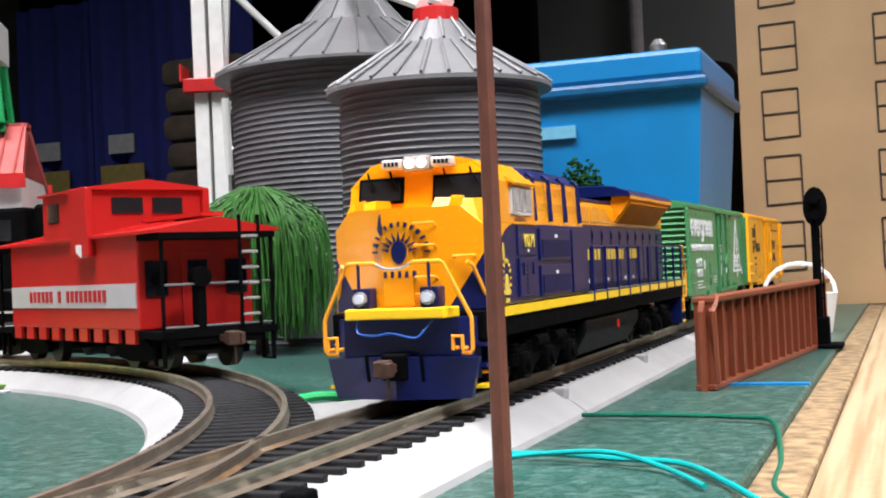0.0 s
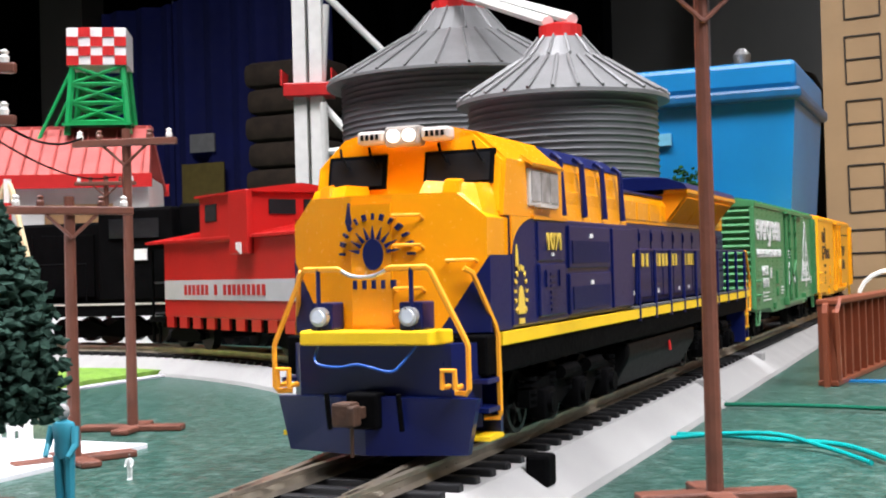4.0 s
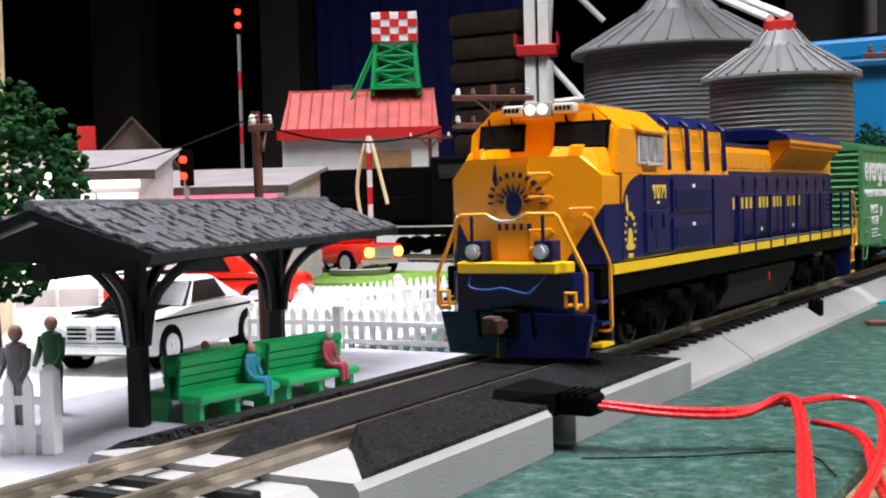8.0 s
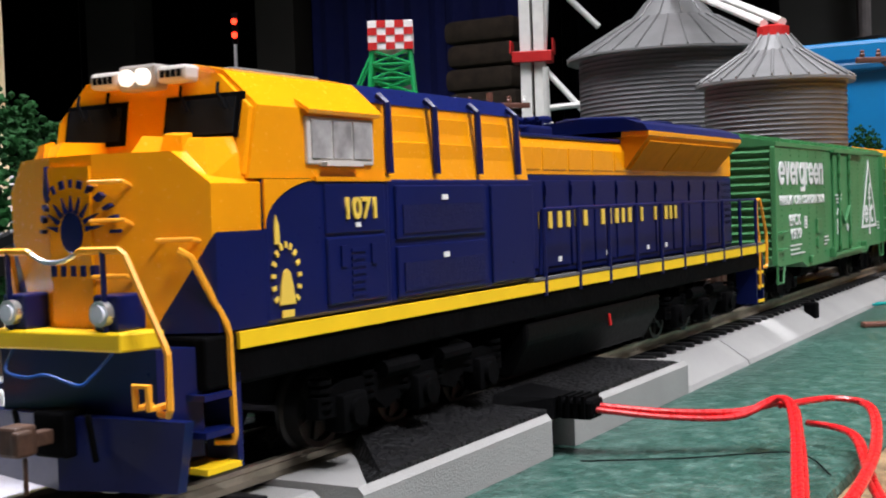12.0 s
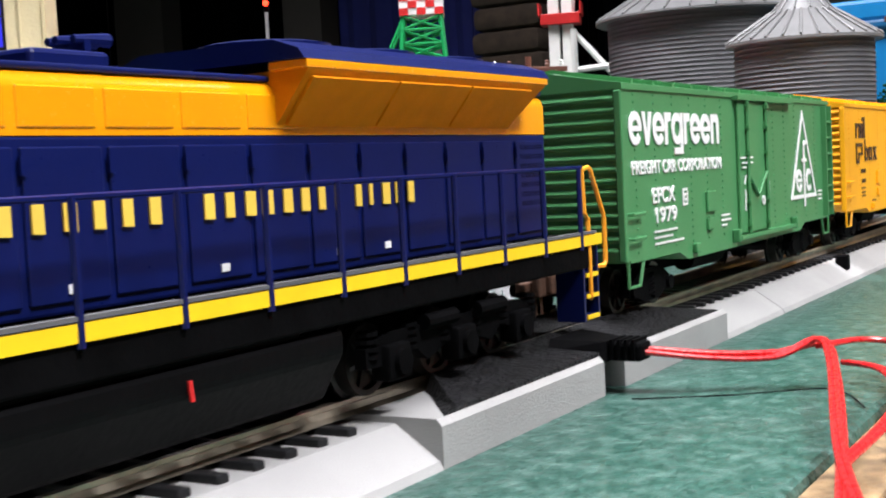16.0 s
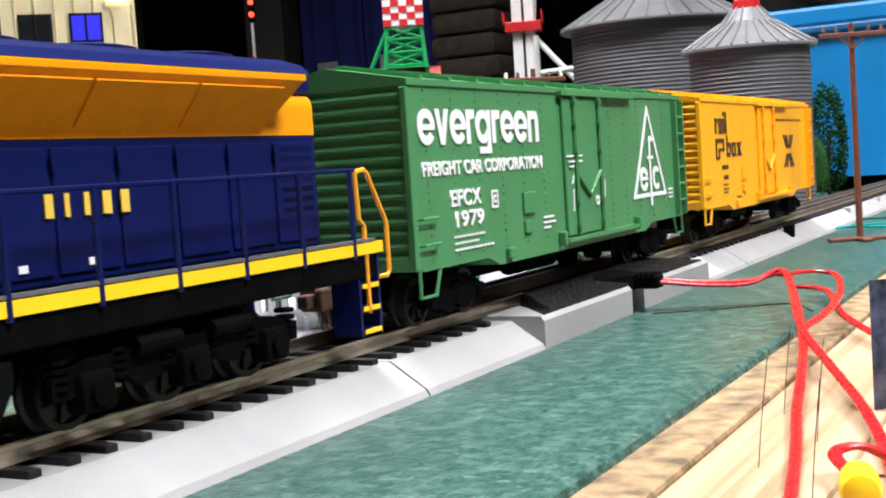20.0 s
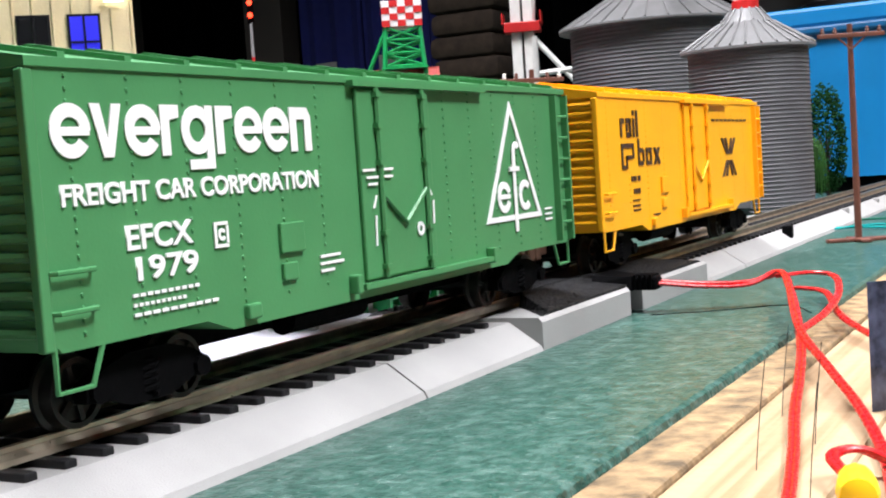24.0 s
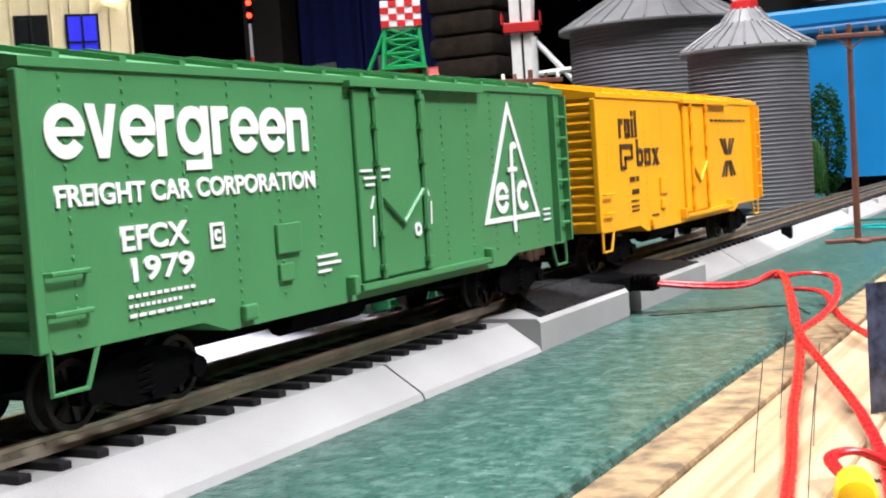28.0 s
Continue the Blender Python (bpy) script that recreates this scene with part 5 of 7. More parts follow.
cable("overhead_wire", sagging((-0.085, 0.112, 0.0632), (-0.0885, 0.226, 0.0680), 0.006), 0.00028, BLACK, "thin black wire strung between telegraph poles")
cable("overhead_wire", sagging((-0.085, 0.112, 0.0632), (-0.40, 0.33, 0.0660), 0.006), 0.00028, BLACK, "thin black wire strung between telegraph poles")
cable("overhead_wire", sagging((-0.0730, 0.2342, 0.0700), (-0.1210, 0.3200, 0.0740), 0.004), 0.00028, BLACK, "thin black wire strung between telegraph poles")
cable("overhead_wire", sagging((-0.0885, 0.2280, 0.0790), (-0.2630, 0.5130, 0.0830), 0.008), 0.00028, BLACK, "thin black wire strung between telegraph poles")

# power lead: plug, red pair, knot and tails that hang over the edge
plug = thing("power_plug", "black plastic power plug in the track terminal", "plug")
bm = bmesh.new()
hexa(bm, [(0.0150, 0.050, 0.0088), (0.0235, 0.0560, 0.0060), (0.0235, 0.0642, 0.0060), (0.0150, 0.066, 0.0088)], [(0.0150, 0.051, 0.0108), (0.0235, 0.0565, 0.0098), (0.0235, 0.0638, 0.0098), (0.0150, 0.065, 0.0108)])
part("plug_body", bm, BLACK, plug)
part("strain_relief", nb(0.0234, 0.0300, 0.0575, 0.0630, 0.0060, 0.0096, 0.0008), BLACK, plug)
for k in range(4):
    part("grip_rib", nb(0.0240 + k * 0.0014, 0.0246 + k * 0.0014, 0.0570, 0.0635, 0.0064, 0.0101), BLACK, plug)
lead = thing("red_power_lead", "knotted red two-core wire hanging over the table edge", "wire")
LEAD_RUNS = {
    "core": [(0.0295, 0.0612, 0.0080), (0.0400, 0.0670, 0.0066), (0.0500, 0.0715, 0.0064), (0.0578, 0.0742, 0.0078), (0.0640, 0.0560, 0.0060), (0.0720, 0.0250, 0.0040), (0.0797, -0.0081, 0.0022), (0.0845, -0.0330, 0.0010), (0.0880, -0.0530, 0.0000), (0.0935, -0.0800, -0.0006), (0.0990, -0.1100, -0.0008), (0.1030, -0.1350, -0.0008)],
    "second_core": [(0.0295, 0.0595, 0.0076), (0.0400, 0.0650, 0.0060), (0.0500, 0.0698, 0.0058), (0.0570, 0.0732, 0.0088), (0.0625, 0.0600, 0.0072), (0.0760, 0.0080, 0.0038), (0.0880, -0.0250, 0.0016), (0.0975, -0.0520, 0.0006), (0.1045, -0.0760, -0.0004), (0.1090, -0.0980, -0.0008)],
    "loop": [(0.0570, 0.0740, 0.0074), (0.0625, 0.0860, 0.0070), (0.0690, 0.0850, 0.0060), (0.0745, 0.0600, 0.0045), (0.0772, 0.0300, 0.0040), (0.0765, 0.0060, 0.0034)],
    "loose_tail": [(0.0600, 0.0800, 0.0036), (0.0690, 0.0720, 0.0034), (0.0790, 0.0380, 0.0020), (0.0930, 0.0080, 0.0008), (0.1060, -0.0120, -0.0006), (0.1240, -0.0240, -0.0010), (0.1320, -0.0280, -0.0300), (0.1330, -0.0290, -0.1200)],
    "short_tail": [(0.1035, -0.0950, 0.0010), (0.1002, -0.0880, 0.0018), (0.1030, -0.0845, 0.0020), (0.1090, -0.0850, 0.0000), (0.1180, -0.0880, -0.0006), (0.1280, -0.0900, -0.0008)],
}
for run, pts in LEAD_RUNS.items():
    part(run, wire(bmesh.new(), curve(pts, 8), 0.00052, 10), REDWIRE, lead, "", True)
    part(run, wire(bmesh.new(), curve([(x + 0.0009, y - 0.0005, z + 0.0001) for x, y, z in pts], 8), 0.00050, 10), REDWIRE, lead, "", True)
bm = bmesh.new()
lathe(bm, [(0.0014, 0), (0.0022, 0.0015), (0.0025, 0.007), (0.0021, 0.009), (0.0008, 0.0094)], 12)
cap = part("wire_nut", bm, YELLOW, lead, "yellow twist-on wire nut", True)
cap.matrix_basis = pose(0.1045, -0.0950, 0.0010, 88, 0, 12)
cable("black_thread", [(0.0300, 0.0520, 0.0004), (0.0450, 0.0600, 0.0004), (0.0600, 0.0700, 0.0004), (0.0690, 0.0560, 0.0004)], 0.00014, BLACK, "thin black thread lying on the green board", "thread")
for k, (x, y) in enumerate(((0.0860, -0.052), (0.0905, 0.030), (0.0980, -0.020), (0.0900, -0.0850), (0.0945, -0.0690), (0.1000, -0.1000))):
    cable("pencil_line_wire", [(x, y, -0.0026), (x - 0.0002, y + 0.004, 0.004), (x, y + 0.008, 0.0120)], 0.00007, STEEL, "thin bare wire end sticking up from the beam", "wire end")
# printed plastic sleeve that stands on the edge boards
sleeve = thing("plastic_sleeve", "dark blue-grey printed plastic sleeve standing on the pine boards", "sleeve", pose(0.0988, -0.0460, -0.0015))
arc = [(0.0160 * k / 12, 0.0050 * math.sin(k * math.pi / 12)) for k in range(13)]
SLEEVE = material("blue_grey_plastic_film", (0.055, 0.065, 0.11), 0.18, 0, 0.9, 230, 0.3, 500, 0.6)
part("film", extrude(bmesh.new(), arc + [(px, py + 0.0005) for px, py in arc[::-1]], "z", 0.0, 0.0205), SLEEVE, sleeve, "", True)
cable("teal_wire", [(0.0240, 0.338, 0.0012), (0.034, 0.337, 0.0014), (0.046, 0.334, 0.0012), (0.0590, 0.3300, 0.0012), (0.0700, 0.3120, 0.0010), (0.0820, 0.2950, -0.0010), (0.0960, 0.2850, -0.0015)], 0.00055, TEAL, "teal insulated wire lying across the board")
cable("teal_wire", [(0.0240, 0.332, 0.0012), (0.034, 0.333, 0.0022), (0.046, 0.331, 0.0028), (0.0570, 0.3250, 0.0012), (0.0660, 0.3100, 0.0010)], 0.0005, TEAL, "teal insulated wire lying across the board")
cable("green_wire", [(0.0240, 0.395, 0.0012), (0.0420, 0.394, 0.0014), (0.0600, 0.393, 0.0012), (0.0690, 0.3850, 0.0012), (0.0740, 0.3500, -0.0010), (0.0760, 0.3200, -0.0012), (0.0850, 0.3000, -0.0012)], 0.00055, DARKGREENWIRE, "green insulated wire lying across the board")
cable("green_wire", [(-0.10, 0.425, 0.0012), (-0.085, 0.418, 0.0012), (-0.070, 0.414, 0.0012), (-0.058, 0.420, 0.0030), (-0.05, 0.428, 0.0012)], 0.0013, KELLY, "green insulated wire beside the branch track")

# plate girder leaning along the track
gird = thing("plate_girder", "brown plastic plate girder standing beside the track", "girder", pose(0.0435, 0.4540, 0, 0, 0, -7.0))
GL, GH = 0.172, 0.0262
bm = bmesh.new()
extrude(bm, [(0.0, 0.0), (GL, 0.0), (GL, GH - 0.003), (GL - 0.003, GH), (0.004, GH), (0.001, GH - 0.0015), (0.0, GH - 0.004)], "x", -0.0008, 0.0008)
part("web", bm, GIRDER, gird)
for z0, z1 in ((0.0, 0.0018), (GH - 0.0018, GH)):
    part("flange", nb(-0.0030, 0.0030, 0.002, GL, z0, z1, 0.0004), GIRDER, gird)
for k in range(16):
    y = 0.003 + k * (GL - 0.006) / 15
    part("stiffener", nb(-0.0026, 0.0026, y - 0.0007, y + 0.0007, 0.0018, GH - 0.0018), GIRDER, gird)
bm = bmesh.new()
wire(bm, [(0.0028, 0.004 + 0.0, 0.002), (0.0028, 0.002, GH - 0.004), (0.0028, 0.006, GH - 0.0006), (0.0028, GL, GH - 0.0006)], 0.0011)
part("edge_rim", bm, GIRDER, gird)

sig = thing("track_signal", "black plastic two-lamp track signal on a base", "signal", pose(0.0650, 0.6050, 0) @ Matrix.Scale(1.2, 4))
part("base", nb(-0.007, 0.007, -0.006, 0.006, 0, 0.0015, 0.0004), BLACK, sig)
part("mast_box", nb(-0.0030, 0.0030, -0.0025, 0.0025, 0.0014, 0.0100, 0.0004), BLACK, sig)
part("mast", rod(bmesh.new(), (0, 0, 0.0095), (0, 0, 0.0420), 0.0012, 10), BLACK, sig)
bm = bmesh.new()
extrude(bm, [(0.0038 * math.cos(a * math.pi / 8), 0.0455 + 0.0065 * math.sin(a * math.pi / 8)) for a in range(16)], "y", -0.0008, 0.0008)
part("target_plate", bm, BLACK, sig)
for z in (0.0428, 0.0480):
    part("lamp_hood", rod(bmesh.new(), (0, -0.0005, z), (0, -0.0040, z), 0.0016, 10), BLACK, sig)
for k in range(7):
    part("ladder_rung", rod(bmesh.new(), (-0.0015, 0.0025, 0.012 + k * 0.004), (0.0015, 0.0025, 0.012 + k * 0.004), 0.0003, 5), BLACK, sig)
for s in (-1, 1):
    part("ladder_rail", rod(bmesh.new(), (s * 0.0015, 0.0025, 0.0014), (s * 0.0015, 0.0025, 0.042), 0.0003, 5), BLACK, sig)
tagged(link("blue_tape_strip", nb(0.048, 0.0705, 0.470, 0.4735, 0.0, 0.0006), BLUECAR), "strip of dark blue tape across the board edge", "tape")
# crumpled white cloth that hangs over the table's edge
drape_pts = 40
bm = bmesh.new()
front = [(0.1100 + 0.006 * math.sin(i * 0.9) + 0.003 * math.sin(i * 2.3), 0.22 + 0.012 * i) for i in range(drape_pts)]
extrude(bm, front + [(p[0] - 0.001, p[1]) for p in front[::-1]], "z", -0.30, -0.012)
tagged(link("white_table_skirt", bm, material("crumpled_white_cloth", (0.72, 0.71, 0.7), 0.9, 0, 0.15, 30, 0.6, 120), smooth=True), "crumpled white cloth hanging below the table edge", "cloth")
basket = thing("white_wire_basket", "small white wire basket behind the yellow car", "basket", pose(0.050, 0.70, 0))
part("tub", lathe(bmesh.new(), [(0.014, 0.0), (0.017, 0.018), (0.0165, 0.018), (0.0135, 0.001)], 20), WHITEPLASTIC, basket, "", True)
part("handle", wire(bmesh.new(), [(0.016 * math.cos(a * math.pi / 10), 0, 0.018 + 0.014 * math.sin(a * math.pi / 10)) for a in range(11)], 0.0010), WHITEPLASTIC, basket)


# ---- grain bins and elevator ----
def grain_bin(x, y, r, eave, apex, ribs, label):
    ob = thing("grain_bin", label, "grain bin", pose(x, y, 0), group="grain bins")
    prof = [(r, 0.0)]
    for k in range(ribs):
        z = eave * (k + 0.5) / ribs
        prof += [(r, z - eave / ribs * 0.30), (r + 0.0006, z), (r, z + eave / ribs * 0.30)]
    prof += [(r, eave)]
    part("shell", lathe(bmesh.new(), prof, 64), GALV, ob, "corrugated grey shell", True)
    er, mid, top = r * 1.13, eave + (apex - eave) * 0.62, r * 0.24
    mr = r * 0.47
    roof = part("roof", lathe(bmesh.new(), [(er, eave - 0.0015), (er, eave), (mr, mid), (mr * 0.92, mid + 0.001), (top, apex), (top * 0.2, apex + 0.0005)], 48), BINROOF, ob, "conical grey roof with raised seams")
    for k in range(28):
        a = 2 * math.pi * k / 28
        c, s = math.cos(a), math.sin(a)
        part("roof_seam", rod(bmesh.new(), (er * c, er * s, eave + 0.0008), (mr * c, mr * s, mid + 0.0008), 0.0007, 5), BINROOF, roof)
    for k in range(12):
        a = 2 * math.pi * k / 12
        c, s = math.cos(a), math.sin(a)
        part("roof_seam", rod(bmesh.new(), (mr * 0.92 * c, mr * 0.92 * s, mid + 0.0016), (top * c, top * s, apex + 0.0006), 0.0006, 5), BINROOF, roof)
    part("cap", lathe(bmesh.new(), [(top * 0.95, apex), (top * 0.95, apex + 0.005), (top * 0.6, apex + 0.006)], 16), REDPLASTIC, ob, "red plastic cap")
    bm = nb(-r * 0.2, r * 0.2, -r - 0.002, -r + 0.002, 0.004, eave * 0.3, 0.0006)
    part("hatch", bm, GALV, ob)
    return ob


grain_bin(-0.0620, 0.5350, 0.0370, 0.1030, 0.1280, 40, "grey plastic grain bin with a red cap beside the track")
grain_bin(-0.1850, 0.7300, 0.0690, 0.1450, 0.1880, 46, "large grey plastic grain bin with a conical roof")

elev = thing("grain_elevator", "white plastic grain elevator leg with red collars", "elevator", pose(-0.370, 0.880, 0, 0, 0, 20))
for s in (-1, 1):
    part("leg", nb(s * 0.0062 - 0.0050, s * 0.0062 + 0.0050, -0.006, 0.006, 0.0, 0.300, 0.0006), WHITEPLASTIC, elev)
for z in (0.170, 0.285):
    col = part("collar", nb(-0.018, 0.018, -0.012, 0.012, z, z + 0.010, 0.0008), REDPLASTIC, elev, "red plastic collar")
    for s in (-1, 1):
        part("collar_rail", nb(s * 0.019 - 0.0006, s * 0.019 + 0.0006, -0.014, 0.014, z + 0.008, z + 0.020), REDPLASTIC, col)
part("head_box", nb(-0.016, 0.016, -0.011, 0.011, 0.2955, 0.325, 0.002), WHITEPLASTIC, elev)
for a, b in (((0.012, -0.004, 0.162), (0.075, -0.012, 0.088)), ((0.012, -0.004, 0.128), (0.048, -0.010, 0.130)), ((0.012, -0.004, 0.110), (0.012, -0.010, 0.165)), ((0.075, -0.012, 0.090), (0.075, -0.012, 0.070)), ((0.012, 0.004, 0.250), (0.060, 0.006, 0.200)), ((0.014, 0, 0.240), (0.010, 0, 0.180))):
    part("brace", rod(bmesh.new(), a, b, 0.0028, 8), WHITEPLASTIC, elev)
spout = thing("grain_spout", "white plastic spouts running to the bin roofs", "spout")
part("main_spout", rod(bmesh.new(), (-0.365, 0.890, 0.300), (-0.185, 0.730, 0.202), 0.0062, 12), WHITEPLASTIC, spout)
for dx in (-0.005, 0.005):
    part("branch_spout", rod(bmesh.new(), (-0.185 + dx, 0.725, 0.200), (-0.062 + dx, 0.535, 0.1355), 0.0024, 8), WHITEPLASTIC, spout)
part("collar", lathe(bmesh.new(), [(0.009, 0.194), (0.011, 0.202), (0.009, 0.210)], 14, -0.185, 0.730), REDPLASTIC, spout)

tub = thing("blue_storage_tub", "bright blue plastic tub with a darker rim behind the bins", "tub", pose(-0.092, 0.830, 0))
bm = bmesh.new()
hexa(bm, [(-0.052, -0.05, 0.012), (0.082, -0.05, 0.012), (0.082, 0.07, 0.012), (-0.052, 0.07, 0.012)], [(-0.058, -0.056, 0.128), (0.090, -0.056, 0.128), (0.090, 0.076, 0.128), (-0.058, 0.076, 0.128)])
part("body", bm, BLUECAR, tub)
part("rim", nb(-0.062, 0.094, -0.061, 0.080, 0.1275, 0.1345, 0.002), material("darker_blue_plastic", (0.004, 0.09, 0.22), 0.4), tub, "darker blue rim")
part("lid", nb(-0.059, 0.091, -0.058, 0.077, 0.134, 0.150, 0.003), BLUECAR, tub)
part("label_strip", nb(-0.040, 0.020, -0.0572, -0.0550, 0.106, 0.113), material("pale_blue_label", (0.12, 0.36, 0.5), 0.6), tub, "pale faded label strip")
part("base", nb(-0.050, 0.075, -0.045, 0.065, 0.0, 0.0125), BLACK, tub)
pot = thing("grey_lidded_pot", "dark grey lidded pot with a shiny knob", "pot", pose(-0.075, 1.05, 0))
part("pot_body", lathe(bmesh.new(), [(0.05, 0.0), (0.06, 0.03), (0.062, 0.165), (0.055, 0.180), (0.01, 0.186)], 28), TANK, pot, "", True)
part("knob", lathe(bmesh.new(), [(0.004, 0.185), (0.006, 0.192), (0.007, 0.200), (0.003, 0.205)], 14), SILVER, pot, "", True)
card = thing("cardboard_building", "brown cardboard building with hand-drawn windows", "model building", pose(-0.008, 0.985, 0))
part("front_wall", nb(0.0, 0.34, 0.0, 0.006, 0.0, 0.33), CARDBOARD, card)
part("side_wall", nb(0.0, 0.006, 0.0061, 0.20, 0.0, 0.33), CARDBOARD, card)
part("back_wall", nb(0.0, 0.34, 0.2001, 0.206, 0.0, 0.33), CARDBOARD, card)
PENCIL = material("black_marker_ink", (0.03, 0.022, 0.015), 0.7)
for i in range(4):
    for j in range(6):
        x, z = 0.016 + i * 0.075, 0.024 + j * 0.046
        bm = bmesh.new()
        for a, b in (((0, 0), (0.024, 0.001)), ((0.024, 0.001), (0.0235, 0.034)), ((0.0235, 0.034), (-0.0005, 0.0335)), ((-0.0005, 0.0335), (0, 0)), ((0, 0.017), (0.024, 0.0175))):
            rod(bm, (x + a[0], -0.0002, z + a[1]), (x + b[0], -0.0002, z + b[1]), 0.0007, 5)
        part("drawn_window", bm, PENCIL, card, "marker-drawn window outline")


# ---- trees ----
def foliage(rng, pts, size, flat=0.7, detail=1):
    """Many small uneven clumps in one mesh."""
    ico = bmesh.new()
    bmesh.ops.create_icosphere(ico, subdivisions=detail, radius=1.0)
    base = [v.co.copy() for v in ico.verts]
    tris = [[v.index for v in f.verts] for f in ico.faces]
    ico.free()
    verts, faces = [], []
    for p in pts:
        r = size * rng.uniform(0.6, 1.3)
        m = Matrix.Translation(p) @ Euler((rng.uniform(-0.6, 0.6), rng.uniform(-0.6, 0.6), rng.uniform(0, 6.3))).to_matrix().to_4x4() @ Matrix.Diagonal((r, r * rng.uniform(0.7, 1.1), r * flat, 1))
        k = len(verts)
        verts += [m @ v + Vector((rng.uniform(-1, 1), rng.uniform(-1, 1), rng.uniform(-1, 1))) * r * 0.42 for v in base]
        faces += [[i + k for i in f] for f in tris]
    me = bpy.data.meshes.new("clumps")
    me.from_pydata(verts, [], faces)
    bm = bmesh.new()
    bm.from_mesh(me)
    bpy.data.meshes.remove(me)
    return bm


def fir(x, y, h, r, mat, label, seed, trunk=0.25):
    rng = random.Random(seed)
    tree = thing("fir_tree", label, "tree", pose(x, y, 0))
    bm = rod(bmesh.new(), (0, 0, 0.0005), (0, 0, h * 0.8), r * 0.16, 9, r * 0.03)
    lathe(bm, [(r * 0.42, 0.0), (r * 0.30, h * 0.02), (r * 0.15, h * 0.06)], 10)
    part("trunk", bm, BARK, tree, "dark trunk with a flared foot", True)
    pts = []
    for k in range(22):
        f = k / 21
        z = h * (trunk + (0.97 - trunk) * f)
        rad = r * (math.sin(math.pi * min(1, 0.30 + f * 0.66)) ** 0.8) * (1.04 - 0.35 * f)
        n = max(4, int(60 * rad / r))
        for j in range(n):
            a = 2 * math.pi * (j + rng.uniform(-0.3, 0.3)) / n + k
            for q in (1.0, 0.86, 0.66, 0.4):
                rr = rad * q * rng.uniform(0.86, 1.08)
                pts.append(Vector((rr * math.cos(a), rr * math.sin(a), z + rng.uniform(-0.4, 0.4) * h * 0.03 - rr * 0.12)))
    part("crown", foliage(rng, pts, r * 0.075, 0.6), mat, tree, "layered dark needles")
    return tree


fir(-0.0620, 0.2220, 0.0560, 0.0138, FIRLEAF, "dark green fir tree on a flared trunk beside the track", 3, 0.33)


def leafy(name, x, y, h, r, mat, label, seed, n=420, size=0.10, squash=1.0, z0=0.22):
    rng = random.Random(seed)
    tree = thing(name, label, "tree", pose(x, y, 0))
    bm = rod(bmesh.new(), (0, 0, 0.0), (0, 0, h * 0.6), r * 0.12, 8, r * 0.04)
    for k in range(5):
        a = k * 1.3
        rod(bm, (0, 0, h * 0.3), (r * 0.6 * math.cos(a), r * 0.6 * math.sin(a), h * 0.65), r * 0.05, 6, r * 0.02)
    part("trunk", bm, BARK, tree)
    pts = []
    while len(pts) < n:
        v = Vector((rng.gauss(0, 1), rng.gauss(0, 1), rng.gauss(0, 1))).normalized() * rng.uniform(0.72, 1.02)
        k = 1 + 0.16 * noise.noise(v * 2.2 + Vector((seed, 0, 0)))
        pts.append(Vector((v.x * r * k, v.y * r * k, h * (z0 + 1) / 2 + v.z * h * (1 - z0) / 2 * k * squash)))
    part("crown", foliage(rng, pts, r * size, 0.7), mat, tree)
    return tree


big = leafy("leafy_tree", -0.1620, 0.0960, 0.0770, 0.0270, LEAF, "dark green leafy tree with small white lamps in it", 5, 3000, 0.042)
rng = random.Random(8)
for k in range(18):
    a, z = rng.uniform(-2.6, 0.2), rng.uniform(0.03, 0.066)
    bm = bmesh.new()
    bmesh.ops.create_icosphere(bm, subdivisions=1, radius=0.0010, matrix=Matrix.Translation((0.0268 * math.cos(a), 0.0268 * math.sin(a), z)))
    part("tree_lamp", bm, glow("tree_lamp_glow", (0.9, 0.95, 1.0), 2.5) if k == 0 else bpy.data.materials["tree_lamp_glow"], big, "tiny white lamp")
leafy("small_pine", -0.0340, 0.6300, 0.0820, 0.0140, LEAF, "small dark green tree beside the main track", 6, 2400, 0.065, 1.0, 0.06)


def willow(x, y, h, r, seed, strands=520):
    rng = random.Random(seed)
    tree = thing("willow_tree", "bright green drooping willow tree", "tree", pose(x, y, 0))
    part("trunk", rod(bmesh.new(), (0, 0, 0), (0, 0, h * 0.85), r * 0.1, 8, r * 0.05), BARK, tree)
    bm = bmesh.new()
    for k in range(strands * 2):
        a, f = rng.uniform(0, 6.283), rng.uniform(0.1, 1.0)
        c, s = math.cos(a), math.sin(a)
        top = Vector((0.25 * r * f * c, 0.25 * r * f * s, h * rng.uniform(0.86, 1.0)))
        out = Vector((r * f * c, r * f * s, h * rng.uniform(0.66, 0.82)))
        low = Vector((r * f * 1.06 * c + rng.uniform(-0.1, 0.1) * r, r * f * 1.06 * s + rng.uniform(-0.1, 0.1) * r, h * rng.uniform(0.08, 0.5)))
        wire(bm, curve([top, out, low], 4), r * rng.uniform(0.007, 0.016), 4)
    part("hanging_foliage", bm, WILLOW, tree)
    return tree


willow(-0.1890, 0.6200, 0.0790, 0.0330, 11)
willow(-0.0400, 0.5900, 0.0480, 0.0130, 12, 170)

GREYP_RAIL = material("grey_wire_rail", (0.2, 0.2, 0.2), 0.4, 0.3)
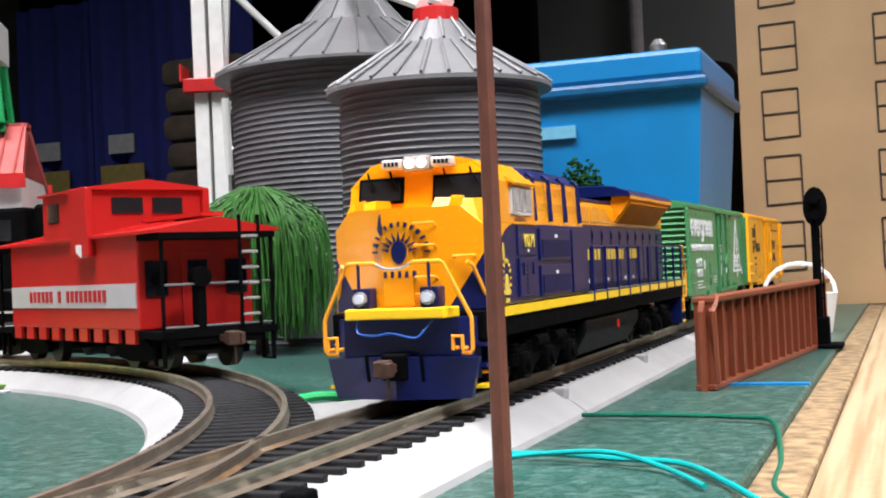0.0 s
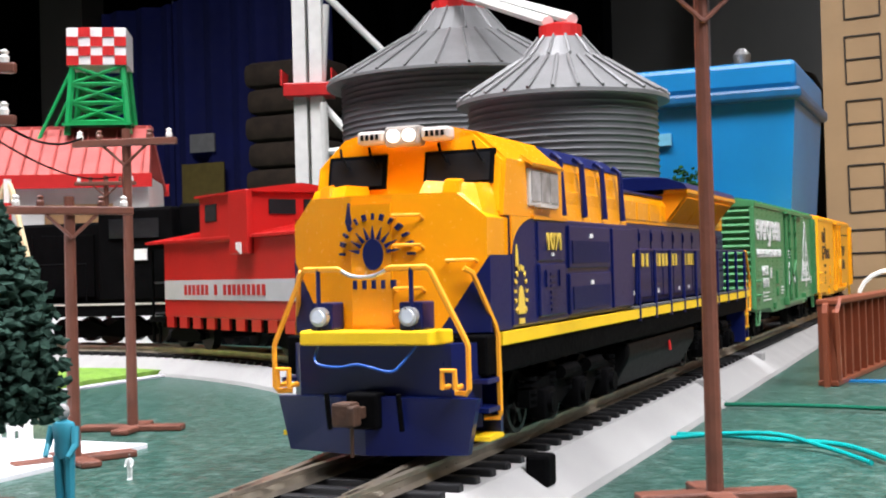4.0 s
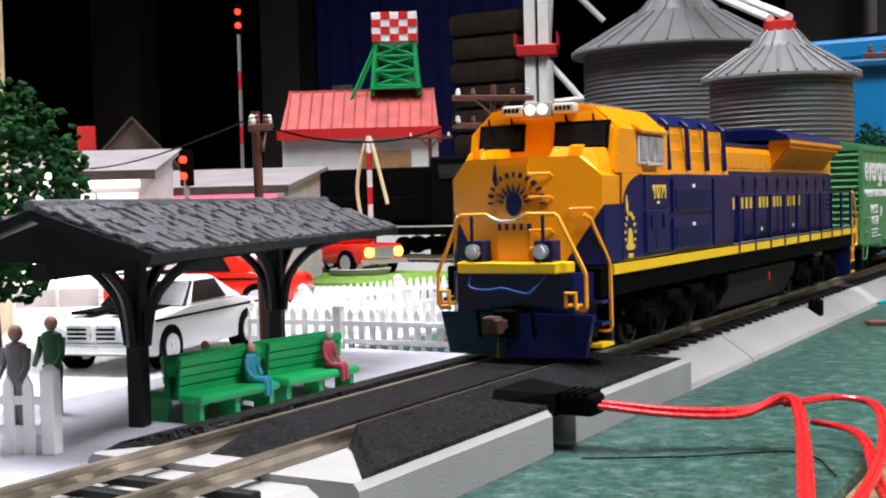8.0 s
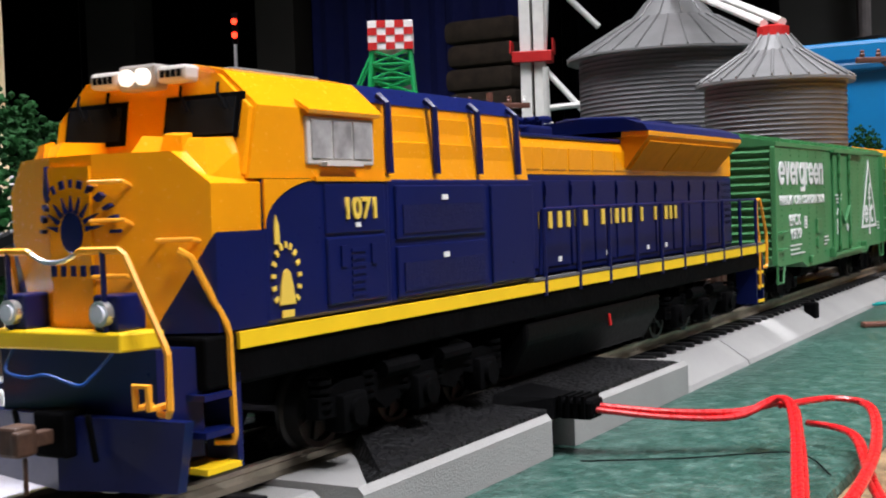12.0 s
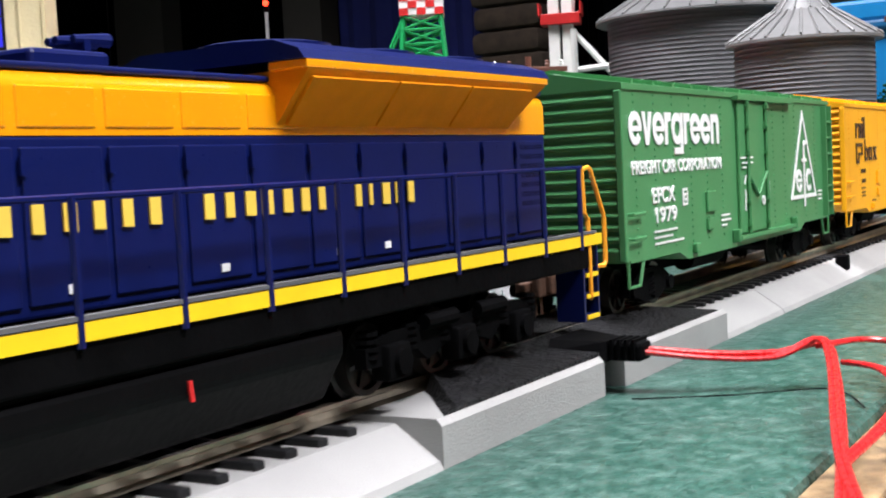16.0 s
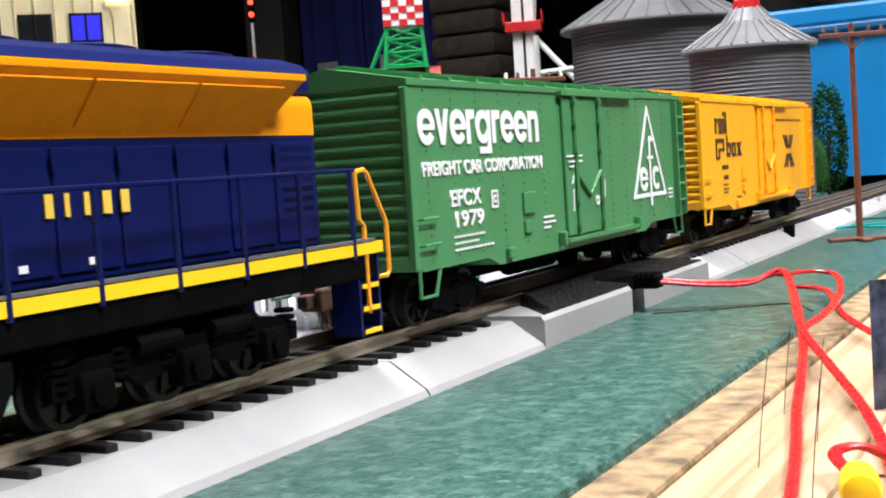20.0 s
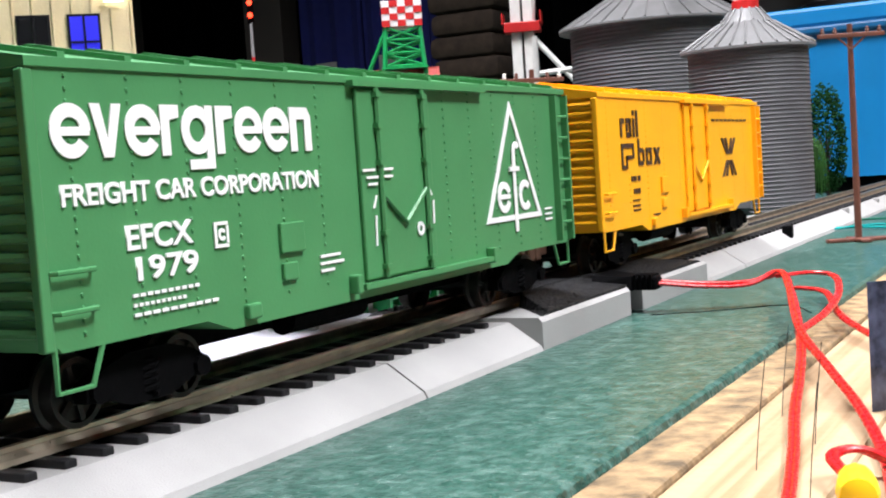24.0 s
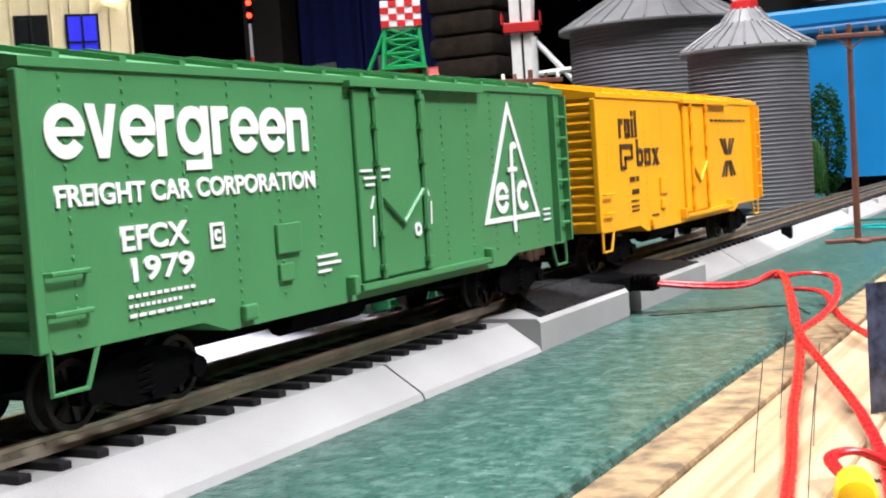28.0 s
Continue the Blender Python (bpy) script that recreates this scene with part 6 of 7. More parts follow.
# ---- the caboose on the branch ----
CA = 60.0
GREYBAND = material("pale_grey_band", (0.42, 0.41, 0.42), 0.5, 0, 0.06)
cx, cy = branch(CA)
cab_car = thing("caboose", "red caboose with a cupola standing on the branch track", "caboose", pose(cx, cy, -0.0017, 0, 0, CA) @ Matrix.Scale(1.18, 4))
L2, W2 = 0.045, 0.0165
part("body", nb(-W2, W2, -L2, L2, 0.0205, 0.0450, 0.0005), RED, cab_car)
bm = bmesh.new()
extrude(bm, [(-W2 - 0.0012, 0.0448), (W2 + 0.0012, 0.0448), (W2 + 0.0012, 0.0456), (0, 0.0486), (-W2 - 0.0012, 0.0456)], "y", -L2 - 0.0125, L2 + 0.0125)
roof = part("roof", bm, RED, cab_car)
for k in range(11):
    y = -L2 + 0.006 + k * 0.0085
    if -0.022 < y < 0.020:
        continue
    part("roof_rib", extrude(bmesh.new(), [(-W2, 0.0455), (0, 0.0486), (W2, 0.0455), (W2, 0.0461), (0, 0.0493), (-W2, 0.0461)], "y", y - 0.0006, y + 0.0006), RED, roof)
part("running_board", nb(-0.003, 0.003, -L2 - 0.010, -0.020, 0.0490, 0.0500), RED, roof)
part("cupola", nb(-W2 - 0.0003, W2 + 0.0003, -0.0175, 0.0165, 0.0440, 0.0585, 0.0005), RED, cab_car)
part("cupola_roof", extrude(bmesh.new(), [(-W2 - 0.0012, 0.0583), (W2 + 0.0012, 0.0583), (W2 + 0.0012, 0.0590), (0, 0.0612), (-W2 - 0.0012, 0.0590)], "y", -0.0190, 0.0180), RED, cab_car)
for s in (-1, 1):
    for y in (-0.0100, 0.0080):
        w = part("cupola_window", nb(min(s * W2, s * (W2 + 0.0006)), max(s * W2, s * (W2 + 0.0006)), y - 0.0040, y + 0.0040, 0.0505, 0.0560, 0.0002), WINDOW, cab_car)
    for x in (0.006,):
        part("cupola_window", nb(s * x - 0.0045, s * x + 0.0045, -0.0180, -0.0172, 0.0518, 0.0562), WINDOW, cab_car)
    part("white_band", nb(min(s * W2, s * (W2 + 0.0003)), max(s * W2, s * (W2 + 0.0003)), -L2 + 0.001, L2 - 0.001, 0.0262, 0.0325), GREYBAND, cab_car, "pale grey band with red bars")
    for k in range(18):
        if k == 9 or k == 11:
            continue
        y = -0.026 + k * 0.0031
        part("band_bar", nb(min(s * (W2 + 0.0003), s * (W2 + 0.0005)), max(s * (W2 + 0.0003), s * (W2 + 0.0005)), y, y + 0.0019, 0.0278, 0.0310), RED, cab_car)
    for k in range(9):
        y = -L2 + 0.003 + k * 0.0100
        part("sill_tab", nb(min(s * W2, s * (W2 - 0.001)), max(s * W2, s * (W2 - 0.001)), y, y + 0.0055, 0.0170, 0.0206), RED, cab_car)
    part("bay_panel", nb(min(s * W2, s * (W2 + 0.0022)), max(s * W2, s * (W2 + 0.0022)), -0.0190, -0.0075, 0.0400, 0.0590, 0.0004), RED, cab_car)
    bm = bmesh.new()
    for k in range(3):
        box(bm, min(s * (W2 + 0.0022), s * (W2 + 0.0024)), max(s * (W2 + 0.0022), s * (W2 + 0.0024)), -0.0155 + k * 0.0013, -0.0147 + k * 0.0013, 0.0400 + 0.0006 * k, 0.0435)
    part("bay_mark", bm, WHITE, cab_car)
part("underframe", nb(-0.0120, 0.0120, -L2 - 0.012, L2 + 0.012, 0.0165, 0.0207), BLACK, cab_car)
for s in (-1, 1):
    yb = s * L2
    ye = s * (L2 + 0.0125)
    part("end_platform", nb(-W2, W2, min(yb, ye), max(yb, ye), 0.0185, 0.0203), BLACK, cab_car)
    door = part("end_door", nb(-0.0045, 0.0045, min(yb, yb + s * 0.0006), max(yb, yb + s * 0.0006), 0.0210, 0.0400, 0.0002), RED, cab_car)
    part("door_window", nb(-0.0028, 0.0028, min(yb + s * 0.0005, yb + s * 0.0009), max(yb + s * 0.0005, yb + s * 0.0009), 0.0318, 0.0380), WINDOW, door)
    for x in (-0.0115, 0.0115):
        part("end_window", nb(x - 0.003, x + 0.003, min(yb, yb + s * 0.0006), max(yb, yb + s * 0.0006), 0.0290, 0.0380), WINDOW, cab_car)
    # black slab standing in for the shade below the roof overhang
    part("overhang_shade_slab", nb(-W2, W2, min(yb, ye), max(yb, ye), 0.0432, 0.0448), BLACK, cab_car)
    for x in (-0.0155, 0.0155):
        part("end_post", rod(bmesh.new(), (x, ye - s * 0.0008, 0.0200), (x, ye - s * 0.0008, 0.0440), 0.0005, 6), BLACK, cab_car)
        bm = bmesh.new()
        wire(bm, [(x, ye - s * 0.001, 0.0200), (x, ye - s * 0.001, 0.0115), (x, ye - s * 0.006, 0.0115), (x, ye - s * 0.006, 0.0200)], 0.0006)
        part("stirrup_step", bm, BLACK, cab_car)
    for z in (0.0212, 0.0318):
        part("end_rail", rod(bmesh.new(), (-0.0155, ye - s * 0.0008, z), (0.0155, ye - s * 0.0008, z), 0.0003, 6), GREYP_RAIL, cab_car)
    for x in (0.0060, 0.0115):
        part("ladder_rail", rod(bmesh.new(), (x, ye, 0.0205), (x, ye, 0.0490), 0.0005, 6), BLACK, cab_car)
    for k in range(6):
        part("ladder_rung", rod(bmesh.new(), (0.0060, ye, 0.0235 + k * 0.0040), (0.0115, ye, 0.0235 + k * 0.0040), 0.0004, 6), SILVER, cab_car)
    bm = rod(bmesh.new(), (-0.0050, ye - s * 0.0020, 0.0200), (-0.0050, ye - s * 0.0020, 0.0330), 0.0018, 10)
    rod(bm, (-0.0050, ye - s * 0.0030, 0.0335), (-0.0050, ye + s * 0.0002, 0.0335), 0.0026, 14)
    part("brake_stand", bm, BLACK, cab_car, "black brake wheel stand", True)
    coupler(cab_car, ye, s, 0.7)


def parked_truck(parent, y):
    for sx in (-1, 1):
        x = sx * 0.0125
        bm = bmesh.new()
        extrude(bm, [(y - 0.0115, 0.0150), (y - 0.004, 0.0185), (y + 0.004, 0.0185), (y + 0.0115, 0.0150), (y + 0.0115, 0.0132), (y + 0.004, 0.0122), (y - 0.004, 0.0122), (y - 0.0115, 0.0132)], "x", x - 0.001, x + 0.001)
        part("truck_sideframe", bm, BLACK, parent)
    for dy in (-0.0095, 0.0095):
        bm = bmesh.new()
        rod(bm, (-0.0115, y + dy, 0.0144), (0.0115, y + dy, 0.0144), 0.0012, 8)
        for sx in (-1, 1):
            rod(bm, (sx * 0.0072, y + dy, 0.0144), (sx * 0.0100, y + dy, 0.0144), 0.0047, 20)
        part("wheelset", bm, STEEL, parent)


parked_truck(cab_car, -0.036)
parked_truck(cab_car, 0.036)

# ---- the black locomotive further round the branch ----
BA = 98.0
bx, by = branch(BA)
nl = thing("black_locomotive", "black diesel locomotive with white stripes on the branch, lamps lit", "locomotive", pose(bx, by, -0.0017, 0, 0, BA) @ Matrix.Scale(1.18, 4))
part("frame", nb(-0.0172, 0.0172, -0.125, 0.125, 0.0200, 0.0250, 0.0004), BLACK, nl)
part("hood", nb(-0.0105, 0.0105, -0.075, 0.118, 0.0250, 0.0545, 0.0010), BLACK, nl)
part("cab", nb(-0.0168, 0.0168, -0.105, -0.075, 0.0250, 0.0590, 0.0012), BLACK, nl)
part("nose", nb(-0.0120, 0.0120, -0.122, -0.105, 0.0250, 0.0600, 0.0012), BLACK, nl)
for s in (-1, 1):
    part("walkway_stripe", nb(min(s * 0.0172, s * 0.0175), max(s * 0.0172, s * 0.0175), -0.118, 0.122, 0.0240, 0.0247), NUMBER_BOARD, nl, "thin white sill stripe")
    part("windshield", nb(s * 0.007 - 0.0045, s * 0.007 + 0.0045, -0.1056, -0.1045, 0.0495, 0.0555), WINDOW, nl)
    part("number_board", nb(s * 0.0075 - 0.003, s * 0.0075 + 0.003, -0.1228, -0.1215, 0.0500, 0.0530), WHITE, nl)
    part("headlight", rod(bmesh.new(), (s * 0.0018, -0.1232, 0.0565), (s * 0.0018, -0.1215, 0.0565), 0.0015, 12), LAMPYELLOW, nl, "lit yellow headlight")
    part("front_handrail", wire(bmesh.new(), [(s * 0.0150, -0.124, 0.0150), (s * 0.0160, -0.124, 0.0260), (s * 0.0160, -0.122, 0.0380), (s * 0.0130, -0.120, 0.0400)], 0.0006), YELLOW, nl, "yellow wire handrail")
    part("cab_window", nb(min(s * 0.0167, s * 0.0173), max(s * 0.0167, s * 0.0173), -0.1000, -0.0800, 0.0480, 0.0550), WINDOW, nl)
    part("side_number", nb(min(s * 0.0167, s * 0.0173), max(s * 0.0167, s * 0.0173), -0.0950, -0.0900, 0.0400, 0.0440), WHITE, nl)
    for k in range(7):
        part("hood_door", nb(min(s * 0.0105, s * 0.0110), max(s * 0.0105, s * 0.0110), -0.070 + k * 0.026, -0.048 + k * 0.026, 0.0270, 0.0500, 0.0002), BLACK, nl)
    part("grille", nb(min(s * 0.0106, s * 0.0114), max(s * 0.0106, s * 0.0114), 0.030, 0.062, 0.0430, 0.0510), TANK, nl)
    part("tank", nb(min(s * 0.004, s * 0.0155), max(s * 0.004, s * 0.0155), -0.030, 0.040, 0.0125, 0.0200, 0.001), BLACK, nl)
for k in range(5):
    part("nose_stripe", nb(-0.0105, 0.0105, -0.1228, -0.1218, 0.0310 + k * 0.0030, 0.0326 + k * 0.0030), WHITE, nl, "white nose stripe")
part("pilot", nb(-0.0165, 0.0165, -0.1280, -0.1240, 0.0118, 0.0235, 0.0006), BLACK, nl)
part("pilot_step", nb(-0.0150, 0.0150, -0.1300, -0.1275, 0.0125, 0.0135), YELLOW, nl)
for y in (-0.085, -0.066, 0.066, 0.085):
    parked_truck(nl, y)
for s in (-1, 1):
    for k in range(9):
        part("stanchion", rod(bmesh.new(), (s * 0.0168, -0.07 + k * 0.023, 0.0250), (s * 0.0168, -0.07 + k * 0.023, 0.0390), 0.0004, 5), BLACK, nl)
    part("handrail", rod(bmesh.new(), (s * 0.0168, -0.07, 0.0390), (s * 0.0168, 0.114, 0.0390), 0.0004, 5), BLACK, nl)
red_hull = thing("red_hopper", "red hopper body standing behind the caboose", "hopper", pose(-0.294, 0.650, 0, 0, 0, 70))
part("body", nb(-0.016, 0.016, -0.045, 0.045, 0.020, 0.0580, 0.003), RED, red_hull)
part("hatch", nb(-0.006, 0.006, -0.03, 0.03, 0.0579, 0.0600, 0.001), RED, red_hull)
part("underframe", nb(-0.012, 0.012, -0.046, 0.046, 0.0, 0.0201), BLACK, red_hull)


# ---- the platform, shelter and street to the left ----
structure("plaza", nb(-0.75, -0.088, 0.010, 0.300, 0.0, 0.0010), PLAZA, "white card street surface lit brightly", "pavement")
bm = bmesh.new()
extrude(bm, [(-0.0245, -0.06), (-0.0245, 0.150), (-0.082, 0.150), (-0.094, 0.105), (-0.090, 0.055), (-0.105, -0.06)], "z", 0.0, 0.0022)
structure("platform", bm, PLATFORM, "grey card station platform beside the rails", "pavement")
structure("road", nb(-0.75, -0.20, 0.3005, 0.60, 0.0, 0.0006), PLATFORM, "grey card road", "road")

sh = thing("platform_shelter", "grey shingled platform shelter on curved black posts", "shelter", pose(-0.0625, 0.0740, 0.0022, 0, 0, 17))
HLEN, HWID, ZE, ZR = 0.072, 0.0205, 0.0330, 0.0402
for s in (-1, 1):
    bm = bmesh.new()
    hexa(bm, [(0, -HLEN, ZR), (0, HLEN, ZR), (s * HWID, HLEN, ZE), (s * HWID, -HLEN, ZE)], [(0, -HLEN, ZR - 0.0016), (0, HLEN, ZR - 0.0016), (s * (HWID - 0.0006), HLEN, ZE - 0.0016), (s * (HWID - 0.0006), -HLEN, ZE - 0.0016)])
    deck = part("roof_slope", bm, POST, sh)
    rng = random.Random(20 + s)
    sm = []
    for q in range(4):
        b2 = nb(-0.0016, 0.0016, -0.0012 - 0.0003 * q, 0.0012 + 0.0002 * q, 0.0, 0.0004 + 0.0002 * q)
        me = bpy.data.meshes.new("shingle")
        b2.to_mesh(me)
        b2.free()
        me.materials.append(SHINGLE)
        sm.append(me)
    slope = math.degrees(math.atan2(ZR - ZE, HWID))
    for r_ in range(8):
        for k in range(37):
            ob = new("shingle", sm[rng.randrange(4)])
            ob.parent = deck
            f = (r_ + 0.5) / 8
            ob.matrix_basis = pose(s * HWID * f, -HLEN + 0.0024 + (k + 0.5 * (r_ % 2)) * (2 * HLEN - 0.006) / 37, ZR - (ZR - ZE) * f + 0.0002, rng.uniform(-5, 5), s * (slope + rng.uniform(2, 7)), rng.uniform(-5, 5))
# black gable triangles, added to give the dark shade under the roof
for s in (-1, 1):
    part("gable_shade_board", extrude(bmesh.new(), [(-HWID + 0.0016, ZE - 0.0012), (HWID - 0.0016, ZE - 0.0012), (0, ZR - 0.0022)], "y", s * (HLEN - 0.004), s * (HLEN - 0.0028)), POST, sh)
part("ridge_cap", rod(bmesh.new(), (0, -HLEN, ZR + 0.0005), (0, HLEN, ZR + 0.0005), 0.0011, 8), SHINGLE, sh)
part("ridge_beam", nb(-0.0012, 0.0012, -HLEN + 0.002, HLEN - 0.002, ZE - 0.004, ZE - 0.0015), POST, sh)
for y in (-0.038, 0.033):
    part("post", nb(-0.0016, 0.0016, y - 0.0016, y + 0.0016, 0.0, ZE + 0.004, 0.0003), POST, sh)
    for s in (-1, 1):
        part("curved_brace", wire(bmesh.new(), curve([(0, y + s * 0.0018, 0.0150), (0, y + s * 0.0040, 0.0240), (0, y + s * 0.0120, 0.0300), (0, y + s * 0.0200, 0.0312)], 5), 0.0011, 6), POST, sh)
        part("curved_brace", wire(bmesh.new(), curve([(s * 0.0018, y, 0.0150), (s * 0.0035, y, 0.0230), (s * 0.0090, y, 0.0290), (s * 0.0165, y, 0.0320)], 5), 0.0010, 6), POST, sh)
        part("tie_beam", nb(min(0, s * 0.018), max(0, s * 0.018), y - 0.0010, y + 0.0010, 0.0325, 0.0345), POST, sh)


def bench(x, y, turn, label):
    b = thing("bench", label, "bench", pose(x, y, 0.0022, 0, 0, turn), group="green benches under the shelter")
    for s in (-1, 1):
        def leaning(z0, z1, out):
            xa, xb = 0.0006 + 0.14 * (z0 - 0.005), 0.0006 + 0.14 * (z1 - 0.005)
            lo = [(s * xa, -0.0108, z0), (s * xa, 0.0108, z0), (s * xb, 0.0108, z1), (s * xb, -0.0108, z1)]
            return hexa(bmesh.new(), lo, [(px + s * out, py, pz) for px, py, pz in lo])
        back = part("backrest", leaning(0.0050, 0.0124, 0.0008), KELLY, b)
        for k in range(4):
            part("back_slat", leaning(0.0055 + k * 0.0017, 0.0069 + k * 0.0017, 0.0012), KELLY, back)
        part("seat", nb(min(s * 0.0012, s * 0.0078), max(s * 0.0012, s * 0.0078), -0.0108, 0.0108, 0.0038, 0.0056, 0.0008), KELLY, b)
        for yy in (-0.0095, 0.0, 0.0095):
            part("leg", nb(min(s * 0.0020, s * 0.0064), max(s * 0.0020, s * 0.0064), yy - 0.0006, yy + 0.0006, 0.0, 0.0040), KELLY, b)
    return b


bench(-0.0470, 0.0530, -4, "green plastic double bench under the shelter")
bench(-0.0450, 0.0775, -7, "green plastic double bench under the shelter")


def figurine(x, y, z, h, turn, mat, mat2, label, sitting=False):
    """A tiny painted figure, kept as one plain rounded shape."""
    bm = bmesh.new()
    k = h / 1.75 if not sitting else h / 1.30
    hip = 0.80 * k if not sitting else 0.10 * k
    for sx in (-1, 1):
        if sitting:
            box(bm, sx * 0.10 * k - 0.075 * k, sx * 0.10 * k + 0.075 * k, -0.50 * k, 0.10 * k, 0, 0.16 * k, 0.05 * k)
            box(bm, sx * 0.10 * k - 0.06 * k, sx * 0.10 * k + 0.06 * k, -0.56 * k, -0.42 * k, -0.32 * k, 0.10 * k, 0.04 * k)
        else:
            rod(bm, (sx * 0.10 * k, 0, 0), (sx * 0.11 * k, 0, hip + 0.05 * k), 0.075 * k, 8, 0.105 * k)
            box(bm, sx * 0.10 * k - 0.06 * k, sx * 0.10 * k + 0.06 * k, -0.20 * k, 0.07 * k, 0, 0.08 * k, 0.02 * k)
        rod(bm, (sx * 0.24 * k, 0, hip + 0.55 * k), (sx * 0.29 * k, -0.06 * k, hip + 0.22 * k), 0.075 * k, 8, 0.06 * k)
        rod(bm, (sx * 0.29 * k, -0.06 * k, hip + 0.24 * k), (sx * 0.24 * k, -0.20 * k, hip + 0.05 * k), 0.06 * k, 8, 0.045 * k)
    n0 = len(bm.verts)
    lathe(bm, [(0.17 * k, hip), (0.20 * k, hip + 0.12 * k), (0.19 * k, hip + 0.32 * k), (0.24 * k, hip + 0.52 * k), (0.20 * k, hip + 0.62 * k), (0.07 * k, hip + 0.66 * k)], 12)
    bm.verts.ensure_lookup_table()
    for v in bm.verts[n0:]:
        v.co.y *= 0.62
    bmesh.ops.create_icosphere(bm, subdivisions=2, radius=0.125 * k, matrix=Matrix.Translation((0, -0.01 * k, hip + 0.80 * k)) @ Matrix.Diagonal((0.9, 1, 1.15, 1)))
    ob = link("figurine", bm, mat, smooth=True)
    ob.matrix_basis = pose(x, y, z, 0, 0, turn)
    ob.data.materials.append(mat2)
    for p in ob.data.polygons:
        if p.center.z > hip + 0.665 * k:
            p.material_index = 1
    return tagged(ob, label, "figurine", "tiny painted figures")


SKIN = material("painted_tan", (0.42, 0.25, 0.16), 0.6)
GREYP, TEALP, WINE, DKGREEN = material("painted_grey", (0.25, 0.24, 0.24), 0.7), material("painted_teal", (0.02, 0.22, 0.3), 0.6), material("painted_wine", (0.3, 0.04, 0.06), 0.6), material("painted_dark_green", (0.01, 0.08, 0.03), 0.6)
figurine(-0.0425, 0.0590, 0.0078, 0.0098, 100, TEALP, SKIN, "tiny seated figure in teal on a bench", True)
figurine(-0.0400, 0.0815, 0.0078, 0.0098, 95, WINE, GREYP, "tiny seated figure in wine red on a bench", True)
figurine(-0.0530, 0.0580, 0.0078, 0.0098, 280, GREYP, SKIN, "tiny seated figure in grey behind the bench", True)
figurine(-0.0700, 0.0260, 0.0022, 0.0195, 0, GREYP, SKIN, "tiny standing figure in grey on the platform")
figurine(-0.0785, 0.0420, 0.0022, 0.0195, 0, DKGREEN, SKIN, "tiny standing figure in dark green on the platform")
figurine(-0.0600, 0.2400, 0.0, 0.0175, 0, TEALP, GREYP, "tiny standing figure in teal beside the fir tree")
figurine(-0.0650, 0.2640, 0.0, 0.0050, 0, WHITE, INK, "tiny white and blue figure lying on the board")


def picket_fence(pts, label, h=0.0130, step=0.0036, z0=0.0):
    fence = thing("picket_fence", label, "fence", group="white picket fences")
    for a, b in zip(pts, pts[1:]):
        a, b = Vector((*a, z0)), Vector((*b, z0))
        d = b - a
        n = max(1, round(d.length / step))
        ang = math.degrees(math.atan2(d.y, d.x))
        for z in (h * 0.30, h * 0.68):
            bm = nb(0, d.length, -0.0004, 0.0004, z - 0.0007, z + 0.0007)
            part("rail", bm, FENCE, fence).matrix_basis = pose(*a, 0, 0, ang)
        me = bpy.data.meshes.get("picket") or picket_mesh(h)
        for k in range(1, n):
            p = a + d * (k / n)
            ob = new("picket", me)
            ob.parent = fence
            ob.matrix_basis = pose(p.x, p.y, p.z, 0, 0, ang)
        for q in (a, b):
            bm = nb(-0.0013, 0.0013, -0.0013, 0.0013, 0, h * 1.02, 0.0003)
            lathe(bm, [(0.0017, h * 1.02), (0.0017, h * 1.06), (0.0004, h * 1.14)], 8)
            part("fence_post", bm, FENCE, fence).matrix_basis = pose(q.x, q.y, q.z, 0, 0, ang)
    return fence


def picket_mesh(h):
    bm = bmesh.new()
    extrude(bm, [(-0.0009, 0.0), (0.0009, 0.0), (0.0009, h * 0.88), (0.0, h), (-0.0009, h * 0.88)], "y", 0.0004, 0.0010)
    me = bpy.data.meshes.new("picket")
    bm.to_mesh(me)
    bm.free()
    me.materials.append(FENCE)
    return me


picket_fence([(-0.0470, 0.0130), (-0.0720, 0.0060), (-0.0980, -0.0010)], "white plastic picket fence on the platform's end", z0=0.0022)
picket_fence([(-0.1200, 0.1480), (-0.0860, 0.1510), (-0.0480, 0.1535)], "white plastic picket fence across the platform's end")
picket_fence([(-0.1180, 0.1520), (-0.1000, 0.2100), (-0.0930, 0.2320)], "white plastic picket fence along the street")
picket_fence([(-0.1420, 0.2100), (-0.1350, 0.2600), (-0.1230, 0.3000)], "white plastic picket fence behind the telegraph pole")


def wheel(parent, x, y, r, w=0.004):
    t = part("wheel", rod(bmesh.new(), (x - w / 2, y, r), (x + w / 2, y, r), r, 20), BLACK, parent)
    part("hubcap", rod(bmesh.new(), (x - w / 2 - 0.0003, y, r), (x + w / 2 + 0.0003, y, r), r * 0.6, 14), SILVER, t)


CARGLASS = material("dark_car_glass", (0.008, 0.008, 0.009), 0.08, 0, 0.1, 200, 0, 900, 0.4)


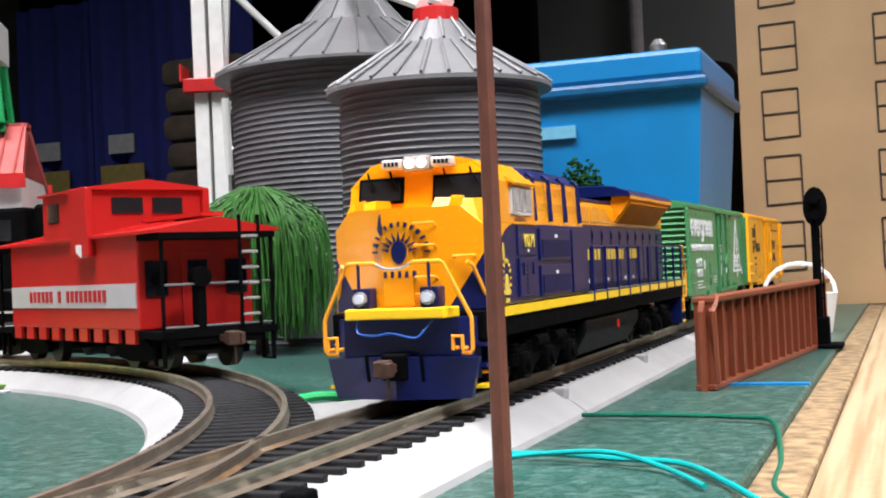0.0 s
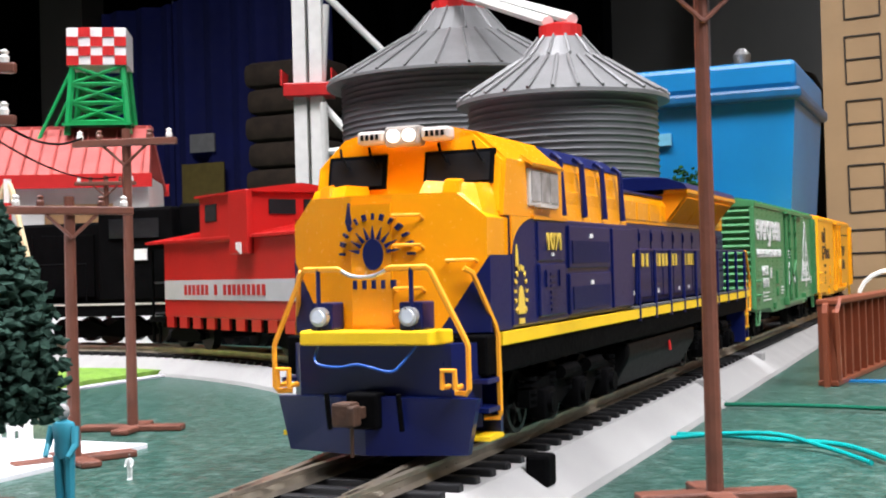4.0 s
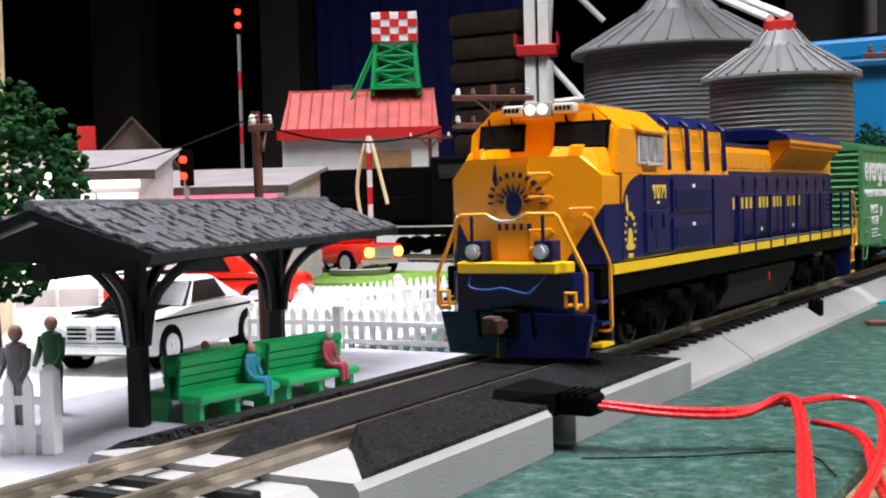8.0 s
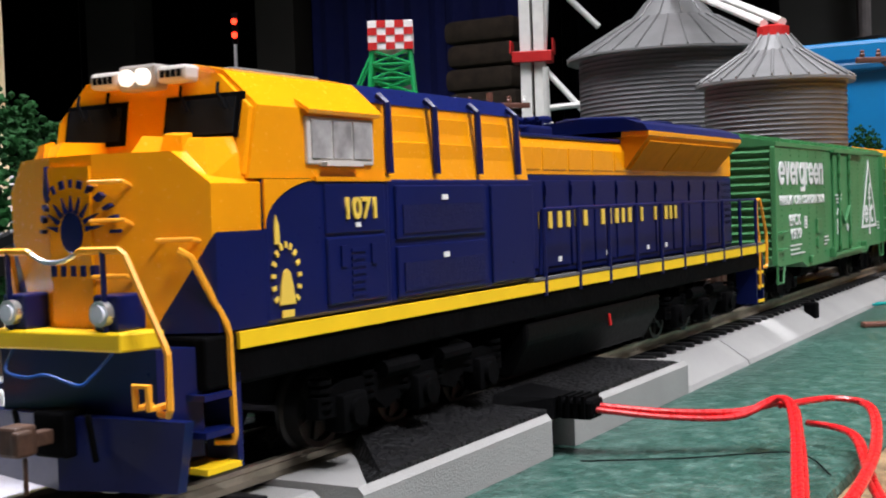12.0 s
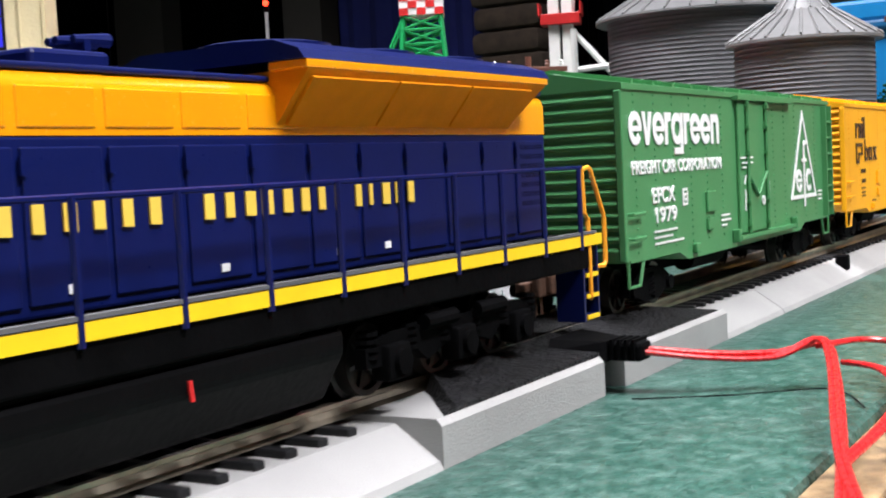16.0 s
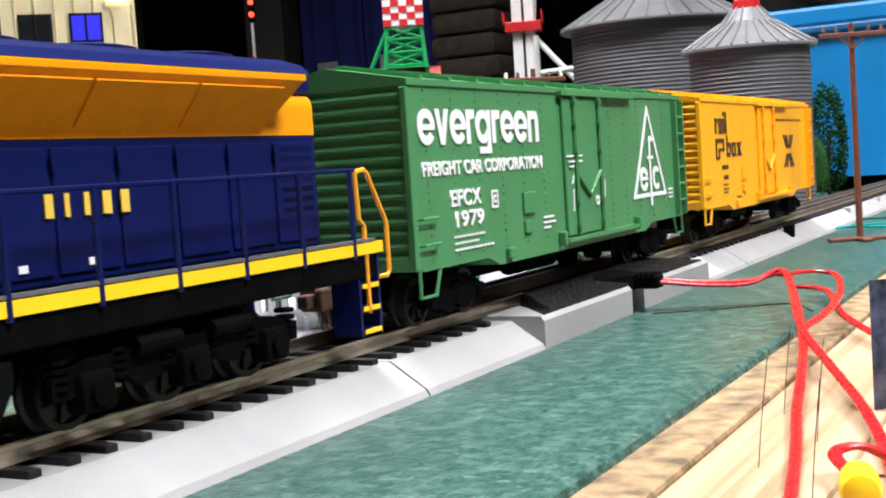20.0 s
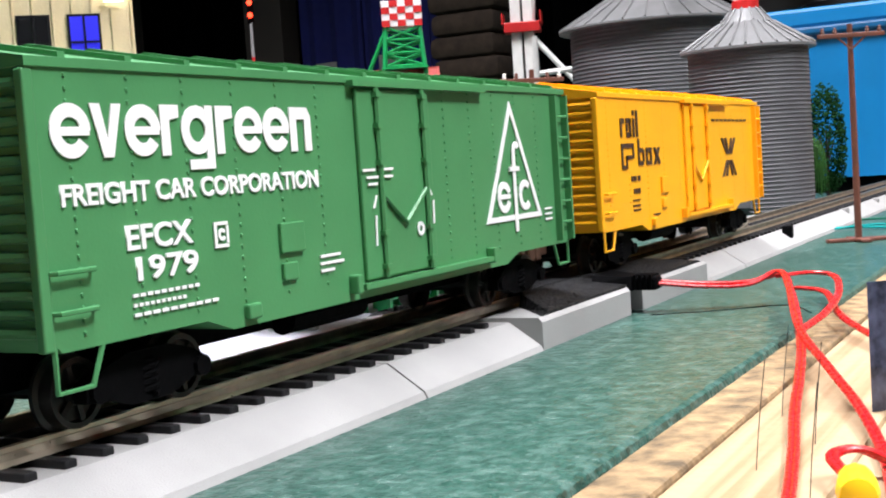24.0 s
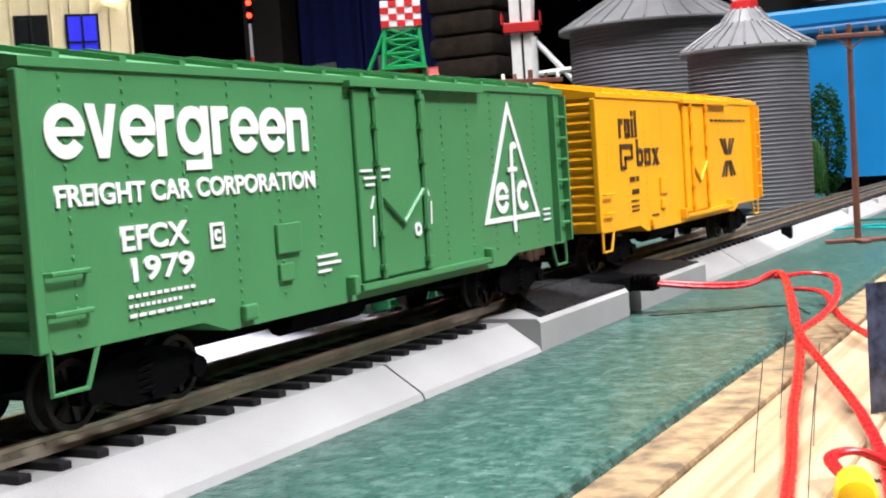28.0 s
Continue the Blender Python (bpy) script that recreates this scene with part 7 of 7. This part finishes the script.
def coupe(x, y, turn, paint, label, k=1.0):
    car = thing("toy_car", label, "car", pose(x, y, 0.001, 0, 0, turn) @ Matrix.Diagonal((k, k, k, 1)), group="toy cars in the street")
    bm = bmesh.new()
    extrude(bm, [(-0.0360, 0.0060), (-0.0355, 0.0125), (-0.0330, 0.0140), (-0.0120, 0.0152), (0.0180, 0.0155), (0.0340, 0.0140), (0.0362, 0.0110), (0.0355, 0.0055), (0.0290, 0.0040), (-0.0300, 0.0040)], "x", -0.0140, 0.0140, 0.0012)
    part("body", bm, paint, car, "", True)
    bm = bmesh.new()
    hexa(bm, [(-0.0130, -0.0120, 0.0148), (0.0130, -0.0120, 0.0148), (0.0125, 0.0240, 0.0150), (-0.0125, 0.0240, 0.0150)], [(-0.0100, -0.0030, 0.0222), (0.0100, -0.0030, 0.0222), (0.0098, 0.0090, 0.0224), (-0.0098, 0.0090, 0.0224)])
    bmesh.ops.bevel(bm, geom=list(bm.edges), offset=0.0008, segments=2, affect="EDGES")
    part("roof", bm, paint, car, "", True)
    for s in (-1, 1):
        bm = bmesh.new()
        hexa(bm, [(s * 0.0128, -0.0085, 0.0158), (s * 0.0127, 0.0120, 0.0160), (s * 0.0108, 0.0085, 0.0212), (s * 0.0108, -0.0030, 0.0212)], [(s * 0.0110, -0.0085, 0.0158), (s * 0.0110, 0.0120, 0.0160), (s * 0.0090, 0.0085, 0.0212), (s * 0.0090, -0.0030, 0.0212)])
        part("side_window", bm, CARGLASS, car)
        part("hood_stripe", nb(min(s * 0.0020, s * 0.0085), max(s * 0.0020, s * 0.0085), -0.0320, -0.0130, 0.0148, 0.0156), BLACK, car, "black hood stripe")
        part("side_line", nb(min(s * 0.0138, s * 0.0143), max(s * 0.0138, s * 0.0143), -0.0300, 0.0300, 0.0128, 0.0134), BLACK, car)
        part("headlight", rod(bmesh.new(), (s * 0.0090, -0.0368, 0.0102), (s * 0.0090, -0.0355, 0.0102), 0.0019, 12), LENS, car)
        for yy in (-0.0230, 0.0220):
            wheel(car, s * 0.0125, yy, 0.0058)
    bm = bmesh.new()
    hexa(bm, [(-0.0122, -0.0128, 0.0154), (0.0122, -0.0128, 0.0154), (0.0102, -0.0045, 0.0214), (-0.0102, -0.0045, 0.0214)], [(-0.0122, -0.0110, 0.0150), (0.0122, -0.0110, 0.0150), (0.0102, -0.0027, 0.0210), (-0.0102, -0.0027, 0.0210)])
    part("windscreen", bm, CARGLASS, car)
    part("front_bumper", nb(-0.0138, 0.0138, -0.0378, -0.0352, 0.0055, 0.0080, 0.0006), SILVER, car, "chrome bumper")
    for s in (-1, 1):
        grille = part("grille", nb(min(s * 0.0006, s * 0.0072), max(s * 0.0006, s * 0.0072), -0.0368, -0.0350, 0.0085, 0.0126, 0.0003), SILVER, car)
        for k in range(3):
            part("grille_slot", nb(min(s * 0.0014, s * 0.0066), max(s * 0.0014, s * 0.0066), -0.0370, -0.0366, 0.0091 + k * 0.0011, 0.0097 + k * 0.0011), BLACK, grille)
        part("headlight", rod(bmesh.new(), (s * 0.0122, -0.0362, 0.0104), (s * 0.0122, -0.0345, 0.0104), 0.0016, 12), LENS, car)
    part("rear_bumper", nb(-0.0138, 0.0138, 0.0352, 0.0372, 0.0055, 0.0080, 0.0006), SILVER, car)
    return car


WHITECAR = material("white_car_paint", (0.82, 0.82, 0.8), 0.2, 0, 0.03, 60, 0, 900, 0.6, 0.4)
REDCAR = material("red_car_paint", (0.7, 0.02, 0.01), 0.2, 0, 0.05, 60, 0, 900, 0.6, 0.4)
LIMECAR = material("lime_car_paint", (0.1, 0.5, 0.03), 0.2, 0, 0.05, 60, 0, 900, 0.6, 0.4)
coupe(-0.1250, 0.1240, 14, WHITECAR, "white toy muscle car with a black hood stripe", 1.0)
coupe(-0.1660, 0.0520, 20, LIMECAR, "bright green toy car parked in the street", 0.9)
coupe(-0.2050, 0.2350, -68, REDCAR, "red toy car parked behind the white one", 1.05)


def pickup(x, y, turn):
    car = thing("toy_truck", "red toy truck with a yellow lamp on the road", "truck", pose(x, y, 0.0008, 0, 0, turn), group="toy cars in the street")
    part("body", nb(-0.0150, 0.0150, -0.040, 0.040, 0.0070, 0.0180, 0.0020), REDCAR, car, "", True)
    part("cab", nb(-0.0135, 0.0135, -0.018, 0.010, 0.0178, 0.0320, 0.0022), REDCAR, car, "", True)
    part("windscreen", nb(-0.0120, 0.0120, -0.0188, -0.0172, 0.0205, 0.0290), WINDOW, car)
    for s in (-1, 1):
        part("side_window", nb(min(s * 0.0132, s * 0.0140), max(s * 0.0132, s * 0.0140), -0.014, 0.006, 0.0205, 0.0290), WINDOW, car)
        for yy in (-0.026, 0.024):
            wheel(car, s * 0.0135, yy, 0.0075, 0.005)
        part("headlight", rod(bmesh.new(), (s * 0.0105, -0.0415, 0.0135), (s * 0.0105, -0.0400, 0.0135), 0.0028, 14), LAMPYELLOW, car, "lit yellow headlamp")
    part("bumper", nb(-0.0155, 0.0155, -0.0425, -0.0400, 0.0070, 0.0095), SILVER, car)
    part("grille", nb(-0.0070, 0.0070, -0.0412, -0.0400, 0.0100, 0.0165), SILVER, car)
    return car


pickup(-0.2980, 0.4560, 72)
structure("lawn", nb(-0.330, -0.205, 0.372, 0.470, 0.0006, 0.0022), GRASSMAT, "bright green grass mat", "lawn")
fount = thing("fountain", "small grey fountain with a white figure on the lawn", "fountain", pose(-0.2700, 0.4350, 0.0024))
part("basin", lathe(bmesh.new(), [(0.016, 0.0), (0.0175, 0.003), (0.0160, 0.0035), (0.014, 0.0015), (0.002, 0.001)], 24), BED, fount, "", True)
part("pillar", lathe(bmesh.new(), [(0.003, 0.001), (0.0018, 0.006), (0.0030, 0.010), (0.0012, 0.015)], 12), WHITEPLASTIC, fount, "", True)
lampp = thing("striped_gate_post", "tall red and white striped post with ribbons", "post", pose(-0.285, 0.470, 0.0008))
for k in range(8):
    part("band", rod(bmesh.new(), (0, 0, k * 0.010), (0, 0, k * 0.010 + 0.010), 0.0016, 10), REDPLASTIC if k % 2 == 0 else WHITEPLASTIC, lampp)
part("ribbon", wire(bmesh.new(), curve([(-0.006, 0, 0.030), (-0.009, 0, 0.050), (-0.004, 0, 0.072), (0.001, 0, 0.078), (0.006, 0, 0.062), (0.012, 0, 0.040)], 5), 0.0012), CREAM, lampp)


def gabled(name, x, y, turn, w, d, h, rise, wall, roof, label, category="model building", over=0.006):
    b = thing(name, label, category, pose(x, y, 0.0008, 0, 0, turn))
    bm = bmesh.new()
    extrude(bm, [(-w / 2, 0), (w / 2, 0), (w / 2, h), (0, h + rise), (-w / 2, h)], "y", -d / 2, d / 2)
    part("house_shell", bm, wall, b)
    for s in (-1, 1):
        bm = bmesh.new()
        ww = w / 2 + over
        zz = h - rise * over / (w / 2)
        hexa(bm, [(0, -d / 2 - over, h + rise + 0.0002), (0, d / 2 + over, h + rise + 0.0002), (s * ww, d / 2 + over, zz + 0.0002), (s * ww, -d / 2 - over, zz + 0.0002)],
             [(0, -d / 2 - over, h + rise + 0.0022), (0, d / 2 + over, h + rise + 0.0022), (s * ww, d / 2 + over, zz + 0.0022), (s * ww, -d / 2 - over, zz + 0.0022)])
        part("roof_slope", bm, roof, b)
    return b


DARKROOF = material("weathered_brown_roof", (0.05, 0.035, 0.028), 0.8, 0, 0.35, 100, 0.5)
PALE = material("pale_wall_plastic", (0.62, 0.56, 0.56), 0.6, 0, 0.1, 60, 0.1)
PALEROOF = material("pale_tar_paper_roof", (0.24, 0.215, 0.215), 0.8, 0, 0.15, 50, 0.3)


def street_shop(name, x, y, turn, w, d, eave, back, label, neon):
    """A shop whose slanted roof rises from the street front to the back; the front is local -y."""
    b = thing(name, label, "model building", pose(x, y, 0.0010, 0, 0, turn))
    bm = bmesh.new()
    extrude(bm, [(0, 0), (d, 0), (d, back), (0, eave)], "x", -w / 2, w / 2)
    part("shop_shell", bm, PALE, b)
    bm = bmesh.new()
    k = (back - eave) / d
    extrude(bm, [(-0.010, eave - 0.010 * k + 0.0002), (d + 0.004, back + 0.004 * k + 0.0002), (d + 0.004, back + 0.004 * k + 0.0022), (-0.010, eave - 0.010 * k + 0.0022)], "x", -w / 2 - 0.004, w / 2 + 0.004)
    roof = part("roof", bm, PALEROOF, b, "pale slanted roof")
    part("roof_edge", nb(-w / 2 - 0.0045, w / 2 + 0.0045, -0.0115, -0.0101, eave - 0.010 * k - 0.0012, eave - 0.010 * k + 0.0026), DARKROOF, roof)
    part("neon_band", nb(-w / 2 + 0.004, w / 2 - 0.004, -0.0012, -0.0002, eave - 0.0060, eave - 0.0028), NEON if neon else LIT, b, "lit sign band above the windows")
    n = max(2, round(w / 0.02))
    for q in range(n):
        x0 = -w / 2 + 0.003 + q * (w - 0.006) / n
        win = part("shop_window", nb(x0, x0 + (w - 0.006) / n - 0.002, -0.0014, -0.0002, 0.008, eave - 0.0085), LIT, b, "brightly lit shop window")
        part("window_bar", nb(x0 - 0.0014, x0 - 0.0004, -0.0024, -0.0002, 0.0, eave - 0.0075), WHITEPLASTIC, b)
    return b


LIT = glow("lit_shop_glass", (1.0, 0.95, 0.95), 2.2)
din = street_shop("diner", -0.292, 0.330, 24, 0.084, 0.085, 0.0490, 0.0590, "pale diner with a slanted roof and red neon band", True)
gas = street_shop("roadside_shop", -0.283, 0.243, 33, 0.060, 0.060, 0.0560, 0.0660, "pale roadside shop with lit windows", False)
post = thing("street_signal", "slim grey street signal with two lit red lamps", "signal", pose(-0.226, 0.247, 0.001))
part("mast", rod(bmesh.new(), (0, 0, 0), (0, 0, 0.052), 0.0012, 8), GREYP, post)
part("signal_box", nb(-0.0026, 0.0026, -0.001, 0.002, 0.0495, 0.0640, 0.0004), BLACK, post)
for z in (0.0535, 0.0600):
    part("lamp", rod(bmesh.new(), (0.0, -0.0010, z), (0.0008, -0.0030, z), 0.0014, 12), LAMPRED, post, "lit red lamp")
house = gabled("brown_house", -0.430, 0.430, 42, 0.062, 0.090, 0.058, 0.034, material("brown_house_wall", (0.12, 0.08, 0.06), 0.8, 0, 0.2, 80, 0.4), DARKROOF, "dark brown house with a red chimney")
part("chimney", nb(-0.032, -0.022, -0.03, -0.02, 0.060, 0.090), REDPLASTIC, house, "red chimney")
part("gable_window", nb(-0.004, 0.004, -0.0462, -0.0452, 0.062, 0.074), PALE, house)
gabled("long_shed", -0.600, 0.470, -40, 0.070, 0.120, 0.040, 0.016, PALE, DARKROOF, "long pale shed with brown roof")
gabled("dark_barn", -0.430, 0.660, -25, 0.075, 0.090, 0.046, 0.022, POST, DARKROOF, "dark barn with brown roof behind the street")
tagged(link("green_crate", nb(-0.425, -0.385, 0.715, 0.735, 0.0, 0.062, 0.001), KELLY), "bright green plastic block between buildings", "block")

feed = thing("feed_mill", "white feed mill with a red roof and green lattice tower", "model building", pose(-0.392, 0.625, 0, 0, 0, 30) @ Matrix.Scale(1.06, 4))
part("mill_shell", nb(-0.052, 0.052, -0.035, 0.035, 0.0, 0.088), WHITEPLASTIC, feed)
for s in (-1, 1):
    bm = bmesh.new()
    hexa(bm, [(-0.053, s * 0.040, 0.086), (0.053, s * 0.040, 0.086), (0.050, s * 0.006, 0.116), (-0.050, s * 0.006, 0.116)], [(-0.053, s * 0.036, 0.084), (0.053, s * 0.036, 0.084), (0.050, 0, 0.113), (-0.050, 0, 0.113)])
    part("roof_slope", bm, REDROOF, feed, "faded red ribbed roof")
    part("fascia", nb(-0.0545, 0.0545, min(s * 0.040, s * 0.0415), max(s * 0.040, s * 0.0415), 0.082, 0.089), REDPLASTIC, feed)
part("roof_ridge", nb(-0.0505, 0.0505, -0.0062, 0.0062, 0.1155, 0.1175), REDROOF, feed)
for k in range(14):
    x = -0.049 + k * 0.0075
    part("roof_rib", rod(bmesh.new(), (x, -0.0402, 0.0868), (x, -0.0062, 0.1168), 0.0006, 5), REDROOF, feed)
part("loading_door", nb(0.000, 0.034, -0.0362, -0.0352, 0.048, 0.074), material("tan_board_door", (0.32, 0.18, 0.08), 0.7, 0, 0.25, 120, 0.3), feed)
part("awning", nb(-0.002, 0.036, -0.046, -0.0352, 0.046, 0.048), PALE, feed)
TX = 0.024
tower = part("lattice_tower", nb(TX - 0.018, TX + 0.018, -0.018, 0.018, 0.1165, 0.1180), KELLY, feed, "green lattice tower")
for sx in (-1, 1):
    for sy in (-1, 1):
        part("tower_leg", rod(bmesh.new(), (TX + sx * 0.016, sy * 0.014, 0.112), (TX + sx * 0.013, sy * 0.011, 0.150), 0.0019, 6), KELLY, tower)
    part("guy_leg", rod(bmesh.new(), (TX - 0.031, sx * 0.012, 0.110), (TX - 0.0130, sx * 0.011, 0.148), 0.0010, 6), KELLY, tower)
for k in range(3):
    z0, z1 = 0.119 + k * 0.0100, 0.129 + k * 0.0100
    for sy in (-1, 1):
        part("tower_brace", rod(bmesh.new(), (TX - 0.0145, sy * 0.0125, z0), (TX + 0.0145, sy * 0.0125, z1), 0.0010, 5), KELLY, tower)
        part("tower_brace", rod(bmesh.new(), (TX + 0.0145, sy * 0.0125, z0), (TX - 0.0145, sy * 0.0125, z1), 0.0010, 5), KELLY, tower)
        part("tower_band", rod(bmesh.new(), (TX - 0.0150, sy * 0.0125, z0), (TX + 0.0150, sy * 0.0125, z0), 0.0012, 5), KELLY, tower)
sign = part("checker_tank", nb(TX - 0.0155, TX + 0.0155, -0.0135, 0.0135, 0.1490, 0.1690, 0.0005), WHITE, feed, "red and white checkered sign box")
for i in range(5):
    for j in range(4):
        if (i + j) % 2 == 0:
            part("checker_square", nb(TX - 0.0155 + i * 0.0062, TX - 0.0093 + i * 0.0062, -0.0140, -0.0134, 0.1490 + j * 0.0050, 0.1490 + (j + 1) * 0.0050), REDPLASTIC, sign)

# cream engine house with dark windows
eng = thing("engine_house", "cream sided engine house with dark windows and a dark roof", "model building", pose(-0.2140, 0.1420, -0.004, 0, 0, 44))
part("front_wall", nb(-0.170, 0.0, -0.002, 0.0, 0.0, 0.160), CREAM, eng)
part("side_wall", nb(-0.002, 0.0, 0.0001, 0.050, 0.0, 0.160), CREAM, eng)
part("back_wall", nb(-0.170, -0.0021, 0.0501, 0.052, 0.0, 0.160), CREAM, eng)
part("roof", nb(-0.178, 0.006, -0.012, 0.058, 0.1601, 0.164, 0.0005), POST, eng)
for k in range(22):
    part("siding_batten", nb(-0.0005 - 0.0076 * k - 0.0006, -0.0005 - 0.0076 * k, -0.0028, -0.0019, 0.0, 0.160), CREAM, eng)
for k in range(8):
    x = -0.013 - k * 0.0195
    w = part("window", nb(x - 0.0130, x, -0.0032, -0.0018, 0.094, 0.1165), POST, eng)
    part("pane", nb(x - 0.0120, x - 0.0010, -0.0035, -0.0030, 0.0950, 0.1155), LAMPBLUE if k == 0 else WINDOW, w)
    part("muntin", nb(x - 0.0069, x - 0.0061, -0.0040, -0.0033, 0.0950, 0.1155), POST, w)
    part("muntin", nb(x - 0.0120, x - 0.0010, -0.0040, -0.0033, 0.1048, 0.1056), POST, w)
part("wall_lamp", nb(-0.0110, -0.0040, -0.0050, -0.0030, 0.1210, 0.1380), glow("wall_lamp_glow", (1.0, 0.98, 0.9), 4.0), eng, "bright white wall lamp")

csig = thing("mast_signal", "tall red and white signal mast with lit red lamps", "signal", pose(-0.584, 0.720, 0))
for k in range(12):
    part("mast_band", rod(bmesh.new(), (0, 0, k * 0.0160), (0, 0, k * 0.0160 + 0.0160), 0.0016, 10), REDPLASTIC if k % 3 == 0 else GREYP, csig)
for z in (0.2000, 0.2120):
    part("lamp", rod(bmesh.new(), (0.0, 0.0, z), (0.0016, -0.0028, z), 0.0026, 12), LAMPRED, csig, "lit red lamp")
part("lamp_plate", nb(-0.0035, 0.0035, 0.0, 0.0012, 0.1920, 0.2200), BLACK, csig)
# ---- hall things behind the layout ----
for k in range(3):
    x = -1.06 + k * 0.135
    bag = thing("blue_banner", "dark blue cloth banner with a yellow label against the drape", "banner", pose(x, 1.50 - 0.02 * k, 0), group="blue banners")
    bm = bmesh.new()
    front = [(0.125 * i / 20, 0.006 * math.sin(i * 0.9 + k)) for i in range(21)]
    extrude(bm, front + [(p[0], p[1] + 0.004) for p in front[::-1]], "z", -0.02, 0.42)
    part("cloth", bm, BLUEPANEL, bag, "", True)
    part("label", nb(0.020, 0.088, -0.0100, -0.0075, 0.130, 0.190), material("ochre_label", (0.18, 0.13, 0.03), 0.8) if k == 0 else bpy.data.materials["ochre_label"], bag, "ochre label")
    part("label", nb(0.034, 0.074, -0.0100, -0.0075, 0.205, 0.230), GREYP, bag, "grey label")
sacks = thing("sack_stack", "stack of brown sacks behind the layout", "sacks", pose(-0.70, 1.43, 0))
for k in range(9):
    part("sack", nb(-0.055 + 0.004 * (k % 2), 0.055 + 0.003 * (k % 3), -0.04, 0.04, k * 0.034, k * 0.034 + 0.033, 0.010), material("brown_sacking", (0.05, 0.033, 0.022), 0.9, 0, 0.3, 60, 0.5, 200) if k == 0 else bpy.data.materials["brown_sacking"], sacks, "", True)
structure("door_post_1", nb(-1.20, -1.12, 1.53, 1.58, -0.8, 1.5), material("tan_door_post", (0.06, 0.05, 0.043), 0.7, 0, 0.1, 10), "tan painted post before the drape", "post")
structure("door_post_2", nb(-1.60, -1.48, 1.53, 1.58, -0.8, 1.5), bpy.data.materials["tan_door_post"], "tan painted post before the drape", "post")
structure("wall_pipe", rod(bmesh.new(), (-0.36, 2.37, -0.8), (-0.36, 2.37, 1.9), 0.014, 12), PALE, "pale pipe on the hall wall", "pipe")


motions()
